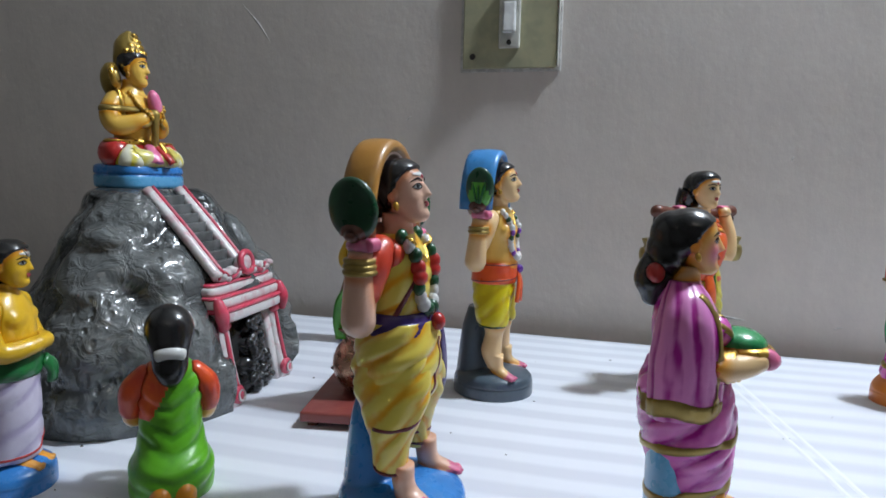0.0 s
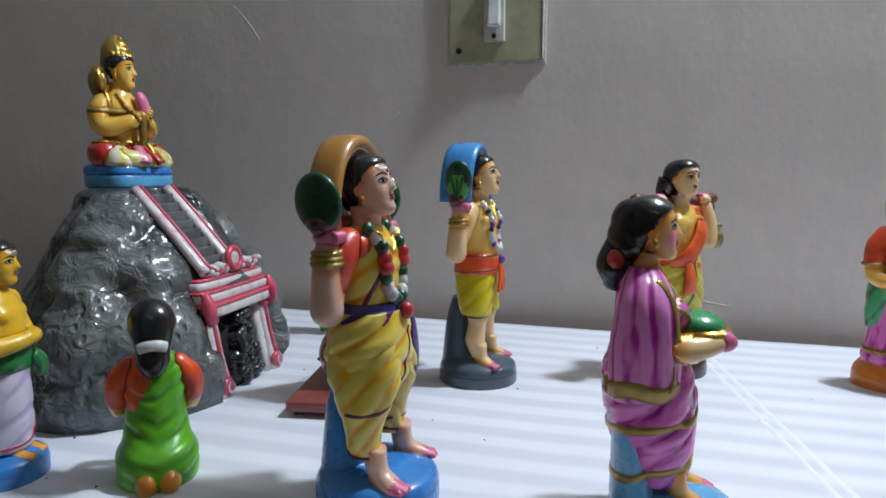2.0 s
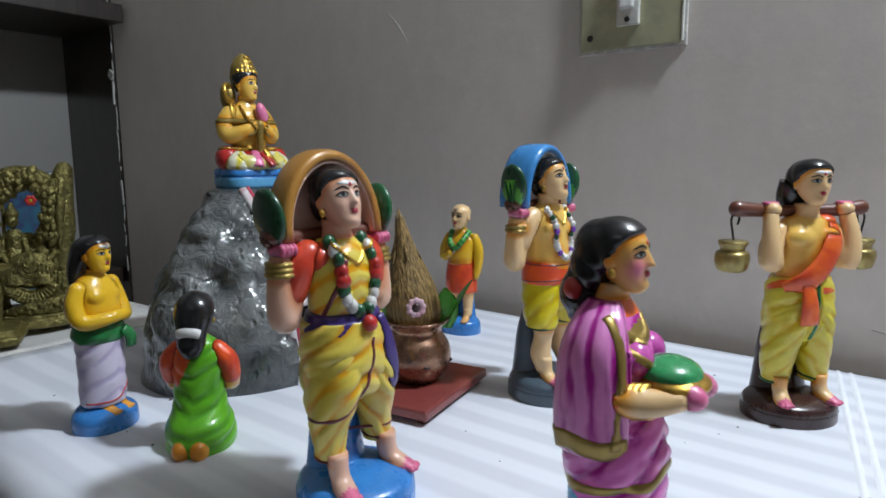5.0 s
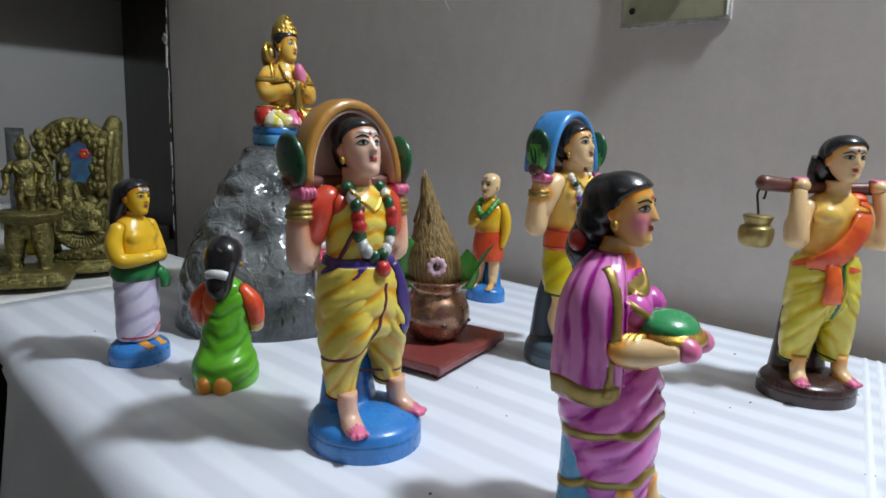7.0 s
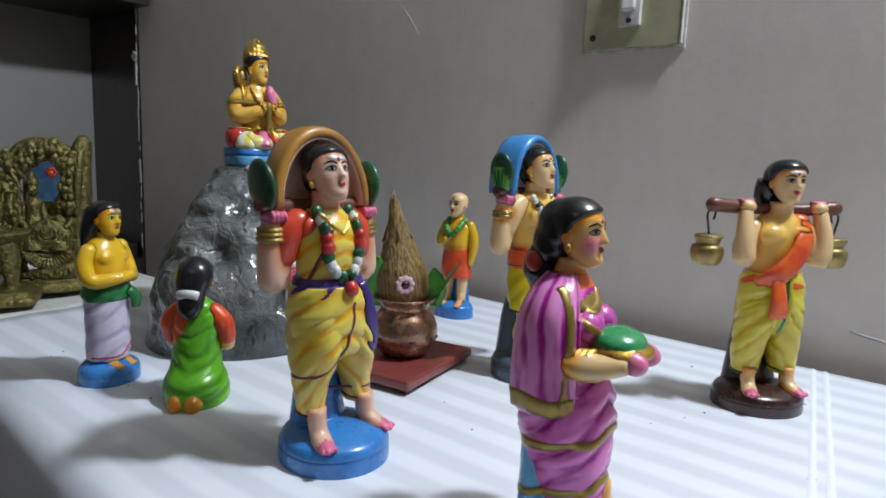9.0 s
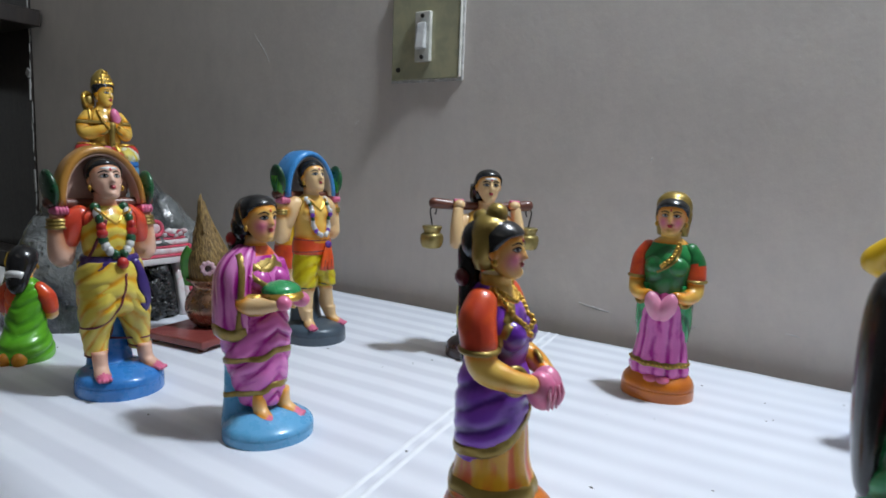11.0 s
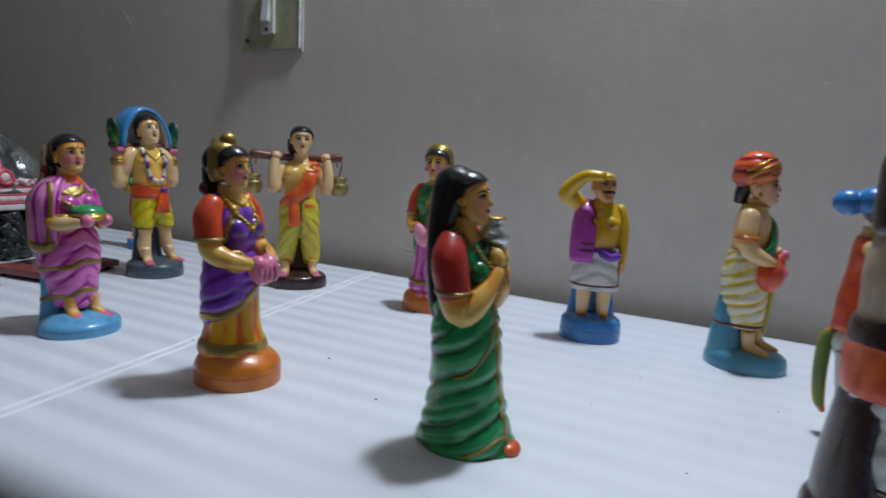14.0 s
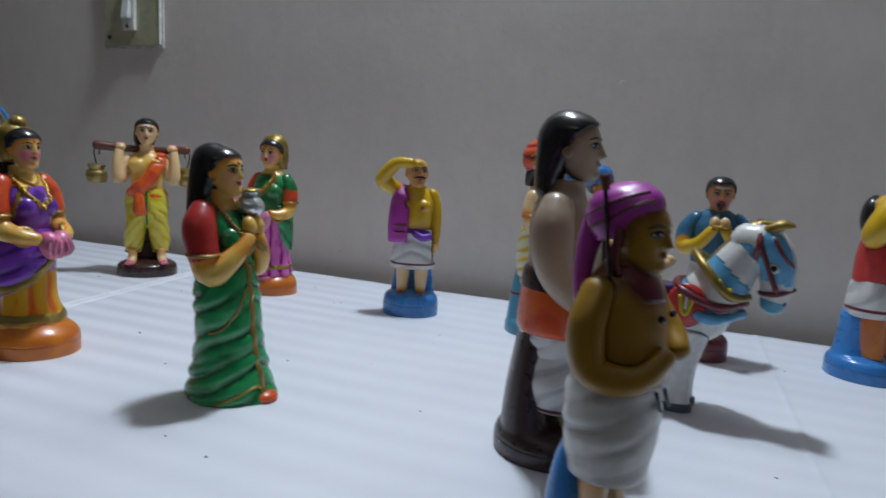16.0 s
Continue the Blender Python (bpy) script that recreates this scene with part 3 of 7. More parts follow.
# ---- switch on the wall ----
def switch_board():
    board = tagged(new("switch_board"), "cream switch plate with one white rocker switch, plastered into the wall", "switch")
    board.matrix_basis = pose(0, 0, 0.277, 0, -0.6, 0)
    part("plaster_rim", box_bm((-0.003, -0.002, -0.003), (0.103, 0.001, 0.107), 0.0008), "plaster_white", board, "rough white plaster edge")
    part("plate", box_bm((0.0, -0.0055, 0.0), (0.0985, -0.002, 0.104), 0.001), "plate_cream", board)
    part("plate_edge", box_bm((0.0988, -0.0062, 0.001), (0.1005, -0.001, 0.104), 0.0006), "switch_white", board, "bright bare edge")
    sw = part("switch", box_bm((0.0385, -0.011, 0.02), (0.0605, -0.0055, 0.079), 0.0012), "switch_white", board)
    rocker = box_bm((0.0425, -0.018, 0.034), (0.0565, -0.011, 0.066), 0.002)
    for v in rocker.verts:
        if v.co.y < -0.014 and v.co.z > 0.05:
            v.co.y += 0.004
    part("rocker", rocker, "white", sw)
    for x, z, r, y in ((0.0495, 0.0255, 0.0028, -0.011), (0.0495, 0.0735, 0.0028, -0.011)):
        bm = bmesh.new()
        bmesh.ops.create_cone(bm, cap_ends=True, segments=14, radius1=r, radius2=r * 0.8, depth=0.002, matrix=pose(x, y - 0.0008, z, 90))
        part("screw", bm, "wire", sw)
    bm = bmesh.new()
    bmesh.ops.create_cone(bm, cap_ends=True, segments=14, radius1=0.0034, radius2=0.0026, depth=0.002, matrix=pose(0.0105, -0.0062, 0.0125, 90))
    part("screw", bm, "wire", board, "dark corner screw")
    return board


switch_board()

# scratches and scuffs on the wall
c = Clay()
c.tube("plaster_white", [(-27.2, 0.01, 36.5), (-25.8, 0.01, 34.8), (-24.2, 0.01, 33.0), (-22.6, 0.01, 30.8)], [0.03, 0.07, 0.14, 0.04], 6, 4, 0.2, up=(0, 1, 0))
c.tube("plaster_white", [(26.5, 0.01, 3.2), (28.4, 0.01, 2.9), (30.0, 0.01, 2.75)], [0.05, 0.14, 0.05], 6, 4, 0.3, up=(0, 1, 0))
for x, z, w, tilt in ((38.5, 2.6, 0.5, 20), (47.2, 3.4, 0.7, -8), (61.0, 2.2, 0.4, 30), (66.5, 4.6, 0.35, 0), (84.0, 3.0, 0.6, 12), (-6.0, 22.5, 0.4, 40), (33.0, 19.0, 0.3, 70), (71.0, 24.0, 0.35, 15)):
    dx, dz = w * math.cos(radians(tilt)), w * math.sin(radians(tilt))
    c.tube("plaster_white", [(x - dx, 0.01, z - dz), (x, 0.01, z + 0.05), (x + dx, 0.01, z + dz)], [0.03, 0.08, 0.03], 6, 4, 0.3, up=(0, 1, 0))
c.done("wall_scratch", "", "", kind="structure")

# dust and crumbs on the cloth
rng = random.Random(7)
c = Clay()
spots = [(0.274, -0.245), (0.1, -0.323), (-0.071, -0.293), (0.194, -0.211), (0.27, -0.247), (-0.215, -0.43), (0.463, -0.11), (0.472, -0.145), (0.468, -0.15), (0.4, -0.2), (0.6, -0.2)]
spots += [(rng.uniform(-0.3, 1.0), rng.uniform(-0.48, -0.05)) for _ in range(60)]
for x, y in spots:
    r = rng.uniform(0.04, 0.1)
    c.ball("speck", (x * 100, y * 100, 0.1), (r, r * rng.uniform(0.6, 1.6), 0.06), 6, (0, 0, rng.uniform(0, 90)))
c.done("dust_specks", "dark specks of dust scattered on the tablecloth", "dust", kind="stuff")


# ---- painted clay dolls: one mesh each ----
def at(x, y, heading):
    return pose(x, y, 0.0, 0, 0, heading)


# rows of a head: height, half width, reach to the front and to the back, from chin to crown
HEAD = spline([(-1.0, 0.16, 0.52, -0.2), (-0.93, 0.33, 0.64, 0.02), (-0.75, 0.47, 0.69, 0.28), (-0.5, 0.6, 0.68, 0.5), (-0.25, 0.69, 0.7, 0.66), (0.0, 0.74, 0.72, 0.78), (0.25, 0.77, 0.74, 0.85), (0.5, 0.75, 0.7, 0.86), (0.75, 0.6, 0.54, 0.72), (0.93, 0.34, 0.28, 0.42), (1.0, 0.06, 0.04, 0.1)], 5)


def features(x, z):
    """How far nose, lips, chin and cheeks stand out of the plain head, and the eyes lie in it."""
    ax = np.abs(x)
    nose = np.interp(z, [-0.34, -0.27, -0.2, -0.08, 0.1, 0.24], [0, 0.1, 0.25, 0.19, 0.09, 0.0]) * np.exp(-((x / np.interp(z, [-0.25, 0.2], [0.14, 0.07])) ** 2))
    lips = 0.07 * np.exp(-(((z + 0.45) / 0.09) ** 2) - (x / 0.2) ** 2)
    chin = 0.06 * np.exp(-(((z + 0.77) / 0.12) ** 2) - (x / 0.22) ** 2)
    cheek = 0.04 * np.exp(-(((z + 0.24) / 0.2) ** 2) - ((ax - 0.4) / 0.2) ** 2)
    eye = 0.05 * np.exp(-(((z - 0.1) / 0.12) ** 2) - ((ax - 0.3) / 0.16) ** 2)
    return nose + lips + chin + cheek - eye


def front_of(x, z):
    w, yf, yb = (float(np.interp(z, HEAD[:, 0], HEAD[:, k])) for k in (1, 2, 3))
    return (yb - yf) / 2 - (yf + yb) / 2 * math.sqrt(max(0.03, 1 - (x / w) ** 2)) - float(features(np.array(x), np.array(z)))


def dab(c, mat, x, z, w, h, lift=0.02, almond=False, slant=0.0):
    """A dab of paint on the face."""
    rings = []
    for r, up in ((1.0, -0.04), (0.98, lift * 0.6), (0.75, lift), (0.2, lift)):
        ring = []
        for a in np.linspace(0, 2 * math.pi, 16, endpoint=False):
            px = x + r * w * math.cos(a)
            pz = z + r * h * math.sin(a) * (abs(math.sin(a)) ** 0.5 if almond else 1) + slant * r * math.cos(a)
            ring.append((px, front_of(px, pz) - up, pz))
        rings.append(np.array(ring))
    c.rings(rings, mat)


def stroke(c, mat, pts, radii, lift=0.0):
    c.tube(mat, [(x, front_of(x, z) - lift, z) for x, z in pts], radii, 6, 4)


def face(c, pos, s, skin="skin", hair="black", turn=0, nod=0, cheeks=None, ring=True, mark=("lips",), brow="black", moustache=False, hairline=0.6, lips="lips", back=-0.55):
    """A modelled head with painted eyes, brows and lips; hair grows from the hairline and falls to back."""
    keep = c.m.copy()
    c.m = keep @ Matrix.Translation(pos) @ Euler((radians(nod), 0, radians(turn))).to_matrix().to_4x4() @ Matrix.Scale(s, 4)
    u = np.linspace(-1, 1, 60, endpoint=False)
    th = -np.pi / 2 + np.pi * (0.42 * u + 0.58 * u**3)
    cc, ss = np.cos(th), np.sin(th)
    zs = np.linspace(-1, 1, 46)
    skull, shell, bare = [], [], []
    for z in zs:
        w, yf, yb = (float(np.interp(z, HEAD[:, 0], HEAD[:, k])) for k in (1, 2, 3))
        x, y = w * cc, (yb - yf) / 2 + (yf + yb) / 2 * ss
        y = y - features(x, np.full(len(x), z)) * np.clip(-3 * ss, 0, 1)
        skull.append(np.stack([x, y, np.full(len(x), z)], 1))
        if hair and z > back - 0.15:
            low = np.interp(y, [-0.7, -0.45, -0.15, 0.1, 0.3], [hairline, hairline - 0.1, hairline - 0.38, back * 0.4, back])
            out = np.clip((z - low) / 0.14, 0, 1)
            k = 0.17 * out * out * (3 - 2 * out) - 0.07
            bare.extend(out < 0.35)
            mid = (yb - yf) / 2
            shell.append(np.stack([x * (1 + k / max(w, 0.25)), mid + (y - mid) * (1 + k / max((yf + yb) / 2, 0.25)), np.full(len(x), z + 0.09 * max(0, z))], 1))
    c.rings(skull, skin)
    for q in (-1, 1):
        c.ball(skin, (q * 0.75, 0.08, -0.05), (0.09, 0.18, 0.26), 12)
        if cheeks:
            c.cheeks.append((tuple(c.m @ Vector((q * 0.42, -0.62, -0.28))), 0.42 * s, 0.9 if cheeks == "blush" else 0.4))
    mark_from = c.count
    dab(c, lips, 0, -0.405, 0.17, 0.05, 0.03, True)
    dab(c, lips, 0, -0.49, 0.14, 0.055, 0.035, True)
    for q in (-1, 1):
        dab(c, "white", q * 0.3, 0.1, 0.17, 0.085, 0.02, True, q * 0.012)
        dab(c, "black", q * 0.295, 0.105, 0.068, 0.07, 0.032)
        stroke(c, "black", [(q * 0.13, 0.1), (q * 0.22, 0.175), (q * 0.34, 0.185), (q * 0.52, 0.09)], [0.014, 0.024, 0.026, 0.014], 0.02)
        stroke(c, "black", [(q * 0.15, 0.07), (q * 0.3, 0.02), (q * 0.46, 0.07)], 0.011, 0.02)
        stroke(c, brow, [(q * 0.1, 0.27), (q * 0.3, 0.35), (q * 0.54, 0.26)], [0.022, 0.034, 0.014], 0.008)
        if ring:
            c.ball("gold", (q * 0.79, 0.0, -0.4), (0.1, 0.1, 0.15), 10)
    if moustache:
        for q in (-1, 1):
            stroke(c, "black", [(0, -0.335), (q * 0.16, -0.35), (q * 0.34, -0.4), (q * 0.44, -0.33)], [0.05, 0.07, 0.045, 0.015], 0.03)
    for k in mark:
        if k == "ash":
            dab(c, "white", 0, 0.49, 0.42, 0.075, 0.022, False)
        elif k == "u_mark":
            stroke(c, "white", [(-0.13, 0.72), (-0.11, 0.4), (0.11, 0.4), (0.13, 0.72)], 0.04, 0.01)
            stroke(c, "lips", [(0, 0.7), (0, 0.42)], 0.035, 0.01)
        else:
            dab(c, k, 0, 0.42, 0.06, 0.075, 0.04)
    c.skip.append((mark_from, c.count))
    if hair:
        shell_from = c.count
        c.rings(shell, hair)
        c.skip.extend((shell_from + i, shell_from + i + 1) for i, hidden in enumerate(bare) if hidden)
    c.m = keep


def neck(c, z0, z1, y=0.0, r=0.62, skin="skin"):
    r *= 1.22
    c.loft(skin, [(z0 - 0.2, 0, y + 0.1, r * 1.6, r * 1.35), ((z0 + z1) / 2, 0, y, r, r), (z1, 0, y - 0.05, r, r)], 20, 5)


def foot(c, x, y, z, s=1.0, turn=0, skin="skin", toe="toe_pink"):
    keep = c.m.copy()
    c.m = keep @ Matrix.Translation((x, y, z)) @ Euler((0, 0, radians(turn))).to_matrix().to_4x4() @ Matrix.Scale(s, 4)
    c.loft(skin, [(-0.05, 0, -0.55, 0.45, 0.95), (0.2, 0, -0.55, 0.5, 1.0), (0.45, 0, -0.3, 0.46, 0.78), (0.8, 0, 0.02, 0.46, 0.52), (1.7, 0, 0.1, 0.5, 0.52)], 18, 4, rule=lambda px, py, pz: toe if py < -0.95 else None)
    for i in range(4):
        c.ball(toe, (-0.33 + 0.22 * i, -1.45 + 0.06 * abs(i - 1), 0.12), (0.12, 0.22, 0.14), 8)
    c.m = keep


def plinth(c, mat, rx, ry, h=1.2, y=0.0, back=0.0, bw=1.6, lip=True, rise=0.5):
    """The moulded base, with the support that climbs behind the legs."""
    c.loft(mat, [(0, 0, y, rx * 0.99, ry * 0.99), (0.12, 0, y, rx, ry), (h * 0.55, 0, y, rx, ry), (h * 0.62, 0, y, rx * 0.985, ry * 0.985), (h * 0.7, 0, y, rx * 0.995, ry * 0.995), (h, 0, y, rx * 0.93, ry * 0.93), (h + rise * 0.6, 0, y + 0.15, rx * 0.72, ry * 0.72), (h + rise, 0, y + 0.3, rx * 0.4, ry * 0.4)], 36, 5)
    if back:
        c.loft(mat, [(0.2, 0, y + ry * 0.42, bw * 1.25, ry * 0.57), (back * 0.4, 0, y + ry * 0.5, bw * 1.02, ry * 0.42), (back * 0.75, 0, y + ry * 0.5, bw * 0.85, ry * 0.34), (back, 0, y + ry * 0.45, bw * 0.6, ry * 0.25)], 24, 5)


def bangle(c, mat, pos, r, t=0.14, tilt=(0, 0, 0)):
    e = Euler([radians(a) for a in tilt]).to_matrix()
    pts = [tuple(Vector(pos) + e @ Vector((r * math.cos(a), r * math.sin(a), 0))) for a in np.linspace(0, 2 * math.pi, 10, endpoint=False)]
    c.tube(mat, pts, t, 8, 3, loop=True)


def beads(c, pts, colours, r, steps=6):
    for i, p in enumerate(spline(pts, steps)):
        c.ball(colours[i % len(colours)], tuple(p), r, 8)


def legs_trousers(c, mat, z_hip, z_hem, rx, ry, spread, rule=None, r_hem=0.75, folds=((0.05, 2, 3.0, 0),), y=0.0):
    """Draped dhoti: one body at the hips that divides low down into two tapering legs."""
    tall = z_hip - z_hem
    c.loft(mat, [(z_hem + 0.42 * tall, 0, y + 0.15, rx * 0.4, ry * 0.6), (z_hip - 3.2, 0, y, rx * 0.8, ry * 0.85), (z_hip - 2.0, 0, y, rx * 1.0, ry), (z_hip - 0.6, 0, y, rx * 0.98, ry), (z_hip + 0.3, 0, y, rx * 0.86, ry * 0.9)], 60, 12, folds, rule)
    for q in (-1, 1):
        c.loft(mat, [(z_hem, q * spread, y - 0.1, r_hem * 0.9, r_hem * 0.95), (z_hem + 0.2, q * spread, y - 0.1, r_hem, r_hem * 1.05), (z_hem + 1.4, q * spread * 0.97, y - 0.12, r_hem * 1.22, r_hem * 1.3), (z_hem + 0.5 * tall, q * spread * 0.78, y - 0.1, rx * 0.5, ry * 0.86), (z_hip - 2.0, q * rx * 0.42, y, rx * 0.56, ry * 0.95), (z_hip - 0.8, q * rx * 0.36, y, rx * 0.5, ry * 0.85)], 56, 12, [(a, q * n, t, p, 1) for a, n, t, p in folds], rule)


GROUP = "painted clay festival dolls"


def leaning(back, y=0.0, side=0.0, x=0.0):
    """Sets a figure back on its base, and leans it back and sideways by so much per centimetre of height."""
    return Matrix(((1, 0, side, x), (0, 1, back, y), (0, 0, 1, 0), (0, 0, 0, 1)))


def arch_bearer(name, label, arch, lining, body, sash, pants, base, where, scale, big):
    """A bearer with a padded arch over the shoulders on a rod with a green fan at each end."""
    c = Clay()
    plinth(c, base, 3.0 if big else 2.85, 3.1 if big else 2.95, 1.5, 0, 6.4, 1.5)
    c.m = leaning(0.028, 0.0, -0.045, 0.05) if big else leaning(-0.02, 0.3, -0.07, 0.2)
    skin = "pale_skin" if big else "skin"
    if big:
        for q in (-1, 1):
            foot(c, q * 1.65, -0.8, 1.55, 1.08, q * 16, skin)
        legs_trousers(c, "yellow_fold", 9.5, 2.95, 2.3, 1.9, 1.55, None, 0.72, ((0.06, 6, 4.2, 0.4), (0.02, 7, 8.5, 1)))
        for q in (-1, 1):
            bangle(c, "maroon", (q * 1.55, -0.1, 3.15), 0.74, 0.075, (6, q * 10, 0))
        c.band("maroon", [(276, 9.0), (270, 7.8), (258, 6.6), (236, 5.7), (208, 5.2), (170, 5.1)], 0.09, 0.05)
        c.band("maroon", [(268, 5.6), (276, 4.9), (292, 4.3), (318, 3.9), (345, 3.8)], 0.08, 0.05)
        c.loft("yellow_fold", [(9.2, 0, 0, 1.75, 1.45), (10.5, 0, 0, 1.68, 1.4), (12.0, 0, 0, 1.9, 1.5), (13.0, 0, 0.05, 1.7, 1.3), (13.7, 0, 0.05, 0.9, 0.9)], 48, 10, ((0.03, 5, 6.5, 0),), None)
        for q in (-1, 1):
            c.ball("sleeve_red", (q * 1.25, 0.1, 12.75), (0.85, 1.0, 0.85), 18)
        c.band("maroon", [(196, 10.1), (215, 11.0), (235, 12.0), (245, 12.8)], 0.12, 0.06)
        c.loft(sash, [(9.15, 0, 0, 1.95, 1.66), (9.25, 0, 0, 2.08, 1.8), (9.7, 0, 0, 2.02, 1.72), (10.1, 0, 0, 1.9, 1.6), (10.2, 0, 0, 1.74, 1.45)], 48, 5, ((0.012, 3, 7, 0),))
        c.tube(sash, [(1.0, -1.55, 9.9), (1.3, -1.68, 8.8), (1.45, -1.7, 7.4), (1.4, -1.65, 6.4), (1.2, -1.6, 5.9)], [0.28, 0.38, 0.5, 0.44, 0.16], 12, 5, 0.35, up=(0, 1, 0))
        up_r = "sleeve_red"
    else:
        for q in (-1, 1):
            foot(c, q * 1.4, -0.85, 1.55, 1.0, q * 18, skin)
            c.loft(skin, [(2.2, q * 1.4, -0.65, 0.46, 0.5), (3.4, q * 1.3, -0.35, 0.66, 0.74), (4.6, q * 1.15, -0.45, 0.6, 0.66), (5.2, q * 1.08, -0.45, 0.7, 0.78), (6.4, q * 0.9, -0.2, 0.8, 0.85)], 20, 6)
            c.loft(pants, [(5.3, q * 1.12, -0.3, 0.92, 1.0), (5.6, q * 1.1, -0.3, 1.06, 1.15), (7.0, q * 0.95, -0.1, 1.12, 1.3), (8.6, q * 0.75, 0, 1.0, 1.35)], 40, 9, ((0.05, q * 4, 5.0, 0, 1),))
            bangle(c, "bottle_green", (q * 1.12, -0.3, 5.5), 1.04, 0.075, (4, q * 8, 0))
        c.loft(pants, [(6.4, 0, 0, 1.4, 1.2), (8.0, 0, 0, 1.8, 1.5), (9.2, 0, 0, 1.65, 1.45)], 44, 9, ((0.04, 4, 6, 0),))
        c.loft(body, [(8.8, 0, -0.05, 1.7, 1.5), (10.0, 0, -0.1, 1.65, 1.55), (11.4, 0, 0, 1.72, 1.4), (12.6, 0, 0.05, 1.9, 1.35), (13.4, 0, 0.05, 1.5, 1.1), (13.9, 0, 0.05, 0.8, 0.8)], 30, 6)
        for q in (-1, 1):
            c.ball(body, (q * 0.78, -0.9, 12.2), (0.8, 0.5, 0.62), 16)
        c.loft(sash, [(8.4, 0, 0, 1.8, 1.5), (8.55, 0, 0, 1.93, 1.64), (9.6, 0, 0, 1.86, 1.62), (9.95, 0, 0, 1.7, 1.5)], 30, 4, ((0.02, 4, 5, 0),))
        c.band("maroon", [(a, 8.65 - 0.15 * math.sin(radians(a))) for a in range(0, 361, 30)], 0.05, 0.04, (0, 0), 3)
        c.band("maroon", [(a, 9.8) for a in range(0, 361, 30)], 0.05, 0.04, (0, 0), 3)
        for dx in (-0.75, 0.15):
            c.tube(sash, [(0.5, -1.6, 9.3), (0.5 + dx * 0.6, -1.85, 8.4), (0.45 + dx, -1.85, 7.0)], [0.25, 0.34, 0.42], 10, 4, 0.4, up=(0, 1, 0))
            c.tube("maroon", [(0.5 + dx * 0.8, -1.98, 8.0), (0.47 + dx, -1.98, 7.2)], 0.05, 6, 3)
        c.ball("violet", (0.5, -1.72, 9.4), (0.34, 0.3, 0.34), 12)
        up_r = skin
    neck(c, 13.2, 14.6, -0.05, 0.6, skin)
    face(c, (0, -0.35, 15.5), 1.42, skin, "black", 0, -11, None, True, ("ash", "lips") if big else ("lips",))
    c.ball("black", (0, 0.7, 15.3), (0.8, 0.5, 1.0), 16)
    # arms folded up to the rod
    for q in (-1, 1):
        c.tube(up_r, [(q * 1.6, 0.1, 13.1), (q * 2.15, 0.3, 12.5), (q * 2.5, 0.55, 11.3)], [0.7, 0.84, 0.74], 16, 5)
        c.tube(skin, [(q * 2.4, 0.5, 11.7), (q * 2.75, 0.7, 10.3), (q * 3.0, 0.6, 10.3), (q * 3.05, 0.5, 12.0), (q * 2.95, 0.4, 13.3)], [0.6, 0.7, 0.74, 0.6, 0.48], 16, 5)
        for k in range(3 if big else 2):
            bangle(c, "dull_gold", (q * 3.02, 0.46, 12.25 + 0.24 * k), 0.62 - 0.03 * k, 0.13)
        c.ball("rose", (q * 2.95, 0.4, 13.35), (0.6, 0.66, 0.42), 12)
        for k in range(4):
            c.ball("toe_pink", (q * (2.6 + 0.22 * k), -0.12, 13.4), (0.13, 0.24, 0.3), 8)
    c.tube("brown", [(-3.5, 0.55, 13.85), (0, 0.7, 13.8), (3.5, 0.55, 13.85)], 0.36, 12, 4)
    for q in (-1, 1):
        c.ball("brown", (q * 3.2, 0.55, 13.95), (0.6, 0.6, 0.42), 14)
        c.ball("bottle_green", (q * 3.3, 0.4 + 0.15 * big, 15.2 - 0.35 * big), (0.4, 0.98 + 0.12 * big, 1.38 - 0.05 * big), 24, (0, q * 6, 0), (lambda x, y, z: "leaf_green" if 13.6 < z < 15.5 and abs(y - 0.4) < 0.75 - 0.3 * abs(z - 14.6) else None) if not big else None)
        for k in () if big else (-1, 0, 1):
            c.tube("deep_green", [(q * 3.62, 0.4 + 0.1 * k, 14.1), (q * 3.66, 0.4 + 0.35 * k, 15.2), (q * 3.5, 0.4 + 0.5 * k, 16.0)], [0.06, 0.08, 0.03], 6, 4)
    # the arch: a wide padded band with a pale lining
    turns = np.linspace(-0.05, math.pi + 0.05, 23)
    for thick, wide, rad, mat in ((0.3, 0.78 if big else 1.18, 0.985, arch), (0.1, 0.66 if big else 1.0, 0.9, lining)):
        rings = []
        for a in turns:
            ox, oz = math.cos(a), math.sin(a)
            ring = []
            for t in np.linspace(0, 2 * math.pi, 16, endpoint=False):
                r, d = thick * np.sign(math.sin(t)) * abs(math.sin(t)) ** 0.6, wide * np.sign(math.cos(t)) * abs(math.cos(t)) ** 0.6
                ring.append(((2.82 if big else 2.62) * rad * ox + r * ox, (0.62 if big else 0.85) + d, 13.9 + 3.75 * rad * oz + r * oz))
            rings.append(np.array(ring))
        c.rings(rings, mat)
    c.ball(lining, (0, 1.15 if big else 1.75, 15.3), (2.4, 0.14, 2.25), 24)
    # garland of short lengths, each of one colour
    g = ["bottle_green", "white", "bottle_green", "red", "red", "bottle_green", "white", "white", "bottle_green"] if big else ["white", "white", "bottle_green", "white", "white", "violet", "bottle_green", "white", "white", "white", "violet"]
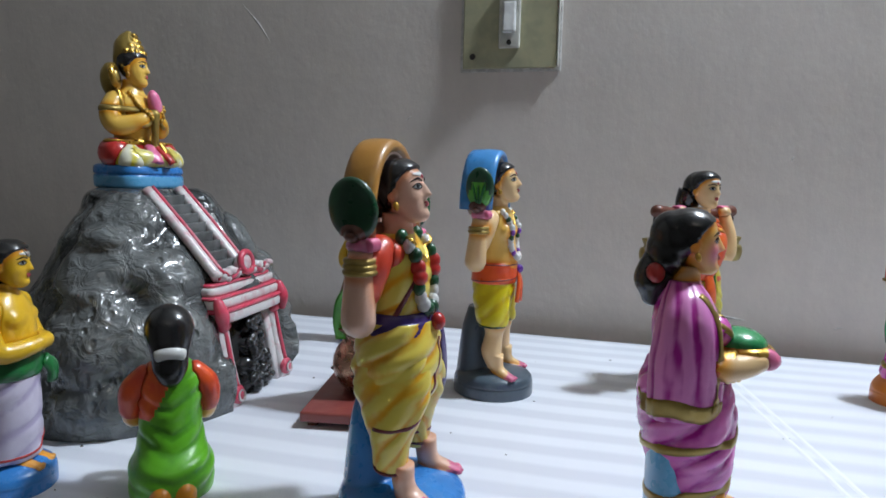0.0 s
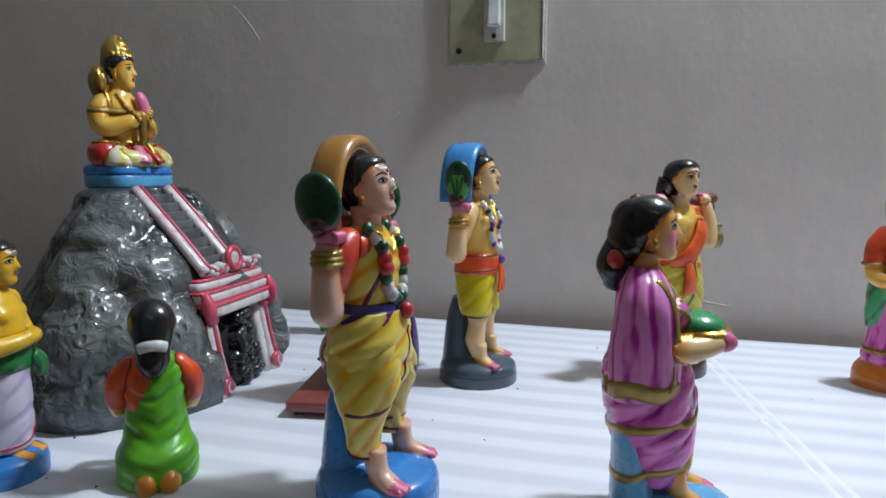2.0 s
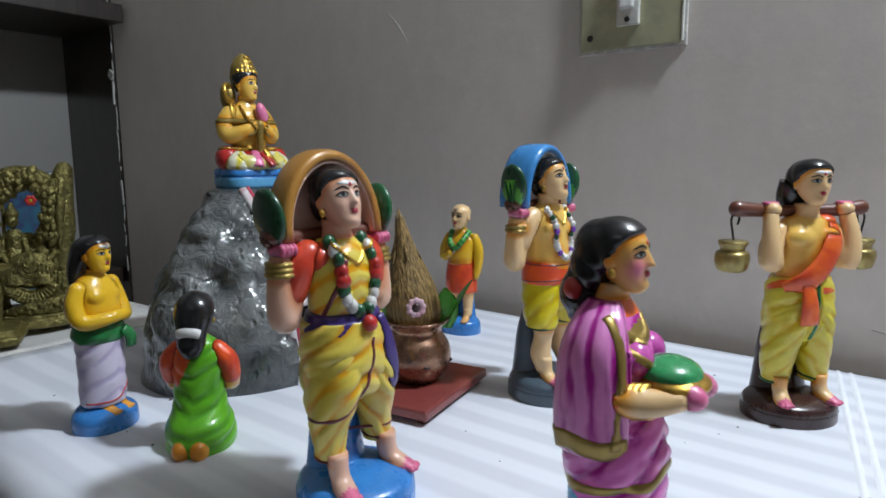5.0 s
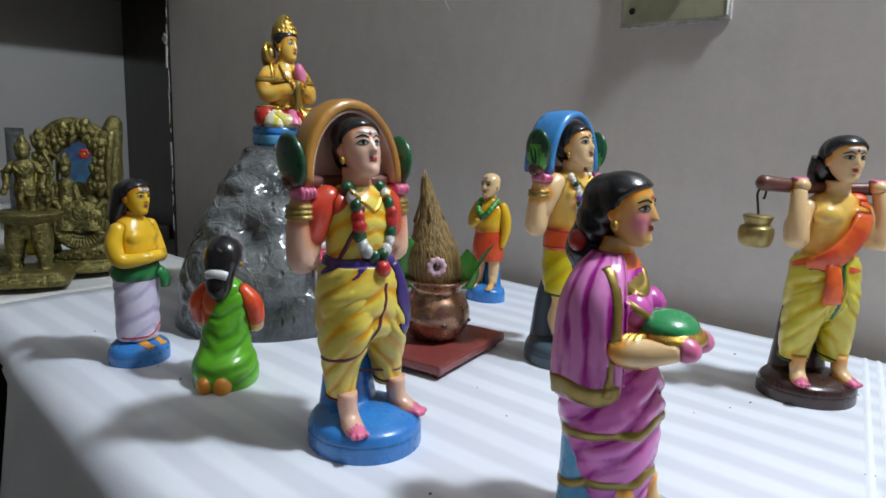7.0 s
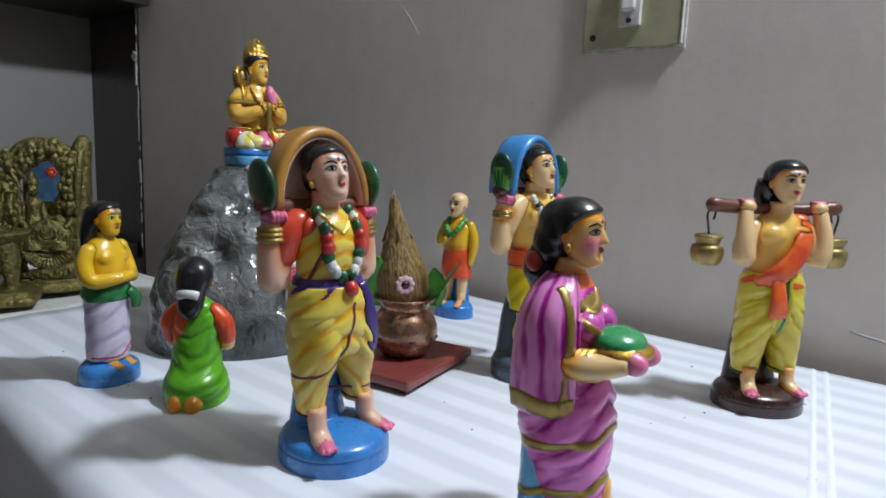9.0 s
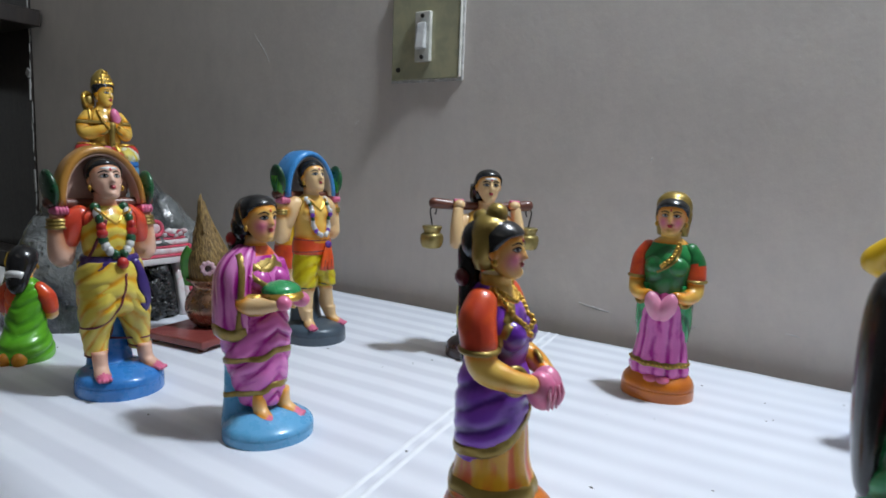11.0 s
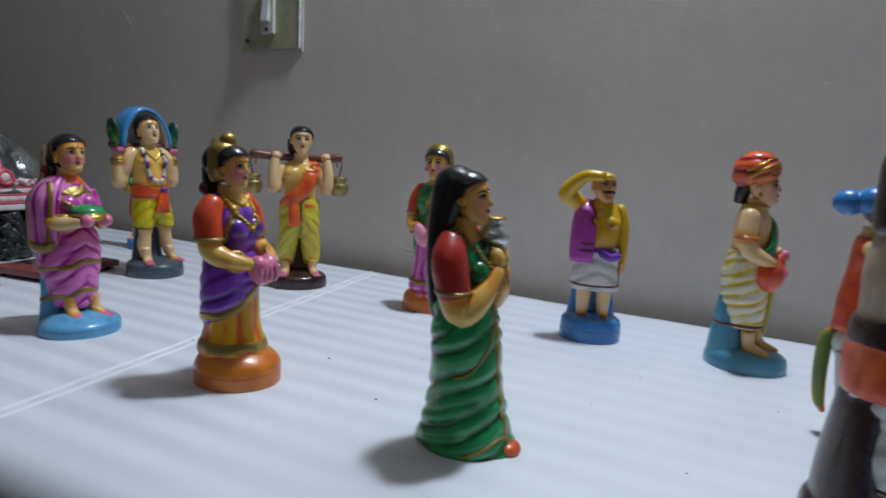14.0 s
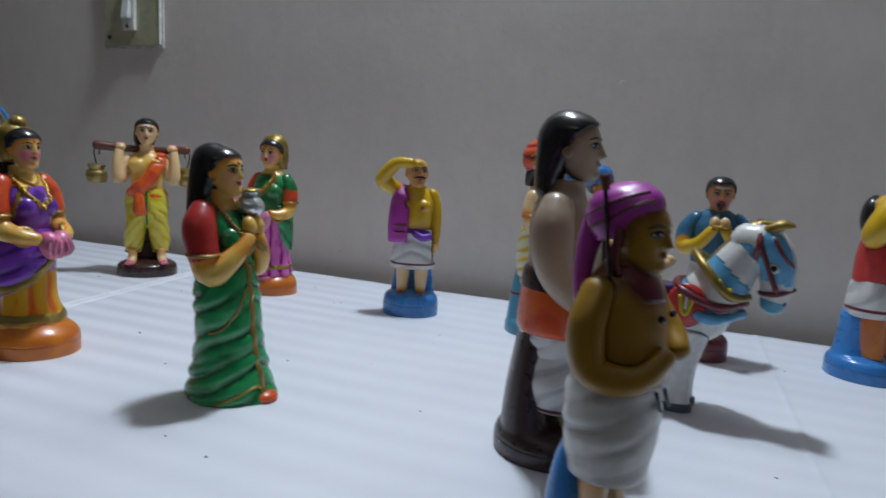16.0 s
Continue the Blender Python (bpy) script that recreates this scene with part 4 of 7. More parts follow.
    for q in (-1, 1):
        c.string([(270 + q * 58, 13.5), (270 + q * 42, 12.9), (270 + q * 36, 12.0), (270 + q * 34, 11.2), (270 + q * 20, 10.5), (270 + q * 2, 10.2)], g, 0.38 if big else 0.25, 0.42 if big else 0.28)
        c.band("gold", [(270 + q * 50, 13.6), (270 + q * 25, 13.0), (270, 12.5)], 0.09, 0.09)
    if big:
        c.ball("red", (0, -1.95, 9.75), (0.4, 0.34, 0.42), 14)
    return c.done(name, label, "doll", where, GROUP, scale=scale)


arch_bearer("arch_bearer_doll", "clay doll in yellow dhoti carrying a brown arch, blue base", "arch_brown", "arch_lining", "pale_skin", "indigo", "yellow_fold", "blue", at(0.059, -0.3985, 86), 0.01, True)
arch_bearer("arch_bearer_doll", "clay doll in lemon shorts carrying a blue arch, slate base", "arch_blue", "white", "gold_skin", "orange_sash", "lemon_short", "slate", at(0.075, -0.211, 84), 0.01025, False)


def pink_sari_doll():
    c = Clay()
    plinth(c, "sky_blue", 2.9, 2.7, 1.0, -0.2, 0, rise=0.6)
    c.loft("sky_blue", [(0.5, 0, 1.6, 2.0, 1.2), (2.5, 0, 1.9, 1.6, 0.9), (4.5, 0, 2.1, 1.4, 0.7), (5.2, 0, 2.1, 1.0, 0.5)], 24, 5)
    c.m = leaning(0.08, 0.7, 0.04, 0.05)
    foot(c, -0.8, -1.0, 1.15, 0.95, -8)
    foot(c, 0.85, -1.3, 1.15, 0.95, 14)
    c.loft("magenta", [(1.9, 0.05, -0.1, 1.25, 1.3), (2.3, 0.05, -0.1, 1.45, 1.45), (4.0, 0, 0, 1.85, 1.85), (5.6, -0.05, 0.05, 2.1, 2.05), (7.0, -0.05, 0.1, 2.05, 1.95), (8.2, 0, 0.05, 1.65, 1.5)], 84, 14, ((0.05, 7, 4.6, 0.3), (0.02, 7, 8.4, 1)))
    for lift in (0, -2.2):
        c.band("dull_gold", [(a, 4.75 + lift + 0.42 * math.cos(radians(a - 250)) + (0.35 if a > 250 else 0)) for a in range(60, 331, 18)], 0.2, 0.06, (0, 0), 4)
    c.loft("magenta", [(7.8, 0, 0, 1.6, 1.4), (9.2, 0, -0.1, 1.7, 1.5), (10.4, 0, 0, 1.75, 1.35), (11.3, 0, 0.1, 1.3, 1.0), (11.8, 0, 0.1, 0.8, 0.75)], 48, 10, ((0.03, 3, 4, 0),), lambda x, y, z: "orange" if z > 11.2 and y < 0 or 7.8 < z < 8.6 and y < -0.6 else ("dull_gold" if abs(z - 10.9 + 0.35 * abs(x)) < 0.22 and y < 0 else None))
    for q in (-1, 1):
        c.ball("magenta", (q * 0.72, -1.15, 9.75), (0.72, 0.65, 0.72), 16)
    c.band("dull_gold", [(200, 11.0), (225, 10.6), (250, 10.4), (275, 10.6), (310, 11.1)], 0.22, 0.06)
    c.band("dull_gold", [(205, 10.4), (230, 9.9), (262, 9.2), (290, 8.7), (320, 8.4)], 0.16, 0.06)
    # the drape over her right shoulder and arm
    c.loft("magenta_drape", [(5.9, -1.2, 0.55, 0.75, 1.2), (6.3, -1.45, 0.45, 0.9, 1.4), (7.2, -1.6, 0.35, 0.95, 1.45), (8.7, -1.68, 0.25, 0.98, 1.42), (10.2, -1.6, 0.15, 1.0, 1.25), (11.2, -1.15, 0.1, 0.85, 0.95), (11.8, -0.6, 0.1, 0.5, 0.6)], 72, 9, ((0.045, 9, 0.12, 0), (0.02, 14, 0.3, 1)))
    c.band("dull_gold", [(a, 6.6 + 0.1 * math.sin(radians(3 * a))) for a in range(60, 261, 20)], 0.4, 0.05, (-1.5, 0.35), 4)
    c.band("dull_gold", [(240, 6.6), (243, 7.5), (246, 8.7), (250, 9.8), (255, 10.8), (262, 11.4)], 0.2, 0.04, (-1.6, 0.2))
    c.band("magenta", [(268, 7.0), (270, 8.0), (274, 9.0), (278, 10.2)], 0.16, 0.05, (-1.6, 0.2))
    c.loft("magenta", [(8.2, 1.75, -0.1, 0.7, 0.8), (9.6, 1.75, 0, 0.8, 0.85), (10.8, 1.45, 0.05, 0.7, 0.75)], 20, 5)
    for q in (-1, 1):
        c.tube("skin", [(q * 1.75, -0.4, 9.0), (q * 1.75, -0.9, 8.45), (q * 1.45, -1.9, 8.45), (q * 0.95, -2.8, 8.65)], [0.58, 0.6, 0.52, 0.44], 16, 5, rule=lambda x, y, z: "orange" if y > -0.85 else None)
        for k in (0, 0.22, 0.44):
            bangle(c, "gold", (q * (1.55 - 0.35 * k), -1.35 - k, 8.42 + 0.1 * k), 0.57 - 0.06 * k, 0.12, (82, 0, q * 25))
        c.ball("rose", (q * 0.75, -3.1, 8.7), (0.5, 0.6, 0.48), 14)
    c.ball("gold", (0, -2.35, 8.95), (1.45, 1.3, 0.42), 22)
    c.ball("plate_green", (0, -2.2, 9.25), (1.25, 1.15, 0.6), 20)
    neck(c, 11.4, 12.4, 0, 0.55)
    face(c, (0, -0.4, 13.45), 1.38, "gold_skin", "black", 0, 0, "blush", True, ("orange",))
    c.ball("black", (0, 0.4, 13.6), (1.1, 1.05, 1.22), 26)
    c.ball("black", (0, 0.8, 12.9), (1.05, 0.85, 1.1), 22)
    c.tube("black", [(0, 1.0, 12.6), (0, 1.35, 11.6), (0, 1.45, 10.9)], [0.75, 0.85, 0.45], 16, 5)
    c.ball("red", (-0.75, 1.3, 12.1), (0.4, 0.4, 0.45), 12)
    return c.done("plate_bearer_doll", "clay doll in pink sari holding a plate, pale blue base", "doll", at(0.2, -0.383, 91), GROUP, scale=0.0102)


pink_sari_doll()


def yoke_doll():
    c = Clay()
    plinth(c, "umber", 3.0, 2.6, 1.3, 0.1, 7.4, 1.65)
    foot(c, -1.4, -0.8, 1.45, 0.95, -14)
    foot(c, 1.4, -0.8, 1.45, 0.95, 16)
    legs_trousers(c, "lemon_fold", 9.1, 2.55, 2.1, 1.7, 1.3, None, 0.8, ((0.055, 5, 4.2, 0.5), (0.02, 6, 9, 0)))
    for q in (-1, 1):
        bangle(c, "deep_green", (q * 1.3, -0.1, 2.78), 0.83, 0.085, (6, q * 10, 0))
    for off in (-0.17, 0.17):
        c.band("lemon", [(270, 9.2), (270 + off * 30, 7.6), (270 + off * 30, 6.0), (270 + off * 10, 4.6)], 0.12, 0.05, (off, 0))
    c.band("deep_green", [(270, 9.2), (270, 7.6), (270, 6.0), (270, 4.4)], 0.11, 0.12)
    c.loft("gold_skin", [(8.6, 0, 0, 1.7, 1.35), (9.8, 0, -0.05, 1.55, 1.3), (11.2, 0, 0, 1.75, 1.35), (12.2, 0, 0.05, 1.95, 1.3), (12.9, 0, 0.1, 1.5, 1.05), (13.3, 0, 0.1, 0.8, 0.75)], 30, 6)
    for q in (-1, 1):
        c.ball("gold_skin", (q * 0.85, -0.8, 11.9), (0.95, 0.65, 0.72), 18)
    c.loft("orange", [(8.3, 0, 0, 1.95, 1.6), (8.7, 0, 0, 2.05, 1.7), (9.3, -0.05, 0, 1.85, 1.52)], 30, 4, ((0.025, 4, 6, 0),))
    c.tube("orange", [(1.35, -0.3, 12.9), (1.0, -1.35, 11.8), (0.2, -1.65, 10.4), (-0.9, -1.65, 9.3), (-1.7, -0.9, 8.7)], [0.55, 0.65, 0.7, 0.7, 0.5], 14, 6, 0.35, up=(0, 1, 0))
    c.tube("orange", [(-0.75, -1.7, 9.1), (-0.7, -1.95, 8.0), (-0.6, -1.9, 6.7)], [0.4, 0.55, 0.65], 12, 4, 0.4, up=(0, 1, 0))
    c.ball("orange", (1.3, 0.1, 12.9), (0.7, 0.8, 0.4), 12)
    for q in (-1, 1):
        c.tube("skin", [(q * 1.75, 0.0, 12.3), (q * 2.35, -0.2, 11.2), (q * 2.6, -0.7, 10.4), (q * 2.75, -0.7, 11.8), (q * 2.6, -0.3, 13.3)], [0.62, 0.74, 0.7, 0.55, 0.46], 16, 5)
        c.ball("skin", (q * 2.5, -0.2, 13.65), (0.55, 0.6, 0.45), 12)
        for k in range(4):
            c.ball("toe_pink", (q * (2.2 + 0.22 * k), -0.05, 14.0), (0.13, 0.4, 0.16), 8)
        end = -4.75 if q < 0 else 4.0
        c.tube("wire", [(end - 0.2 * q, 0.1, 13.7), (end + 0.22 * q, 0.1, 13.1), (end + 0.1 * q, 0.1, 12.3), (end, 0.1, 11.75)], 0.07, 6, 5)
        c.tube("wire", [(end - 0.2 * q, 0.1, 13.7), (end - 0.3 * q, 0.1, 13.1), (end - 0.2 * q, 0.1, 12.7)], 0.07, 6, 5)
        bangle(c, "wire", (end - 0.22 * q, 0.1, 13.75), 0.3, 0.07, (90, 0, 0))
        c.loft("pot_brass", [(9.75, end, 0.1, 0.6, 0.6), (9.9, end, 0.1, 0.85, 0.85), (10.45, end, 0.1, 1.02, 1.02), (10.95, end, 0.1, 0.96, 0.96), (11.1, end, 0.1, 0.74, 0.74), (11.25, end, 0.1, 0.72, 0.72), (11.6, end, 0.1, 0.88, 0.88), (11.72, end, 0.1, 0.8, 0.8), (11.76, end, 0.1, 0.4, 0.4)], 26, 4, ((0.012, 3, 2, 0),))
    c.tube("brown", [(-4.7, 0.1, 13.7), (-2.6, 0.2, 13.55), (0, 0.4, 13.5), (2.4, 0.2, 13.55), (3.9, 0.1, 13.7)], [0.5, 0.42, 0.34, 0.42, 0.48], 14, 5)
    neck(c, 12.9, 14.0, 0, 0.6, "skin")
    face(c, (0, -0.35, 15.3), 1.36, "skin", "black", 0, 0, None, False, ("ash", "lips"))
    c.ball("black", (0, 0.4, 15.5), (1.12, 1.05, 1.22), 22)
    c.tube("black", [(-0.2, 0.75, 15.2), (-0.3, 1.05, 14.2), (-0.3, 1.3, 13.2)], [1.15, 1.0, 0.5], 18, 5, 0.75, up=(0, 1, 0))
    return c.done("yoke_bearer_doll", "clay doll in lemon dhoti with brass pots on a yoke", "doll", at(0.225, -0.149, 44), GROUP, scale=0.01035)


yoke_doll()


def purple_sari_doll():
    c = Clay()
    plinth(c, "clay_orange", 2.65, 2.75, 1.6, 0, 0, rise=0.9)
    c.m = leaning(0.04, 0.3)
    foot(c, -0.5, -1.0, 1.7, 0.8, 0, "orange", "rose")
    c.loft("orange_fold", [(1.9, 0, 0, 1.95, 2.0), (2.3, 0, 0, 2.05, 2.1), (3.5, 0, 0, 1.7, 1.75), (5.5, 0, 0, 1.65, 1.6), (7.5, 0, 0, 1.6, 1.5)], 66, 10, ((0.05, 9, 0.15, 0), (0.02, 17, 0, 1)))
    c.band("dull_gold", [(a, 2.6 + 0.05 * math.sin(radians(5 * a))) for a in range(0, 361, 20)], 0.32, 0.08, (0, 0), 3)
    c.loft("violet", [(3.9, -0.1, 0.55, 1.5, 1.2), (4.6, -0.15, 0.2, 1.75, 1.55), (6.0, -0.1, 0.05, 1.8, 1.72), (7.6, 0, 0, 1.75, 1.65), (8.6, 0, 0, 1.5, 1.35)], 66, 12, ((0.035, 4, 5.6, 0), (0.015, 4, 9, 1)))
    c.band("dull_gold", [(310, 7.4), (285, 6.4), (255, 5.6), (225, 5.0), (195, 4.65), (150, 4.4), (100, 4.2)], 0.3, 0.08)
    c.loft("violet", [(8.2, 0, 0, 1.5, 1.35), (9.4, 0, -0.1, 1.6, 1.5), (10.6, 0, 0, 1.75, 1.4), (11.5, 0, 0.1, 1.4, 1.0), (12.0, 0, 0.1, 0.8, 0.75)], 32, 6, ((0.02, 4, 3, 0),), lambda x, y, z: "gold_skin" if z > 11.3 and y < 0 else None)
    for q in (-1, 1):
        c.ball("violet", (q * 0.72, -1.1, 9.9), (0.75, 0.7, 0.75), 16)
    c.band("dull_gold", [(200, 9.2), (212, 9.9), (225, 10.6), (240, 11.3)], 0.28, 0.08)
    for q in (-1, 1):
        c.string([(270 + q * 70, 11.75), (270 + q * 45, 11.2), (270 + q * 25, 10.5), (270, 9.9)], ["gold"], 0.17, 0.22)
        c.string([(270 + q * 70, 11.95), (270 + q * 35, 11.6), (270, 11.3)], ["gold"], 0.12, 0.16)
        c.tube("vermilion", [(q * 1.45, 0.05, 11.4), (q * 1.9, 0.05, 10.6), (q * 2.0, -0.1, 9.6)], [0.72, 0.86, 0.84], 18, 5)
        bangle(c, "dull_gold", (q * 2.0, -0.1, 9.4), 0.84, 0.13)
        c.tube("gold_skin", [(q * 2.0, -0.1, 9.6), (q * 2.0, -0.4, 8.6), (q * 1.65, -1.5, 8.15), (q * 1.05, -2.2, 7.95)], [0.74, 0.72, 0.55, 0.42], 16, 5)
        bangle(c, "dull_gold", (q * 1.5, -1.65, 8.1), 0.56, 0.15, (80, 0, q * 40))
        c.ball("rose", (q * 0.35, -2.45, 7.5), (0.66, 0.75, 0.95), 16, (0, q * 15, 0))
        for k in range(3):
            c.tube("petal", [(q * (0.2 + 0.25 * k), -3.2 + 0.12 * k, 7.9), (q * (0.3 + 0.3 * k), -3.25 + 0.12 * k, 7.3), (q * (0.2 + 0.25 * k), -3.1 + 0.1 * k, 6.8)], [0.05, 0.1, 0.05], 6, 4)
    neck(c, 11.5, 12.5, 0, 0.6, "gold_skin")
    face(c, (0, -0.35, 13.6), 1.27, "gold_skin", "black", 0, 0, "blush", True, ("lips",), hairline=0.5)
    c.loft("dull_gold", [(12.7, 0, 0.45, 0.95, 0.45), (13.2, 0, 0.4, 1.2, 0.62), (14.1, 0, 0.3, 1.22, 0.8), (14.8, 0, 0.25, 1.02, 0.8), (15.15, 0, 0.3, 0.6, 0.6), (15.3, 0, 0.3, 0.2, 0.2)], 40, 6, ((0.03, 3, 5, 0),))
    c.ball("dull_gold", (0, 0.0, 15.25), (0.55, 0.5, 0.5), 16)
    c.ball("dull_gold", (0, 0.75, 15.0), (0.45, 0.45, 0.4), 14)
    c.ball("black", (0, 0.95, 13.9), (1.0, 0.75, 1.0), 18)
    c.tube("black", [(0, 1.35, 13.4), (0, 1.35, 11.6), (-0.1, 1.35, 9.9), (-0.1, 1.4, 8.2)], [0.6, 0.55, 0.5, 0.3], 12, 6)
    c.ball("maroon", (-0.4, 1.5, 12.2), (0.45, 0.4, 0.45), 12)
    return c.done("lady_doll", "clay doll in violet and orange sari, brass headdress, orange base", "doll", at(0.372, -0.389, 95), GROUP, scale=0.0102)


purple_sari_doll()


def green_drape_doll():
    c = Clay()
    plinth(c, "clay_orange", 2.6, 2.3, 1.5, 0, 0, rise=0.9)
    c.ball("toe_pink", (-0.3, -1.6, 1.75), (0.55, 0.6, 0.3), 12)
    c.ball("toe_pink", (0.5, -1.6, 1.75), (0.55, 0.6, 0.3), 12)
    c.loft("magenta", [(1.9, 0, 0, 2.0, 1.7), (2.3, 0, 0, 2.1, 1.8), (3.4, 0, 0, 1.85, 1.6), (5.0, 0, 0, 1.6, 1.5), (7.0, 0, 0, 1.6, 1.45), (8.3, 0, 0, 1.5, 1.3)], 84, 10, ((0.05, 11, 0, 0), (0.02, 17, 0, 1)))
    c.band("dull_gold", [(a, 2.8 + 0.06 * math.sin(radians(7 * a))) for a in range(0, 361, 20)], 0.22, 0.08, (0, 0), 3)
    c.string([(a, 2.8) for a in range(180, 361, 15)], ["gold"], 0.09, 0.3)
    for q in (-1, 1):
        c.loft("sari_green", [(4.3, q * 1.55, 0.5, 0.25, 0.55), (5.5, q * 1.45, 0.3, 0.5, 0.95), (7.3, q * 1.2, 0.15, 0.75, 1.2), (8.6, q * 0.9, 0.1, 0.75, 1.2)], 40, 10, ((0.05, 3, 3, 0),))
    c.loft("green_drape", [(7.9, 0, 0, 1.55, 1.35), (9.2, 0, -0.05, 1.6, 1.45), (10.4, 0, 0, 1.8, 1.4), (11.3, 0, 0.1, 1.5, 1.05), (11.9, 0, 0.1, 0.8, 0.8)], 56, 12, ((0.035, 3, 4, 0),), lambda x, y, z: "gold_skin" if z > 11.5 and y < 0 else None)
    for q in (-1, 1):
        c.ball("green_drape", (q * 0.72, -1.0, 9.9), (0.78, 0.65, 0.75), 16)
    c.string([(312, 11.5), (295, 10.9), (275, 10.3), (255, 9.9)], ["gold"], 0.19, 0.26)
    c.band("dull_gold", [(318, 11.4), (300, 10.6), (278, 10.0), (250, 9.5)], 0.1, 0.06)
    for q in (-1, 1):
        c.tube("vermilion", [(q * 1.4, 0.0, 11.1), (q * 1.8, 0.0, 10.2), (q * 1.95, -0.1, 9.1)], [0.6, 0.74, 0.72], 18, 5, rule=lambda x, y, z: "deep_green" if x > 0 and z > 10.2 else None)
        bangle(c, "dull_gold", (q * 1.95, -0.1, 8.95), 0.73, 0.12)
        c.tube("gold_skin", [(q * 1.95, -0.1, 9.1), (q * 1.95, -0.5, 8.1), (q * 1.5, -1.4, 7.8), (q * 0.9, -1.9, 7.9)], [0.64, 0.62, 0.48, 0.4], 16, 5)
        bangle(c, "dull_gold", (q * 1.5, -1.5, 7.7), 0.5, 0.13, (80, 0, q * 45))
        c.ball("petal", (q * 0.46, -2.1, 7.15), (0.6, 0.5, 1.1), 18, (0, q * 22, 0))
    neck(c, 11.4, 12.4, 0, 0.6, "gold_skin")
    face(c, (0, -0.35, 13.4), 1.3, "gold_skin", "black", 0, 0, "blush", True, ("lips",), hairline=0.52)
    c.loft("dull_gold", [(12.0, 0, 0.75, 1.05, 0.7), (13.2, 0, 0.55, 1.24, 0.85), (14.1, 0, 0.35, 1.24, 0.98), (14.7, 0, 0.25, 1.08, 0.98), (15.1, 0, 0.3, 0.7, 0.7), (15.25, 0, 0.3, 0.25, 0.25)], 40, 6, ((0.025, 4, 5, 0),))
    return c.done("lady_doll", "small clay doll in green drape and pink skirt, ochre base", "doll", at(0.3875, -0.1445, 6), GROUP, scale=0.01075)


green_drape_doll()


def green_sari_doll():
    c = Clay()
    c.m = leaning(0.095)
    c.loft("sari_green", [(0, 0.05, 0.2, 2.3, 2.6), (0.4, 0.05, 0.2, 2.35, 2.65), (1.6, 0, 0.15, 2.08, 2.25), (3.5, 0, 0.05, 1.85, 1.9), (6.0, 0, 0, 1.8, 1.8), (7.6, 0, 0, 1.6, 1.55), (8.6, 0, 0, 1.45, 1.4)], 96, 16, ((0.045, 5, 5.4, 0.4), (0.02, 6, 8.5, 0)))
    c.band("dull_gold", [(268, 8.3), (264, 7.0), (262, 5.0), (261, 3.0), (262, 1.2), (262, 0.55)], 0.2, 0.04)
    c.band("dull_gold", [(262, 1.0), (245, 1.05), (220, 0.7), (190, 0.3)], 0.08, 0.06)
    c.band("dull_gold", [(266, 6.9), (250, 6.3), (228, 5.2), (205, 4.4), (180, 4.1)], 0.08, 0.06)
    c.ball("orange", (-0.1, -2.3, 0.35), (0.75, 0.6, 0.38), 14)
    c.loft("sari_green", [(8.2, 0, 0, 1.5, 1.4), (9.2, 0, -0.1, 1.55, 1.45), (10.2, 0, 0, 1.65, 1.3), (11.0, 0, 0.1, 1.3, 0.95), (11.5, 0, 0.1, 0.7, 0.7)], 32, 6, ((0.02, 4, 3, 0),), lambda x, y, z: "gold_skin" if z > 10.9 and y < 0 else None)
    for q in (-1, 1):
        c.ball("sari_green", (q * 0.7, -1.05, 9.3), (0.72, 0.65, 0.72), 16)
        c.string([(270 + q * 75, 11.2), (270 + q * 45, 10.6), (270 + q * 20, 9.6), (270, 8.9)], ["dull_gold"], 0.15, 0.2)
        c.tube("red", [(q * 1.45, 0.1, 10.8), (q * 1.95, 0.0, 9.9), (q * 2.05, -0.2, 8.45)], [0.72, 0.92, 0.86], 18, 5)
        bangle(c, "dull_gold", (q * 2.05, -0.2, 8.55), 0.87, 0.1)
        c.tube("gold_skin", [(q * 2.05, -0.2, 8.4), (q * 1.95, -0.55, 7.55), (q * 1.4 + 0.1, -1.35, 8.25), (q * 0.45 + 0.3, -1.75, 9.4)], [0.8, 0.78, 0.58, 0.44], 16, 5)
        for k in (0, 0.2):
            bangle(c, "dull_gold", (q * (0.8 - 0.3 * k) + 0.25, -1.62 - 0.1 * k, 8.95 + k), 0.54, 0.11, (50, 0, q * 30))
        c.ball("gold_skin", (0.4 + q * 0.36, -1.75, 10.0), (0.42, 0.42, 0.6), 12)
    c.loft("silver", [(10.55 + 0.8 * (z - 10), 0.8, -1.35, 0.88 * r, 0.88 * r) for z, r in ((10.0, 0.45), (10.3, 0.8), (10.75, 0.92), (11.2, 0.72), (11.4, 0.5), (11.6, 0.5), (11.85, 0.72), (11.95, 0.6))], 26, 5)
    bangle(c, "gold", (0.8, -1.35, 12.02), 0.56, 0.09)
    neck(c, 11.0, 12.0, 0, 0.55, "gold_skin")
    face(c, (0, -0.4, 12.95), 1.3, "gold_skin", "black", 0, 0, "faint", True, ("lips",))
    c.loft("black", [(6.3, 0, 1.5, 0.3, 0.2), (7.0, 0, 1.5, 0.8, 0.42), (9.0, 0, 1.42, 1.12, 0.58), (11.0, 0, 1.1, 1.22, 0.8), (12.4, 0, 0.75, 1.22, 1.0), (13.4, 0, 0.45, 1.18, 1.1), (14.1, 0, 0.3, 0.95, 0.95), (14.45, 0, 0.25, 0.5, 0.5), (14.55, 0, 0.25, 0.15, 0.15)], 40, 7, ((0.012, 11, 0, 0),))
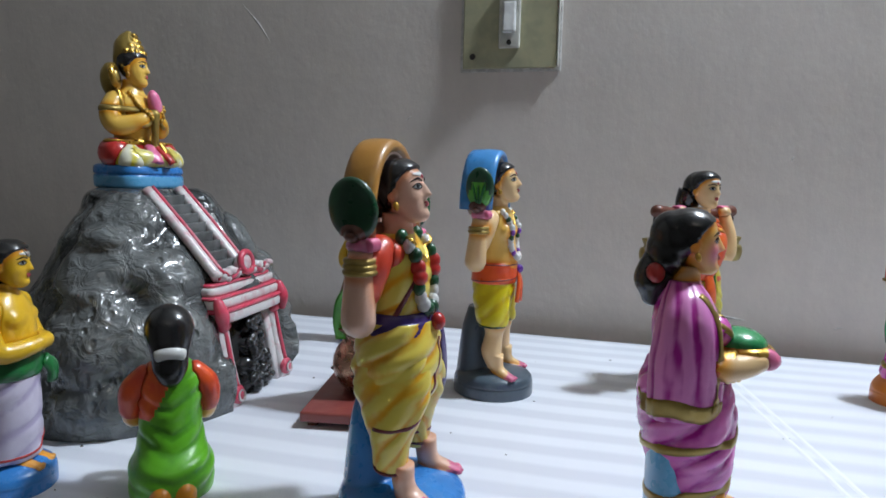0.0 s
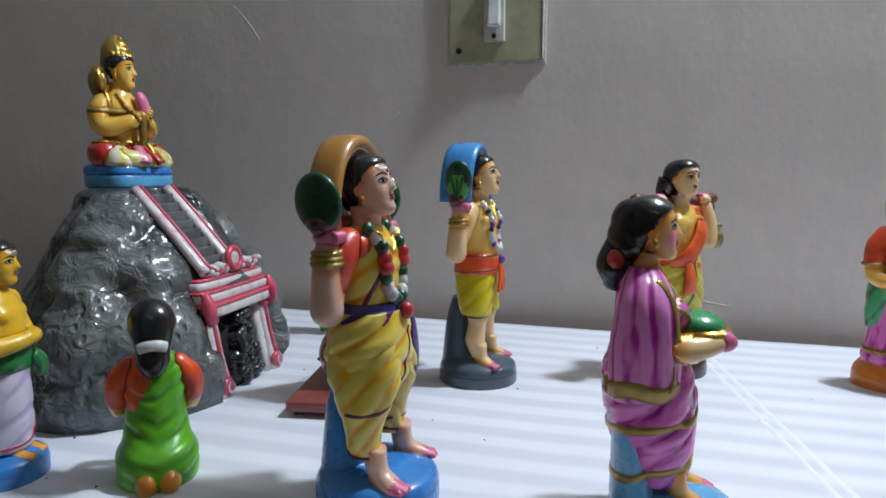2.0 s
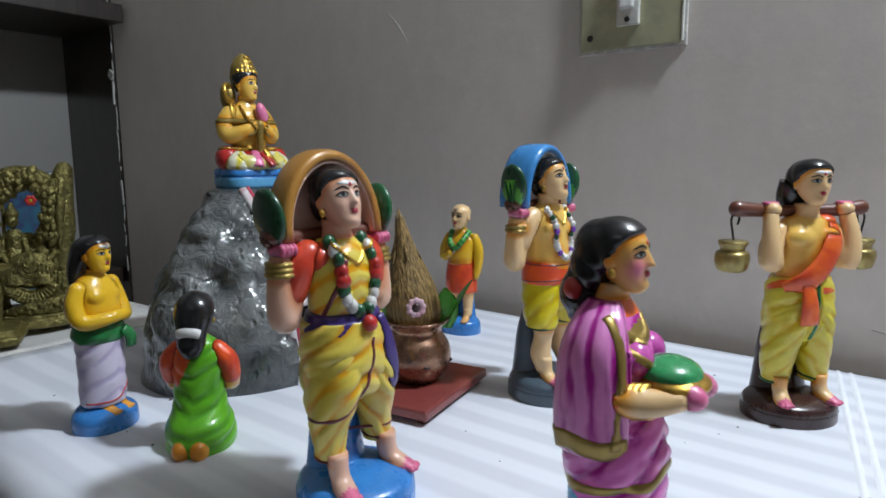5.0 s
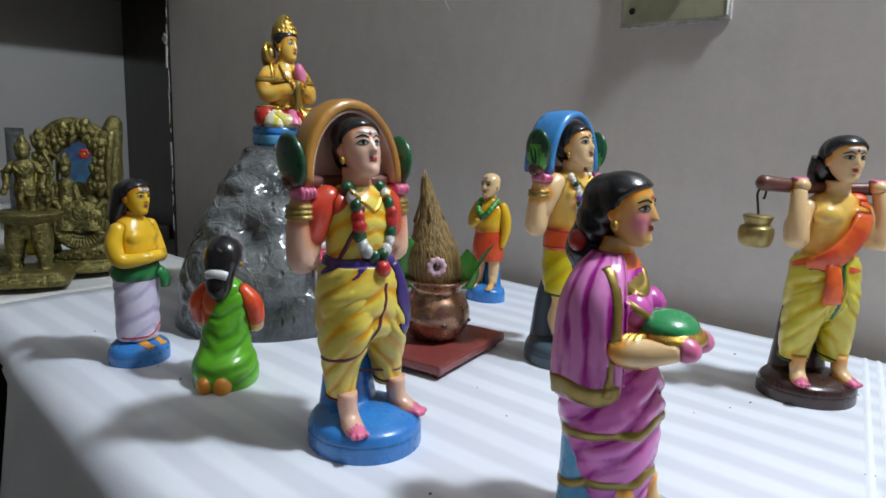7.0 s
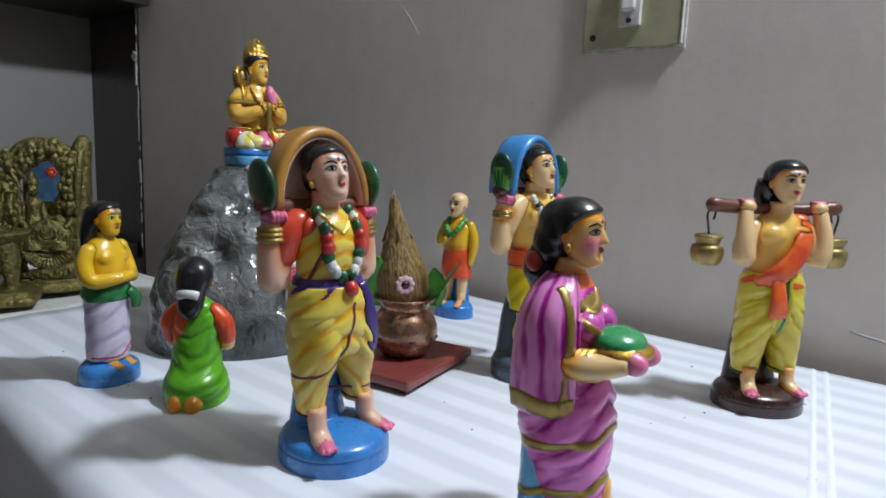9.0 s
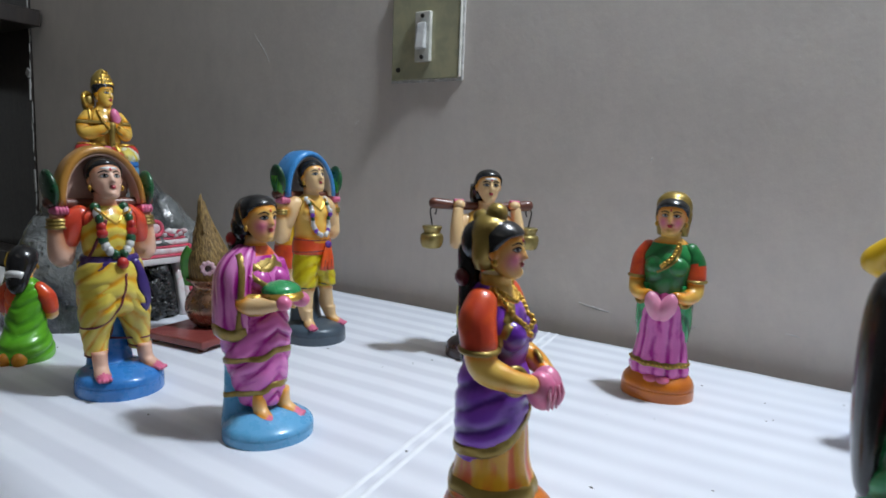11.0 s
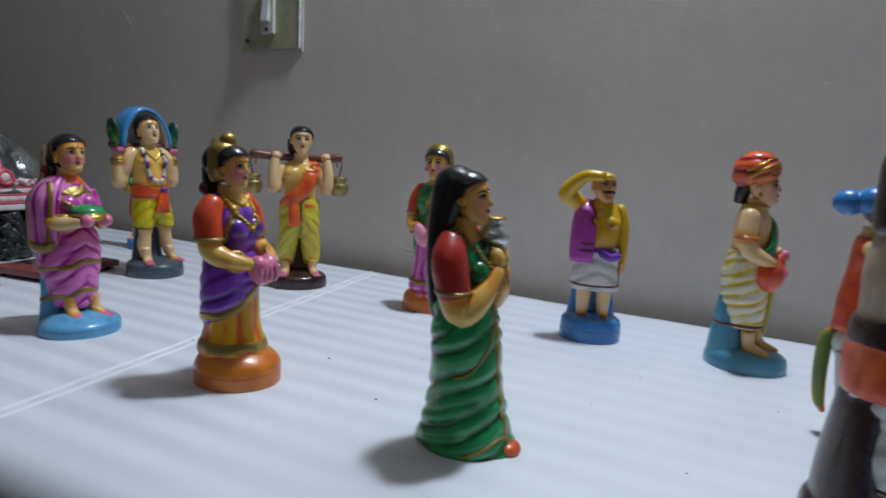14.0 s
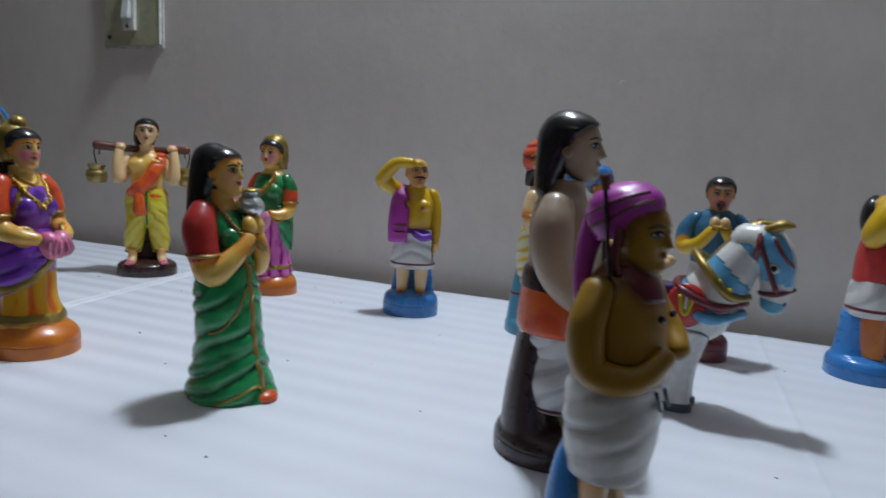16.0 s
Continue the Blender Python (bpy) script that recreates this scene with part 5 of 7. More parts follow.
    return c.done("pot_bearer_doll", "clay doll in green sari and red blouse holding silver pot", "doll", at(0.538, -0.386, 93), GROUP, scale=0.01035)


green_sari_doll()


def saluting_doll():
    c = Clay()
    plinth(c, "blue", 2.6, 2.3, 1.9, 0, 6.2, 1.95, rise=0.5)
    for q in (-1, 1):
        c.loft("skin", [(1.9, q * 0.85, -0.5, 0.55, 0.75), (2.4, q * 0.85, -0.3, 0.5, 0.55), (3.8, q * 0.85, -0.2, 0.62, 0.62), (5.6, q * 0.85, -0.1, 0.75, 0.75)], 20, 5)
        c.ball("brown", (q * 0.85, -0.85, 2.05), (0.5, 0.7, 0.3), 12)
    c.loft("white_fold", [(4.5, 0, 0, 2.0, 1.55), (4.7, 0, 0, 2.08, 1.62), (6.0, 0, 0, 2.0, 1.65), (7.6, 0, 0, 1.85, 1.55), (8.2, 0, 0, 1.7, 1.4)], 60, 9, ((0.035, 4, 5.2, 0),), None)
    c.band("maroon", [(a, 4.95) for a in range(150, 391, 20)], 0.09, 0.05, (0, 0), 4)
    c.band("maroon", [(338, 7.9), (338, 6.5), (338, 5.0)], 0.09, 0.05)
    c.loft("mustard_skin", [(7.9, 0, 0, 1.6, 1.35), (9.2, 0, -0.1, 1.7, 1.45), (10.6, 0, 0, 1.85, 1.35), (11.6, 0, 0.1, 1.5, 1.0), (12.1, 0, 0.1, 0.8, 0.75)], 30, 6)
    c.loft("violet", [(7.5, 0, 0, 1.72, 1.5), (7.9, 0, 0, 1.8, 1.58), (8.2, 0, 0, 1.68, 1.45)], 28, 4)
    c.tube("violet", [(0.2, -1.6, 7.8), (0.9, -1.7, 7.5), (1.5, -1.4, 7.6)], 0.35, 10, 4)
    for q in (-1, 1):
        c.ball("mustard_skin", (q * 0.75, -1.0, 10.3), (0.78, 0.5, 0.6), 14)
        c.ball("maroon", (q * 0.75, -1.45, 10.1), 0.13, 8)
    # towel over the right shoulder
    c.tube("purple_cloth", [(-1.4, 0.95, 9.0), (-1.35, 0.75, 11.0), (-1.15, 0.1, 11.95), (-1.2, -1.0, 11.0), (-1.3, -1.6, 9.2), (-1.35, -1.65, 7.0)], [0.75, 0.8, 0.75, 0.78, 0.85, 0.85], 14, 6, 0.3, up=(0, 1, 0))
    c.loft("purple_cloth", [(6.9, -1.75, -0.5, 0.6, 1.0), (8.5, -1.75, -0.4, 0.7, 1.1), (10.6, -1.6, -0.1, 0.7, 1.0), (11.5, -1.3, 0, 0.6, 0.8)], 22, 5)
    for z in (7.9, 8.5):
        c.tube("maroon", [(-0.6, -1.92, z), (-1.3, -1.98, z), (-2.0, -1.55, z)], 0.1, 6, 4)
    # right arm shades the eyes, left arm hangs
    c.tube("mustard_skin", [(-1.6, -0.1, 11.5), (-2.4, -0.3, 12.0), (-3.05, -0.6, 12.5), (-2.5, -1.0, 13.4), (-1.6, -1.35, 14.1), (-0.4, -1.55, 14.15)], [0.66, 0.72, 0.74, 0.62, 0.5, 0.44], 16, 6)
    c.ball("mustard_skin", (0.1, -1.55, 14.15), (0.6, 0.45, 0.3), 12)
    c.tube("mustard_skin", [(1.5, 0.0, 11.4), (1.85, 0.0, 10.0), (1.98, -0.1, 8.4), (1.98, -0.3, 6.9)], [0.58, 0.6, 0.5, 0.38], 16, 5)
    c.ball("skin", (1.98, -0.35, 6.5), (0.35, 0.4, 0.6), 12)
    neck(c, 11.7, 12.3, 0, 0.6, "mustard_skin")
    face(c, (0, -0.35, 13.25), 1.34, "tan_skin", None, 22, -8, None, False, ("u_mark",), moustache=True)
    return c.done("lookout_doll", "clay doll shading its eyes, purple towel on shoulder, blue base", "doll", at(0.546, -0.140, 18), GROUP, scale=0.0102)


saluting_doll()


def turban_doll():
    c = Clay()
    plinth(c, "teal_blue", 2.7, 3.0, 1.2, 0.1, 6.4, 1.7)
    c.m = Matrix.Translation((0, 0.8, 0))
    foot(c, -0.8, -0.9, 1.4, 1.0, -8, "skin", "skin")
    foot(c, 0.9, -1.2, 1.4, 1.0, 10, "skin", "skin")
    c.loft("white_yellow", [(3.2, 0, -0.2, 1.35, 1.35), (3.5, 0, -0.2, 1.5, 1.5), (5.0, 0, -0.1, 1.75, 1.65), (7.0, 0, 0, 1.9, 1.75), (8.6, 0, 0, 1.75, 1.55), (9.2, 0, 0, 1.6, 1.4)], 72, 14, ((0.04, 4, 7.4, 0), (0.015, 4, 11, 0)))
    c.band("maroon", [(a, 3.45) for a in range(0, 361, 20)], 0.12, 0.08, (0, -0.2), 3)
    c.tube("lemon", [(0.1, -1.75, 8.6), (0.25, -1.95, 7.0), (0.2, -1.85, 5.0), (0.1, -1.75, 2.9)], [0.3, 0.35, 0.32, 0.2], 10, 5, 0.5, up=(0, 1, 0))
    c.loft("skin", [(8.9, 0, 0, 1.55, 1.35), (10.0, 0, -0.05, 1.6, 1.4), (11.4, 0, 0, 1.75, 1.3), (12.2, 0, 0.1, 1.3, 1.0), (12.7, 0, 0.1, 0.75, 0.7)], 30, 6)
    c.tube("sari_green", [(1.45, -0.1, 12.2), (0.9, -1.25, 11.2), (0.0, -1.6, 10.0), (-0.9, -1.55, 9.2), (-1.5, -1.0, 8.9)], [0.5, 0.75, 0.85, 0.7, 0.45], 14, 6, 0.35, up=(0, 1, 0))
    c.tube("gold", [(1.0, -0.6, 12.3), (0.3, -1.5, 10.9), (-0.7, -1.75, 9.8)], 0.1, 6, 5)
    c.ball("vermilion", (-0.75, -1.8, 7.6), (1.25, 0.85, 1.3), 22, (0, 0, -25))
    c.ball("vermilion", (1.0, -2.0, 8.1), (0.75, 0.5, 0.95), 18)
    c.tube("skin", [(-1.65, 0.0, 11.9), (-2.0, 0.0, 10.4), (-1.95, -0.5, 9.3), (-1.4, -1.6, 8.6), (-0.4, -2.3, 7.9)], [0.7, 0.76, 0.66, 0.48, 0.36], 16, 6)
    bangle(c, "clay_orange", (-1.98, -0.05, 10.3), 0.74, 0.16)
    c.tube("skin", [(1.65, 0.0, 11.9), (2.0, -0.2, 10.4), (1.95, -0.9, 9.4), (1.6, -1.9, 9.0)], [0.68, 0.72, 0.62, 0.42], 16, 6)
    c.ball("rose", (-0.2, -2.5, 7.8), (0.4, 0.4, 0.5), 12)
    c.ball("rose", (1.5, -2.2, 8.9), (0.4, 0.45, 0.5), 12)
    bangle(c, "gold_skin", (0, 0.0, 12.55), 0.85, 0.18)
    neck(c, 12.2, 13.2, 0, 0.6, "gold_skin")
    face(c, (0, -0.35, 14.0), 1.36, "skin", None, 0, -6, "faint", True, ("lips",))
    c.tube("black", [(0, 0.75, 14.4), (0, 1.05, 13.5), (0, 1.15, 12.7)], [0.85, 0.7, 0.55], 16, 4, 0.8, up=(0, 1, 0))
    keep = c.m.copy()
    c.m = keep @ Matrix.Translation((0, 0.15, 15.15)) @ Euler((radians(-15), 0, 0)).to_matrix().to_4x4()
    c.loft("turban_red", [(-0.9, 0, 0.25, 1.15, 1.25), (-0.5, 0, 0.15, 1.36, 1.6), (0.1, 0, 0.1, 1.42, 1.68), (0.7, 0, 0.1, 1.3, 1.55), (1.25, 0, 0.12, 0.95, 1.15), (1.6, 0, 0.15, 0.4, 0.45)], 60, 10, ((0.045, 2, 6.0, 0, 1),))
    for k in range(3):
        c.band("gold", [(295, 0.95 - 0.5 * k), (260, 0.85 - 0.5 * k), (215, 0.55 - 0.5 * k), (160, 0.2 - 0.45 * k)], 0.1 if k != 1 else 0.18, 0.05)
    c.m = keep
    return c.done("turban_doll", "clay doll in red turban with small drum, teal base", "doll", at(0.6725, -0.138, 80), GROUP, scale=0.0103)


turban_doll()


def folded_arms_doll():
    c = Clay()
    plinth(c, "blue", 2.05, 1.9, 1.2, 0, 0, rise=0.5)
    for q in (-1, 1):
        foot(c, q * 0.55, -0.5, 1.2, 0.75, 0, "skin", "skin")
    c.loft("lilac_fold", [(1.7, 0, 0.05, 1.3, 1.2), (2.0, 0, 0.05, 1.42, 1.3), (3.5, 0, 0, 1.45, 1.3), (5.5, 0, 0, 1.5, 1.3), (6.4, 0, 0, 1.45, 1.25)], 66, 12, ((0.035, 4, 4.6, 0), (0.015, 5, 8, 0)))
    c.band("red", [(180, 2.0), (225, 2.0), (265, 2.1), (300, 2.6), (340, 3.0)], 0.07, 0.05)
    c.loft("deep_green", [(5.9, 0, 0, 1.52, 1.35), (6.3, 0, 0, 1.65, 1.48), (6.9, 0, 0, 1.55, 1.38), (7.1, 0, 0, 1.4, 1.2)], 30, 4, ((0.03, 4, 5, 0),))
    c.tube("deep_green", [(0.5, -1.4, 6.6), (0.85, -1.65, 6.0), (0.9, -1.6, 5.3)], [0.35, 0.45, 0.4], 10, 4, 0.5, up=(0, 1, 0))
    c.loft("yellow_skin", [(6.8, 0, 0, 1.35, 1.15), (8.0, 0, -0.05, 1.4, 1.2), (9.1, 0, 0, 1.5, 1.05), (9.8, 0, 0.1, 1.1, 0.85), (10.2, 0, 0.1, 0.6, 0.55)], 28, 6)
    for q in (-1, 1):
        c.ball("yellow_skin", (q * 0.58, -0.68, 8.8), (0.7, 0.44, 0.5), 14)
        c.tube("yellow_skin", [(q * 1.35, 0, 9.4), (q * 1.75, 0, 8.4), (q * 1.65, -0.5, 7.4), (q * 0.6, -1.45, 7.5), (q * -0.4, -1.6, 7.6)], [0.5, 0.55, 0.52, 0.42, 0.36], 14, 5, rule=lambda x, y, z: "skin" if y > 0.1 else None)
    neck(c, 9.8, 10.5, 0, 0.45, "yellow_skin")
    face(c, (0, -0.3, 11.4), 1.14, "yellow_skin", "black", 0, 0, None, False, ("u_mark", "ash"))
    c.loft("black", [(9.3, 0, 0.8, 0.7, 0.3), (9.6, 0, 0.8, 1.1, 0.5), (10.6, 0, 0.65, 1.16, 0.75), (11.5, 0, 0.4, 1.06, 0.9), (12.1, 0, 0.25, 0.85, 0.85), (12.5, 0, 0.15, 0.4, 0.4), (12.6, 0, 0.15, 0.12, 0.12)], 30, 6, ((0.015, 9, 0, 0),))
    return c.done("folded_arms_doll", "small clay doll with folded arms in lilac dhoti, blue base", "doll", at(-0.1355, -0.431, 112), GROUP)


folded_arms_doll()


def kneeling_doll():
    c = Clay()
    c.loft("grass_green", [(0, 0, -0.2, 1.85, 2.2), (0.4, 0, -0.2, 1.95, 2.3), (1.6, 0, 0.0, 1.9, 2.0), (2.6, 0, -0.2, 1.6, 1.4), (4.0, 0, -0.3, 1.45, 1.2), (5.6, 0, -0.35, 1.5, 1.1), (6.4, 0, -0.35, 1.2, 0.85), (6.9, 0, -0.35, 0.6, 0.55)], 72, 14, ((0.04, 4, 5.6, 0), (0.02, 5, 9, 0)), lambda x, y, z: "orange" if x > 0.35 + 0.5 * (5.2 - z) and z > 4.0 else None)
    for q in (-1, 1):
        c.ball("foot_amber", (q * 0.52, 1.75, 0.55), (0.56, 0.8, 0.66), 16)
        c.tube("vermilion", [(q * 1.1, -0.3, 6.1), (q * 1.65, -0.4, 5.3), (q * 1.75, -0.7, 4.3)], [0.55, 0.68, 0.62], 16, 5)
        c.tube("skin", [(q * 1.75, -0.6, 4.5), (q * 1.6, -1.1, 3.7), (q * 0.8, -1.8, 4.6), (q * 0.2, -2.1, 5.4)], [0.55, 0.52, 0.42, 0.34], 14, 5)
    neck(c, 6.5, 7.2, -0.35, 0.5)
    face(c, (0, -0.65, 8.2), 1.15, "skin", "black", 0, 0, "blush", True, ("lips",))
    c.loft("black", [(5.7, 0, 0.75, 0.2, 0.2), (5.95, 0, 0.75, 0.5, 0.45), (6.5, 0, 0.7, 0.78, 0.62), (7.1, 0, 0.5, 0.85, 0.75), (7.5, 0, 0.3, 0.95, 0.9), (8.3, 0, -0.05, 1.16, 1.12), (9.0, 0, -0.2, 1.0, 0.98), (9.45, 0, -0.25, 0.55, 0.55), (9.6, 0, -0.25, 0.15, 0.15)], 32, 6)
    c.band("white", [(48, 7.3), (68, 7.42), (90, 7.46), (112, 7.42), (132, 7.3)], 0.28, 0.16, (0, 0.3), 6)
    return c.done("kneeling_doll", "small clay doll kneeling in bright green sari, orange sleeves", "doll", at(-0.059, -0.411, -142), GROUP)


kneeling_doll()


def bald_doll():
    c = Clay()
    plinth(c, "blue", 2.0, 1.7, 1.3, 0, 4.8, 1.1)
    for q in (-1, 1):
        foot(c, q * 0.8, -0.4, 1.4, 0.7, q * 8, "skin", "skin")
        c.loft("skin", [(1.8, q * 0.8, -0.2, 0.4, 0.42), (3.2, q * 0.8, -0.1, 0.52, 0.52), (5.2, q * 0.75, 0, 0.62, 0.62)], 18, 5)
    c.loft("vermilion", [(4.2, 0, 0, 1.5, 1.2), (4.4, 0, 0, 1.6, 1.3), (5.6, 0, 0, 1.6, 1.35), (7.4, 0, 0, 1.35, 1.15)], 32, 6, ((0.02, 4, 2, 0),))
    c.loft("yellow_skin", [(7.0, 0, 0, 1.35, 1.2), (8.2, 0, -0.1, 1.4, 1.25), (9.3, 0, 0, 1.5, 1.05), (9.9, 0, 0.1, 1.1, 0.8), (10.3, 0, 0.1, 0.6, 0.6)], 28, 6)
    c.tube("yellow_skin", [(1.3, 0.1, 9.6), (1.75, 0.1, 8.4), (1.8, 0.0, 7.0), (1.6, -0.2, 5.8)], [0.5, 0.52, 0.45, 0.35], 14, 5)
    c.tube("yellow_skin", [(-1.3, 0.1, 9.6), (-1.75, -0.1, 8.4), (-1.4, -0.9, 7.7), (-0.5, -1.4, 8.2)], [0.5, 0.52, 0.42, 0.34], 14, 5)
    beads(c, [(-0.9, -0.3, 10.1), (-0.7, -1.1, 9.2), (0, -1.35, 8.7), (0.6, -1.2, 9.3), (0.9, -0.3, 10.1)], ["leaf_green", "deep_green"], 0.3, 5)
    c.tube("white", [(1.1, -0.2, 10.0), (0.3, -1.35, 8.8), (-0.7, -1.35, 7.7)], 0.07, 6, 5)
    neck(c, 9.9, 10.6, 0, 0.45, "yellow_skin")
    face(c, (0, -0.25, 11.6), 1.22, "skin", None, -10, 0, None, False, ("u_mark",))
    return c.done("bald_doll", "small bald clay doll in yellow shawl and orange wrap", "doll", at(-0.069, -0.115, 8), GROUP)


bald_doll()


def seated_doll():
    c = Clay()
    c.m = leaning(0.05) @ Matrix.Diagonal((0.95, 0.9, 1, 1))
    c.loft("sky_blue", [(0, 0, 0, 2.75, 2.1), (0.15, 0, 0, 2.85, 2.2), (0.75, 0, 0, 2.85, 2.2), (0.85, 0, 0, 2.73, 2.1), (0.95, 0, 0, 2.85, 2.2), (1.35, 0, 0, 2.8, 2.15), (1.5, 0, 0, 2.55, 1.95)], 40, 3, (), lambda x, y, z: "blue" if z > 0.78 else None, 3.4)
    for q in (-1, 1):
        c.tube("red", [(q * 0.9, 0.7, 2.3), (q * 1.9, 0.3, 2.2), (q * 2.2, -0.4, 2.15)], [0.85, 0.98, 0.95], 18, 6)
        c.loft("lemon_white", [(1.35, q * 1.75, -0.85, 0.85, 1.1), (1.7, q * 1.8, -0.85, 1.0, 1.25), (2.3, q * 1.75, -0.75, 0.9, 1.1), (2.75, q * 1.6, -0.6, 0.5, 0.6)], 40, 8, ((0.05, 5, 2.5, 0),))
        c.tube("lemon_white", [(q * 1.9, -1.2, 1.9), (q * 1.0, -1.8, 1.85), (q * 0.1, -2.0, 1.8)], [0.7, 0.6, 0.45], 18, 6)
    c.tube("rose", [(-0.5, -1.5, 2.7), (-0.7, -2.2, 2.1), (-0.8, -2.4, 1.6)], [0.35, 0.42, 0.5], 12, 4, 0.5)
    c.tube("red", [(0.1, -1.4, 2.9), (0.3, -2.3, 2.1), (0.5, -2.6, 1.6)], [0.35, 0.45, 0.5], 12, 4, 0.5)
    for k in range(4):
        c.tube("gold", [(0.0, -1.45, 3.3), (0.15 + 0.1 * k, -2.2, 2.5), (0.25 + 0.28 * k, -2.65 + 0.1 * k, 1.7)], 0.1, 8, 4)
    c.loft("gilt_skin", [(1.9, 0, 0.3, 1.7, 1.4), (3.0, 0, 0.2, 1.5, 1.3), (4.2, 0, 0.15, 1.5, 1.3), (5.4, 0, 0.2, 1.65, 1.15), (6.0, 0, 0.25, 1.2, 0.9), (6.5, 0, 0.3, 0.6, 0.6)], 28, 6, (), lambda x, y, z: "red" if z < 2.9 else None)
    c.band("gold", [(a, 2.95) for a in range(180, 361, 20)], 0.16, 0.1, (0, 0.2), 4)
    for q in (-1, 1):
        c.tube("gilt_skin", [(q * 1.45, 0.3, 5.6), (q * 1.95, 0.25, 4.7), (q * 1.9, -0.2, 3.95), (q * 1.0, -1.2, 4.25), (q * 0.25, -1.5, 4.7)], [0.66, 0.74, 0.68, 0.52, 0.4], 18, 6)
        c.band("dull_gold", [(a, 5.0) for a in range(0, 361, 30)], 0.2, 0.07, (q * 1.85, 0.25), 3)
        bangle(c, "dull_gold", (q * 0.75, -1.35, 4.4), 0.5, 0.14, (60, 0, q * 40))
    c.ball("rose", (0.55, -1.25, 5.5), (0.5, 0.45, 0.95), 16, (0, -14, 0))
    c.string([(215, 6.1), (235, 5.4), (255, 4.6), (270, 4.0), (285, 4.6), (305, 5.4), (325, 6.1)], ["gold"], 0.17, 0.24, (0, 0.2))
    c.tube("dull_gold", [(0.0, -1.5, 2.4), (-0.1, -1.75, 3.6), (0.0, -1.7, 4.8)], [0.3, 0.24, 0.36], 12, 5)
    # bow looped over the shoulder
    c.tube("gold", [(-1.5, -0.5, 3.4), (-1.55, -0.35, 5.4), (-1.5, 0.0, 6.3)], 0.15, 8, 4)
    bangle(c, "gold", (-1.5, 0.15, 7.1), 0.62, 0.22, (80, 0, 30))
    c.ball("dull_gold", (-1.2, 0.85, 6.9), (0.6, 0.75, 1.1), 16)
    neck(c, 6.2, 7.0, 0.2, 0.55, "gilt_skin")
    face(c, (0, -0.1, 7.75), 1.2, "gilt_skin", "black", 20, 0, None, True, ("maroon",), hairline=0.5)
    c.loft("dull_gold", [(7.6, 0, 0.75, 0.7, 0.5), (8.2, 0, 0.5, 1.0, 0.8), (8.7, 0, 0.25, 1.05, 1.0), (9.3, 0, 0.3, 0.9, 0.9), (9.8, 0, 0.3, 0.55, 0.55), (10.15, 0, 0.2, 0.15, 0.15)], 32, 6, ((0.03, 10, 0, 0),))
    for row in range(4):
        for k in range(9 - 2 * row):
            a = math.radians(-70 + (k - (8 - 2 * row) / 2) * 19)
            r = 1.0 - 0.17 * row
            c.ball("gold", (r * math.cos(a), 0.25 + r * math.sin(a), 8.75 + 0.36 * row), (0.17, 0.17, 0.2), 10)
    return c.done("seated_doll", "small gilded doll seated on a blue cushion on the hill", "doll", pose(-0.192, -0.264, 0.1475, 0, 0, 85), GROUP, scale=0.0113)


seated_doll()


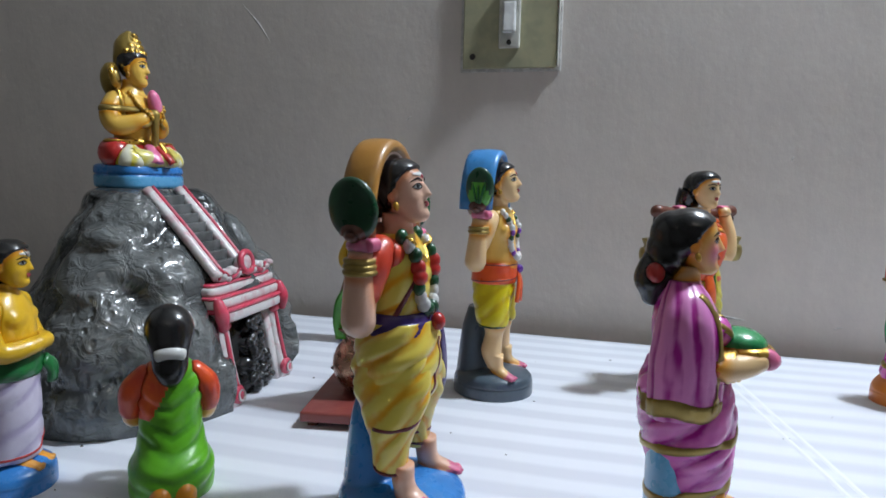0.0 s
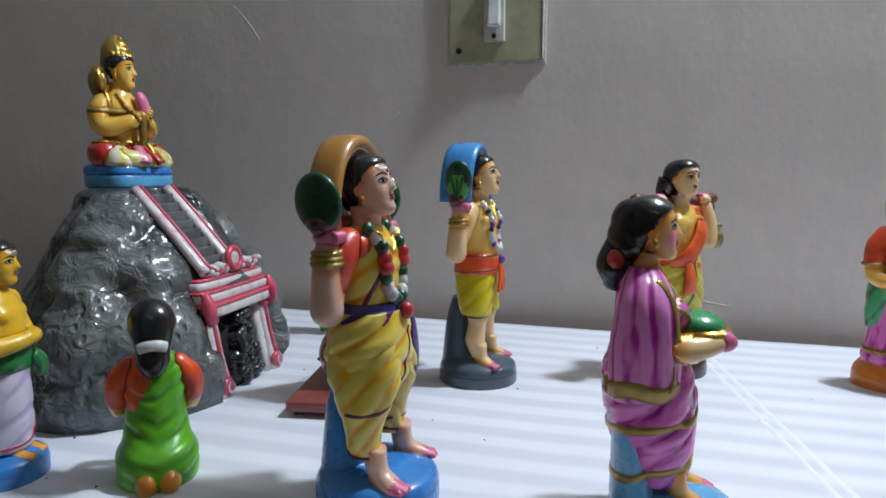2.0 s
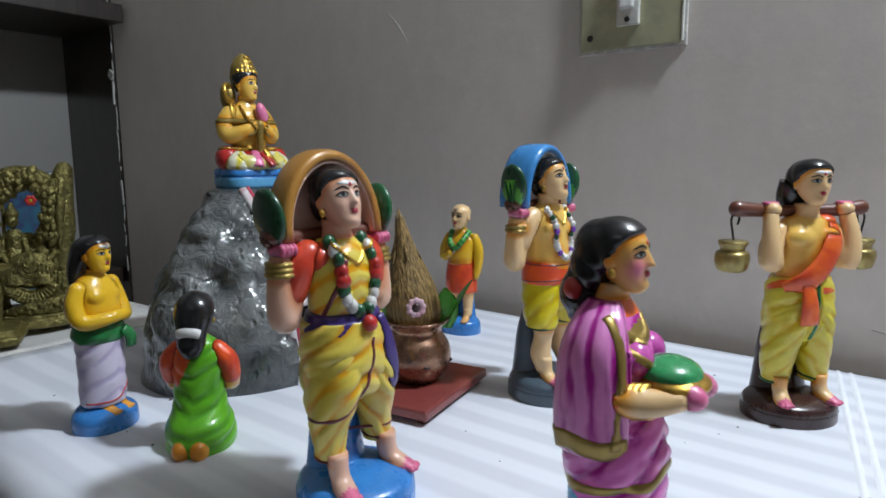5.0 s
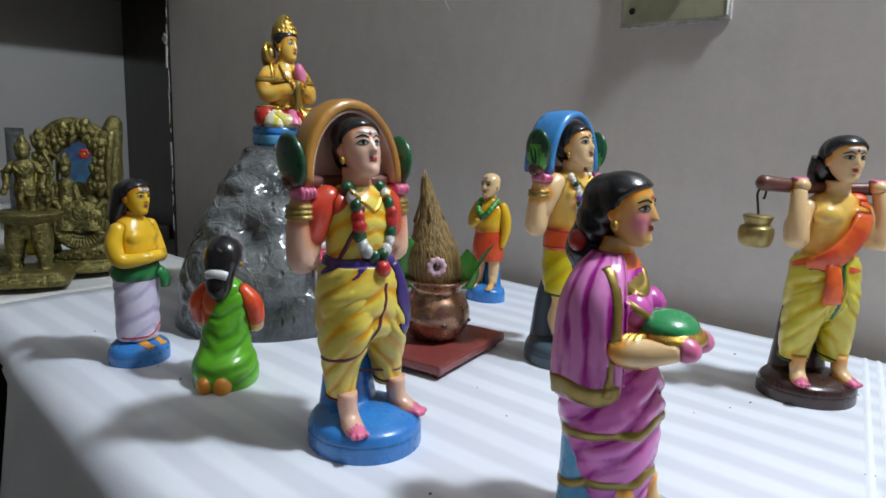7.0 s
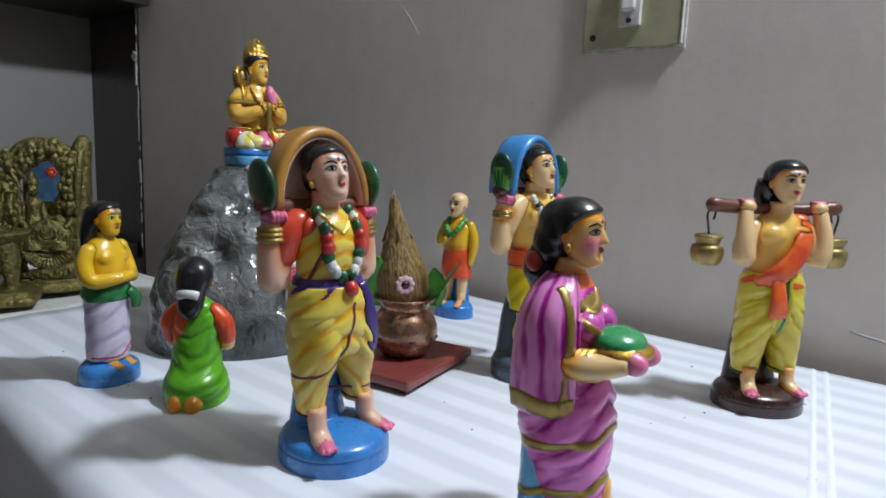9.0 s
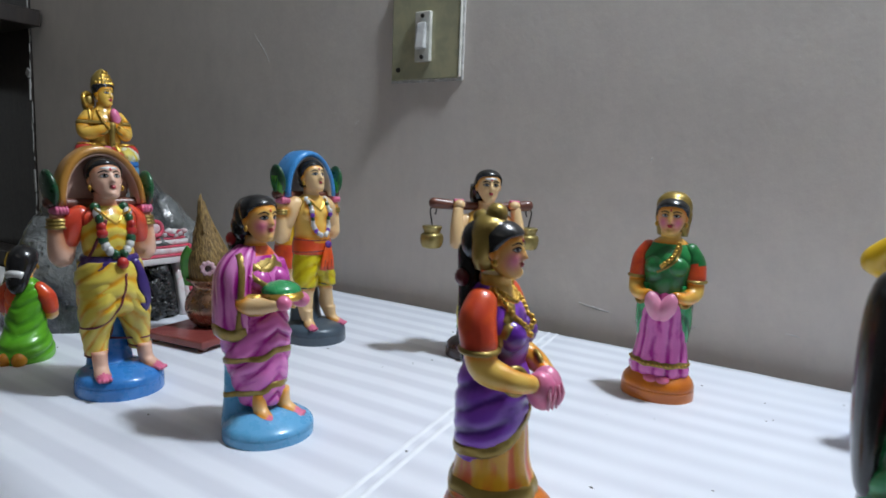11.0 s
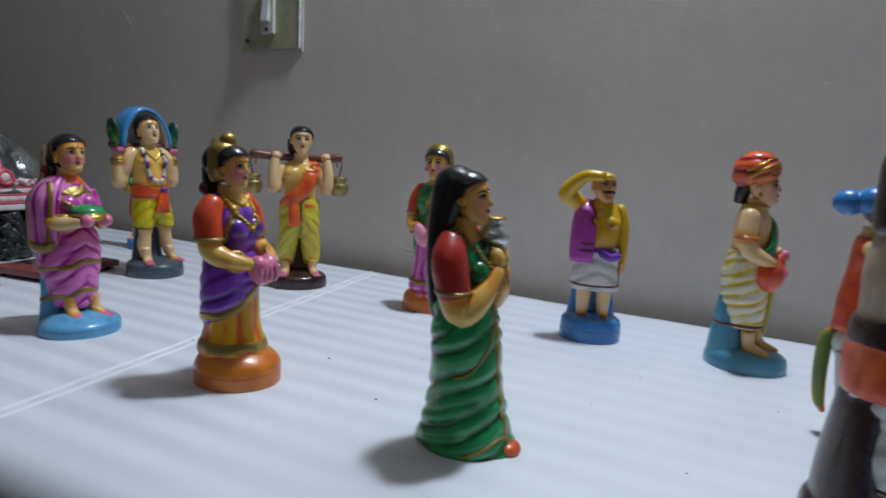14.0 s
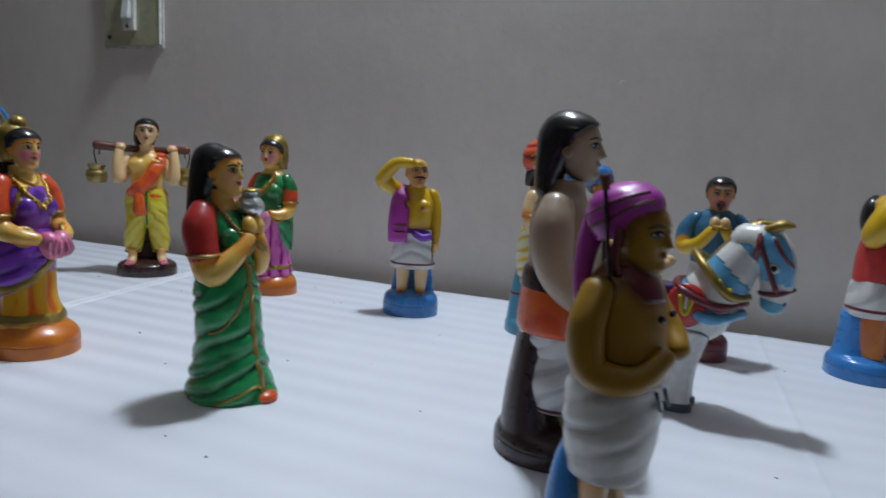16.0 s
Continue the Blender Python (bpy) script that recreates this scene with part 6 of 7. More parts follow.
def large_man_doll():
    c = Clay()
    plinth(c, "umber", 3.0, 3.1, 1.4, 0.1, 0)
    c.loft("umber", [(0.3, 0, 1.1, 2.7, 1.8), (3.0, 0, 1.4, 2.1, 1.4), (6.0, 0, 1.3, 1.8, 1.1), (8.2, 0, 1.1, 1.6, 0.8)], 28, 6)
    c.m = leaning(0.035)
    foot(c, -1.0, -0.9, 1.4, 1.1, -6, "dusky_skin", "dusky_skin")
    foot(c, 1.0, -0.9, 1.4, 1.1, 8, "dusky_skin", "dusky_skin")
    legs_trousers(c, "white_fold", 8.4, 2.7, 2.05, 1.95, 1.0, None, 1.1, ((0.035, 5, 5.5, 0.5),))
    for q in (-1, 1):
        bangle(c, "maroon", (q * 1.0, -0.1, 2.9), 1.12, 0.09)
    c.loft("orange", [(6.6, 0, 0, 2.2, 2.1), (7.0, 0, 0, 2.3, 2.2), (8.4, 0, 0.1, 2.2, 2.0), (9.6, 0, 0.25, 1.9, 1.7)], 34, 6, ((0.012, 4, 2, 0),))
    c.loft("umber", [(8.6, 0, 0.1, 2.0, 1.8), (8.8, 0, 0.1, 2.14, 1.95), (9.6, 0, 0.1, 2.08, 1.9), (9.9, 0, 0.1, 1.9, 1.75)], 34, 5)
    c.loft("dusky_skin", [(8.6, 0, 0.1, 1.9, 1.75), (10.2, 0, -0.1, 2.0, 1.85), (12.0, 0, 0.0, 2.15, 1.75), (13.2, 0, 0.15, 1.9, 1.3), (13.9, 0, 0.2, 0.95, 0.85)], 32, 6)
    for q in (-1, 1):
        c.ball("dusky_skin", (q * 0.9, -1.3, 12.0), (0.9, 0.6, 0.7), 14)
        c.tube("dusky_skin", [(q * 1.9, 0.15, 13.0), (q * 2.5, 0.2, 11.9), (q * 2.6, 0.05, 10.2), (q * 2.3, -0.8, 8.9), (q * 1.6, -2.2, 8.0), (q * 1.0, -2.9, 7.7)], [0.85, 1.0, 0.92, 0.75, 0.52, 0.42], 18, 6)
        c.ball("rose", (q * 0.8, -3.3, 7.7), (0.5, 0.6, 0.42), 14)
    c.tube("umber", [(1.3, 0.4, 13.5), (1.0, -1.2, 12.6), (0.3, -1.85, 11.0), (-0.4, -1.9, 9.2)], [0.3, 0.32, 0.32, 0.3], 12, 6, 0.5)
    c.ball("lemon", (0, -2.6, 8.3), (1.1, 1.0, 0.6), 18)
    c.loft("dull_gold", [(7.0, 0, -2.6, 0.9, 0.9), (7.4, 0, -2.6, 1.25, 1.2), (8.0, 0, -2.6, 1.4, 1.3)], 22, 4)
    neck(c, 13.2, 14.3, 0.1, 0.85, "dusky_skin")
    face(c, (0, -0.35, 15.85), 1.62, "dusky_skin", "black", -6, 0, None, False, (), brow="brown", lips="dusky_skin", hairline=0.62)
    c.loft("black", [(13.35, 0, 1.05, 0.9, 0.35), (13.7, 0, 1.0, 1.2, 0.6), (14.6, 0, 0.85, 1.3, 0.8), (15.6, 0, 0.6, 1.34, 1.0), (16.5, 0, 0.35, 1.32, 1.2), (17.2, 0, 0.1, 1.05, 1.1), (17.6, 0, 0.0, 0.6, 0.65), (17.72, 0, 0.0, 0.2, 0.2)], 36, 7, ((0.015, 9, 0, 0),))
    return c.done("large_man_doll", "large clay doll with black hair, bare chest, brown base", "doll", at(0.729, -0.366, 92), GROUP)


large_man_doll()


def magenta_turban_doll():
    c = Clay()
    plinth(c, "blue", 2.3, 2.4, 1.2, 0, 4.6, 1.6)
    for q in (-1, 1):
        c.loft("skin", [(1.2, q * 0.8, -0.3, 0.5, 0.7), (2.2, q * 0.8, 0, 0.5, 0.5), (4.2, q * 0.8, 0, 0.68, 0.68)], 18, 5)
    c.loft("white_fold", [(3.5, 0, 0, 1.5, 1.35), (3.8, 0, 0, 1.62, 1.5), (5.5, 0, 0, 1.85, 1.75), (7.2, 0, 0, 1.8, 1.7), (8.2, 0, 0.05, 1.65, 1.55)], 72, 13, ((0.035, 4, 5.5, 0), (0.015, 4, 9, 0)))
    for x in (-0.35, 0.35):
        c.tube("slate", [(x, -1.78, 7.2), (x + 0.25, -1.9, 6.5)], 0.07, 6, 3)
    c.loft("ochre_skin", [(7.2, 0, -0.1, 1.6, 1.6), (7.8, 0, -0.1, 1.8, 1.75), (9.0, 0, 0, 1.85, 1.7), (10.2, 0, 0.05, 1.8, 1.45), (11.0, 0, 0.1, 1.4, 1.05), (11.5, 0, 0.1, 0.85, 0.8)], 34, 7, ((0.015, 3, 2, 0),))
    c.tube("ochre_skin", [(-1.45, 0.25, 10.6), (-2.1, 0.25, 9.3), (-2.0, -0.1, 7.9), (-1.3, -1.35, 7.75), (-0.3, -1.9, 8.5)], [0.66, 0.68, 0.64, 0.52, 0.4], 20, 6)
    c.ball("black", (-0.55, -1.75, 9.9), 0.15, 8)
    c.ball("black", (0.75, -1.6, 9.9), 0.15, 8)
    c.loft("maroon", [(10.4, 0, -0.35, 1.0, 1.2), (11.0, 0, -0.15, 1.15, 1.15), (11.6, 0, 0, 0.8, 0.85)], 24, 4)
    c.tube("ochre_skin", [(1.7, 0.1, 10.8), (2.15, -0.2, 9.7), (2.1, -1.0, 8.9), (1.5, -1.7, 8.4)], [0.7, 0.72, 0.6, 0.42], 16, 5)
    c.tube("black", [(-1.35, -0.1, 10.8), (-1.42, 0.2, 13.0), (-1.3, 0.5, 14.4)], 0.08, 8, 4)
    c.tube("brown", [(-1.3, 0.45, 14.2), (-1.28, 0.55, 14.75)], [0.15, 0.2], 10, 3)
    neck(c, 11.2, 12.0, 0, 0.65, "ochre_skin")
    face(c, (0, -0.4, 12.65), 1.36, "ochre_skin", None, -4, 0, None, False, (), brow="ochre_skin", moustache=False)
    keep = c.m.copy()
    c.m = keep @ Matrix.Translation((0, 0.2, 13.4)) @ Euler((radians(-16), 0, 0)).to_matrix().to_4x4()
    c.loft("purple_cloth", [(-0.85, 0, 0.35, 1.05, 1.0), (-0.3, 0, 0.15, 1.27, 1.4), (0.35, 0, 0.05, 1.25, 1.42), (0.85, 0, 0.05, 0.92, 1.05), (1.1, 0, 0.05, 0.4, 0.45)], 56, 10, ((0.045, 2, 5.0, 0, 1),))
    for k in range(2):
        c.band("maroon", [(120, -0.4 + 0.5 * k), (170, -0.2 + 0.5 * k), (215, 0.1 + 0.4 * k), (250, 0.2 + 0.35 * k)], 0.06, 0.04)
    c.m = keep
    c.tube("purple_cloth", [(-0.3, 1.05, 13.3), (-0.6, 1.3, 12.2), (-0.8, 1.35, 11.0), (-0.95, 1.3, 10.2)], [0.6, 0.42, 0.34, 0.22], 14, 5)
    c.tube("maroon", [(-1.15, -0.2, 12.9), (-1.3, -0.1, 12.0), (-1.0, -0.2, 11.2)], 0.16, 8, 4)
    return c.done("magenta_turban_doll", "clay doll in magenta headcloth, ochre shawl and white wrap", "doll", at(0.762, -0.447, 68), GROUP)


magenta_turban_doll()


def blue_shirt_doll():
    c = Clay()
    plinth(c, "maroon", 2.0, 1.9, 1.8, 0, 0)
    for q in (-1, 1):
        c.loft("skin", [(1.8, q * 0.6, -0.2, 0.5, 0.6), (3.5, q * 0.7, 0, 0.55, 0.55), (5.5, q * 0.7, 0, 0.65, 0.65)], 18, 5)
    c.loft("white_cloth", [(4.0, 0, 0, 1.7, 1.4), (4.3, 0, 0, 1.8, 1.5), (6.5, 0, 0, 1.8, 1.5), (8.3, 0, 0, 1.6, 1.3)], 32, 6, ((0.025, 4, 2, 0),))
    c.loft("shirt_blue", [(8.0, 0, 0, 1.65, 1.35), (9.4, 0, -0.1, 1.75, 1.45), (10.8, 0, 0, 1.9, 1.35), (11.7, 0, 0.1, 1.6, 1.05), (12.3, 0, 0.1, 0.9, 0.8)], 30, 6)
    for q in (-1, 1):
        c.tube("shirt_blue", [(q * 1.5, 0, 11.5), (q * 2.1, 0, 10.6), (q * 2.3, -0.2, 9.8)], [0.65, 0.78, 0.75], 16, 5)
        c.tube("mustard_skin", [(q * 2.3, -0.2, 10.0), (q * 2.3, -0.8, 9.2), (q * 1.4, -1.7, 9.6), (q * 0.45, -1.95, 10.8)], [0.66, 0.64, 0.52, 0.42], 16, 5)
        c.ball("skin", (q * 0.36, -1.95, 11.3), (0.4, 0.38, 0.55), 12)
    c.loft("gold", [(10.9, 0.1, -2.3, 0.3, 0.3), (11.05, 0.1, -2.3, 0.7, 0.7), (11.2, 0.1, -2.3, 0.75, 0.75)], 20, 4)
    neck(c, 11.9, 12.6, 0, 0.6)
    face(c, (0, -0.3, 13.55), 1.3, "tan_skin", "black", 0, 6, "faint", False, ("ash",))
    c.ball("black", (0, -0.95, 12.75), (0.35, 0.3, 0.5), 12)
    c.ball("black", (0, 0.3, 13.8), (1.1, 1.0, 1.12), 20)
    return c.done("cymbal_doll", "clay doll in blue shirt holding small cymbals, maroon base", "doll", at(0.808, -0.135, 4), GROUP)


blue_shirt_doll()


def bowing_doll():
    c = Clay()
    plinth(c, "blue", 2.8, 2.7, 1.6, 0, 0)
    c.loft("blue", [(1.0, 0, 0.9, 2.4, 1.8), (2.5, 0, 0.7, 1.9, 1.5), (5.2, 0, 0.6, 1.8, 1.4)], 26, 5)
    for q in (-1, 1):
        c.loft("clay_orange", [(1.6, q * 0.9, -0.6, 0.7, 0.9), (3.2, q * 0.9, -0.3, 0.85, 0.95), (5.2, q * 0.85, -0.1, 0.95, 1.05)], 20, 5)
    c.loft("white_fold", [(5.0, 0, 0, 1.95, 1.75), (5.3, 0, 0, 2.1, 1.85), (6.8, 0, 0, 2.05, 1.8), (7.8, 0, 0, 1.9, 1.6)], 34, 6, ((0.02, 4, 3, 0),), lambda x, y, z: "maroon" if 5.45 < z < 5.7 else None)
    c.loft("red", [(7.5, 0, 0, 1.9, 1.65), (9.0, 0, 0, 1.95, 1.65), (10.5, 0, 0.05, 1.9, 1.45), (11.4, 0, 0.1, 1.5, 1.1)], 30, 6)
    for q in (-1, 1):
        c.tube("mustard_skin", [(q * 1.6, 0.2, 11.0), (q * 2.1, 0.0, 11.6), (q * 1.9, -0.5, 13.0), (q * 1.0, -0.7, 14.1), (0, -0.7, 14.3)], [0.8, 0.95, 0.9, 0.7, 0.5], 18, 5)
    neck(c, 11.2, 12.3, 0, 0.7, "mustard_skin")
    face(c, (0, -0.2, 12.7), 1.3, "mustard_skin", None, 0, 0, None, False, ())
    c.ball("mustard_skin", (0, 0.0, 13.2), (1.35, 1.2, 1.2), 20)
    c.ball("black", (0, 0.9, 12.6), (1.35, 0.85, 1.7), 20)
    return c.done("raised_arms_doll", "clay doll in red shirt with raised arms, blue base", "doll", at(0.927, -0.12, 62), GROUP)


bowing_doll()


# ---- horse with rider, one clay piece ----
def horse():
    c = Clay()
    # front is -y
    c.loft("deep_green", [(0, 0, 1.6, 1.0, 2.6), (0.3, 0, 1.6, 1.05, 2.7), (2.5, 0, 1.6, 0.75, 2.4), (4.6, 0, 1.6, 0.6, 2.2)], 28, 5)
    for q in (-1, 1):
        for y in (-1.6, 4.4):
            c.loft("white", [(0.0, q * 0.7, y - 0.1, 0.8, 1.15), (0.6, q * 0.7, y - 0.1, 0.8, 1.15), (0.8, q * 0.7, y, 0.74, 1.05), (2.6, q * 0.72, y, 0.78, 1.1), (4.4, q * 0.8, y - 0.1, 0.95, 1.45), (5.8, q * 0.8, y - 0.2, 1.05, 1.7)], 22, 5, (), lambda x, y, z: "slate" if z < 0.7 else None)
    c.tube("white", [(0, 5.2, 6.2), (0, 3.2, 6.3), (0, 0, 6.1), (0, -2.4, 6.6), (0, -3.6, 7.4)], [1.2, 1.75, 1.8, 1.9, 1.4], 26, 7)
    c.tube("white", [(0, -2.6, 7.2), (0, -3.7, 8.9), (0, -4.6, 10.5), (0, -5.3, 11.4)], [2.0, 1.65, 1.35, 1.2], 30, 12, rule=lambda x, y, z: "sky_blue" if abs(math.sin((z - 0.9 * y) * 0.95 + 0.3)) < 0.45 else ("teal_blue" if abs(math.sin((z - 0.9 * y) * 0.95 + 0.3)) < 0.62 else None))
    keep = c.m.copy()
    c.m = keep @ Matrix.Translation((0, 1.15, 0.0)) @ Matrix.Translation((0, -6.2, 11.6)) @ Euler((radians(9), 0, 0)).to_matrix().to_4x4() @ Matrix.Translation((0, 6.2, -11.6))
    c.tube("white", [(0, -5.9, 11.7), (0, -7.0, 11.6), (0, -7.9, 10.6), (0, -8.3, 9.2), (0, -8.35, 8.2)], [1.1, 1.3, 1.15, 0.92, 0.75], 30, 10, rule=lambda x, y, z: "sky_blue" if (abs(x) > 0.55 and z > 9.6 and y < -6.8) else ("teal_blue" if z < 8.5 else None))
    c.tube("maroon", [(0.0, -6.3, 13.0), (1.35, -6.7, 11.6), (0.0, -6.5, 10.0), (-1.35, -6.7, 11.6)], 0.2, 8, 5, loop=True)
    c.tube("maroon", [(0.0, -9.2, 9.4), (1.05, -8.4, 9.0), (0.0, -7.5, 8.7), (-1.05, -8.4, 9.0)], 0.17, 8, 5, loop=True)
    for q in (-1, 1):
        c.tube("maroon", [(q * 1.3, -6.8, 11.6), (q * 1.2, -7.6, 10.3), (q * 1.05, -8.35, 9.1)], 0.15, 8, 4)
        c.tube("maroon", [(q * 1.0, -7.3, 12.3), (q * 1.2, -8.1, 11.4), (q * 0.6, -8.8, 10.8)], 0.13, 8, 4)
        c.ball("white", (q * 1.12, -7.75, 10.5), (0.22, 0.42, 0.34), 14)
        c.ball("black", (q * 1.28, -7.8, 10.5), (0.12, 0.2, 0.2), 10)
        c.tube("dull_gold", [(q * 0.6, -6.9, 12.6), (q * 0.7, -7.6, 13.1), (q * 0.65, -8.2, 13.2)], [0.36, 0.3, 0.08], 10, 4)
        c.ball("maroon", (q * 0.45, -8.95, 8.5), (0.12, 0.12, 0.18), 8)
    c.m = keep
    c.tube("dull_gold", [(0, -6.6, 12.8), (0, -5.3, 12.8), (0, -4.2, 11.9), (0, -2.9, 10.2), (0, -2.1, 8.9)], [0.3, 0.4, 0.42, 0.4, 0.3], 12, 6, 0.6)
    # breast collar, reins and saddle
    c.tube("dull_gold", [(0.0, -5.2, 8.1), (1.6, -4.2, 8.3), (1.65, -2.9, 9.7), (0, -1.9, 10.6), (-1.65, -2.9, 9.7), (-1.6, -4.2, 8.3)], 0.3, 10, 6, loop=True)
    for k in range(12):
        a = 2 * math.pi * k / 12
        c.ball("lemon", (1.9 * math.cos(a), -3.6 - 1.3 * math.sin(a), 9.15 - 1.05 * math.sin(a)), 0.2, 8)
    c.tube("maroon", [(0.0, -5.1, 7.7), (1.75, -3.6, 7.5), (2.0, -1.6, 8.3), (0, -1.0, 8.6), (-2.0, -1.6, 8.3), (-1.75, -3.6, 7.5)], 0.3, 10, 6, loop=True)
    c.tube("sky_blue", [(0.0, -5.0, 7.0), (1.7, -3.7, 6.7), (1.9, -2.6, 6.9), (-1.9, -2.6, 6.9), (-1.7, -3.7, 6.7)], 0.34, 10, 6, loop=True)
    for q in (-1, 1):
        c.ball("red", (q * 1.85, -1.9, 7.4), (0.4, 1.25, 1.4), 22)
        c.tube("lemon", [(q * 2.22, -2.3, 8.1), (q * 2.3, -2.05, 7.0), (q * 2.3, -1.75, 7.0), (q * 2.22, -1.5, 8.1)], 0.15, 8, 4)
        c.tube("white", [(q * 2.3, -1.9, 8.0), (q * 2.34, -1.9, 7.2)], 0.09, 8, 3)
    c.loft("indigo", [(7.4, 0, 0.8, 1.95, 1.9), (7.9, 0, 0.8, 1.85, 1.9), (8.3, 0, 0.8, 1.3, 1.7)], 24, 4)
    # tail
    c.tube("tail_green", [(0, 5.9, 6.9), (0, 6.45, 6.3), (0, 6.55, 4.4), (0, 6.4, 2.4), (0, 6.1, 1.6)], [0.34, 0.42, 0.42, 0.36, 0.18], 16, 6, rule=lambda x, y, z: "clay_orange" if abs(x) < 0.22 else None)
    # rider
    c.m = Matrix.Translation((0, 4.1, 1.5))
    c.loft("vermilion", [(5.6, 0, 0.9, 1.5, 1.4), (7.6, 0, 0.9, 1.4, 1.3), (9.2, 0, 0.8, 1.35, 1.15), (10.6, 0, 0.8, 1.5, 1.05), (11.4, 0, 0.9, 1.0, 0.8)], 26, 6)
    for q in (-1, 1):
        c.tube("lemon", [(q * 0.8, 0.8, 6.6), (q * 1.9, -1.0, 5.8), (q * 2.0, -1.2, 4.2), (q * 1.9, -1.2, 3.2)], [0.8, 0.8, 0.65, 0.5], 16, 5)
        c.tube("skin", [(q * 1.3, 0.8, 10.8), (q * 1.9, 0.0, 9.6), (q * 1.8, -1.8, 8.6), (q * 1.1, -3.8, 8.2)], [0.55, 0.55, 0.48, 0.4], 14, 5)
        c.ball("skin", (q * 1.0, -4.2, 8.2), (0.45, 0.5, 0.4), 12)
    neck(c, 11.2, 12.0, 0.9, 0.5)
    face(c, (0, 0.65, 12.9), 1.15, "gold_skin", "black", 0, 0, None, True, ("lips",))
    c.ball("blue", (0, 0.95, 13.5), (1.15, 1.15, 0.95), 20)
    c.ball("blue", (0, 2.3, 13.35), (0.85, 0.95, 0.8), 18)
    return c.done("horse_doll", "white clay horse with blue and red harness and a small rider", "doll", at(0.773, -0.262, 82), GROUP, scale=0.0096)


horse()


# ---- rock temple: a painted clay hill with a stair and a gateway ----
def rock_temple():
    temple = tagged(new("rock_temple"), "glossy grey clay hill with a stair and pink-white gateway", "figurine")
    temple.matrix_basis = pose(-0.165, -0.275, 0)
    c = Clay()
    secs = [(0, 0, 0, 8.3, 10.7), (0.3, 0, 0, 8.4, 10.8), (3, -0.1, 0, 8.2, 10.2), (6, -0.4, 0.1, 7.6, 9.2), (9, -0.8, 0.3, 6.6, 7.8), (11.5, -1.2, 0.5, 5.4, 6.3), (13.5, -1.5, 0.7, 4.5, 5.0), (14.4, -1.5, 0.7, 4.0, 4.4), (14.75, -1.5, 0.7, 3.2, 3.6)]
    lumps = [(0.1, -4.4, 12.7, 2.1, 0.8), (0.4, -6.5, 9.9, 2.3, 1.0), (1.6, -8.6, 5.9, 2.5, 1.1), (4.2, -4.8, 9.2, 1.9, 0.65), (5.4, -6.3, 5.4, 2.2, 0.9), (2.5, -9.9, 1.4, 2.0, 0.7), (-4.4, -7.8, 5.0, 3.0, 0.35), (7.0, -4.6, 2.0, 1.6, 0.6), (2.8, 6.0, 10.6, 2.4, 1.0), (4.8, 8.0, 7.0, 2.8, 1.2), (6.5, 6.8, 2.5, 2.6, 1.1), (-5.0, 0.5, 11.0, 2.5, 0.7)]
    n = 110
    th = np.linspace(0, 2 * np.pi, n, endpoint=False)
    rings, tone = [], []
    for z, x, y, rx, ry in spline(secs, 9):
        ring = []
        for a in th:
            p = Vector((x + rx * math.cos(a), y + ry * math.sin(a), z))
            out = Vector((math.cos(a), math.sin(a), 0.3)).normalized()
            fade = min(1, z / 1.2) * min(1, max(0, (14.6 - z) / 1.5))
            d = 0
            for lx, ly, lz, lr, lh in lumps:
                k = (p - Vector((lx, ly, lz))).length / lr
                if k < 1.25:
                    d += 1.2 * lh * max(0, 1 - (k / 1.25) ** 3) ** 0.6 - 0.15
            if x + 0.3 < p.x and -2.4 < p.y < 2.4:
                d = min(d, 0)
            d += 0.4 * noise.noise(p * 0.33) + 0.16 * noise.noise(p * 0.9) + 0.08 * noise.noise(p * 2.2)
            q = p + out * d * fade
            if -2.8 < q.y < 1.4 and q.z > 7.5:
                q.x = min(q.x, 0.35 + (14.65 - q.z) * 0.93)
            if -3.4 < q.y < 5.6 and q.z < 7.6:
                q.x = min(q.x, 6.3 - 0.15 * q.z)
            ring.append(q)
            # bump height doubles as tone: high spots paler, hollows shaded darker
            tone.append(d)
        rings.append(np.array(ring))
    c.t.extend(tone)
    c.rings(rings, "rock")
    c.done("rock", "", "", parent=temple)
    # stair between two white rails edged in red
    steps = 9
    for i in range(steps):
        t = (i + 0.5) / steps
        x, z = 0.75 + 5.25 * t, 14.65 - 5.65 * t
        c = Clay()
        c.loft("step_grey", [(z - 1.1, x - 0.1, -0.7, 0.5, 1.6), (z - 0.12, x - 0.1, -0.7, 0.5, 1.6), (z, x - 0.1, -0.7, 0.43, 1.55)], 20, 2, (), None, 6.0)
        c.done("step", "", "", parent=temple)
    for y in (-2.4, 1.0):
        c = Clay()
        c.tube("gate_white", [(0.6, y, 14.75), (3.4, y, 11.85), (6.1, y, 8.9)], [0.42, 0.44, 0.46], 12, 6, 0.8)
        rail = c.done("stair_rail", "white rail with a red line", "", parent=temple)
        c = Clay()
        c.tube("gate_red", [(0.85, y + 0.28, 14.95), (3.65, y + 0.28, 12.05), (6.3, y + 0.28, 9.15)], [0.13, 0.15, 0.16], 8, 6)
        c.done("rail_line", "", "", parent=rail)
    # gateway, leaning back against the hill
    set_back = pose(-0.011, -0.001, 0)

    def pillar(y, w):
        c = Clay()
        c.loft("gate_white", [(0.0, 8.1, y, 0.75, w), (0.7, 8.05, y, 0.75, w), (3.2, 7.5, y, 0.65, w * 0.88), (6.0, 6.9, y, 0.7, w)], 22, 5, (), None, 3.5)
        c.tube("gate_red", [(8.72, y, 0.9), (8.15, y, 3.2), (7.6, y, 5.6)], 0.2, 8, 5)
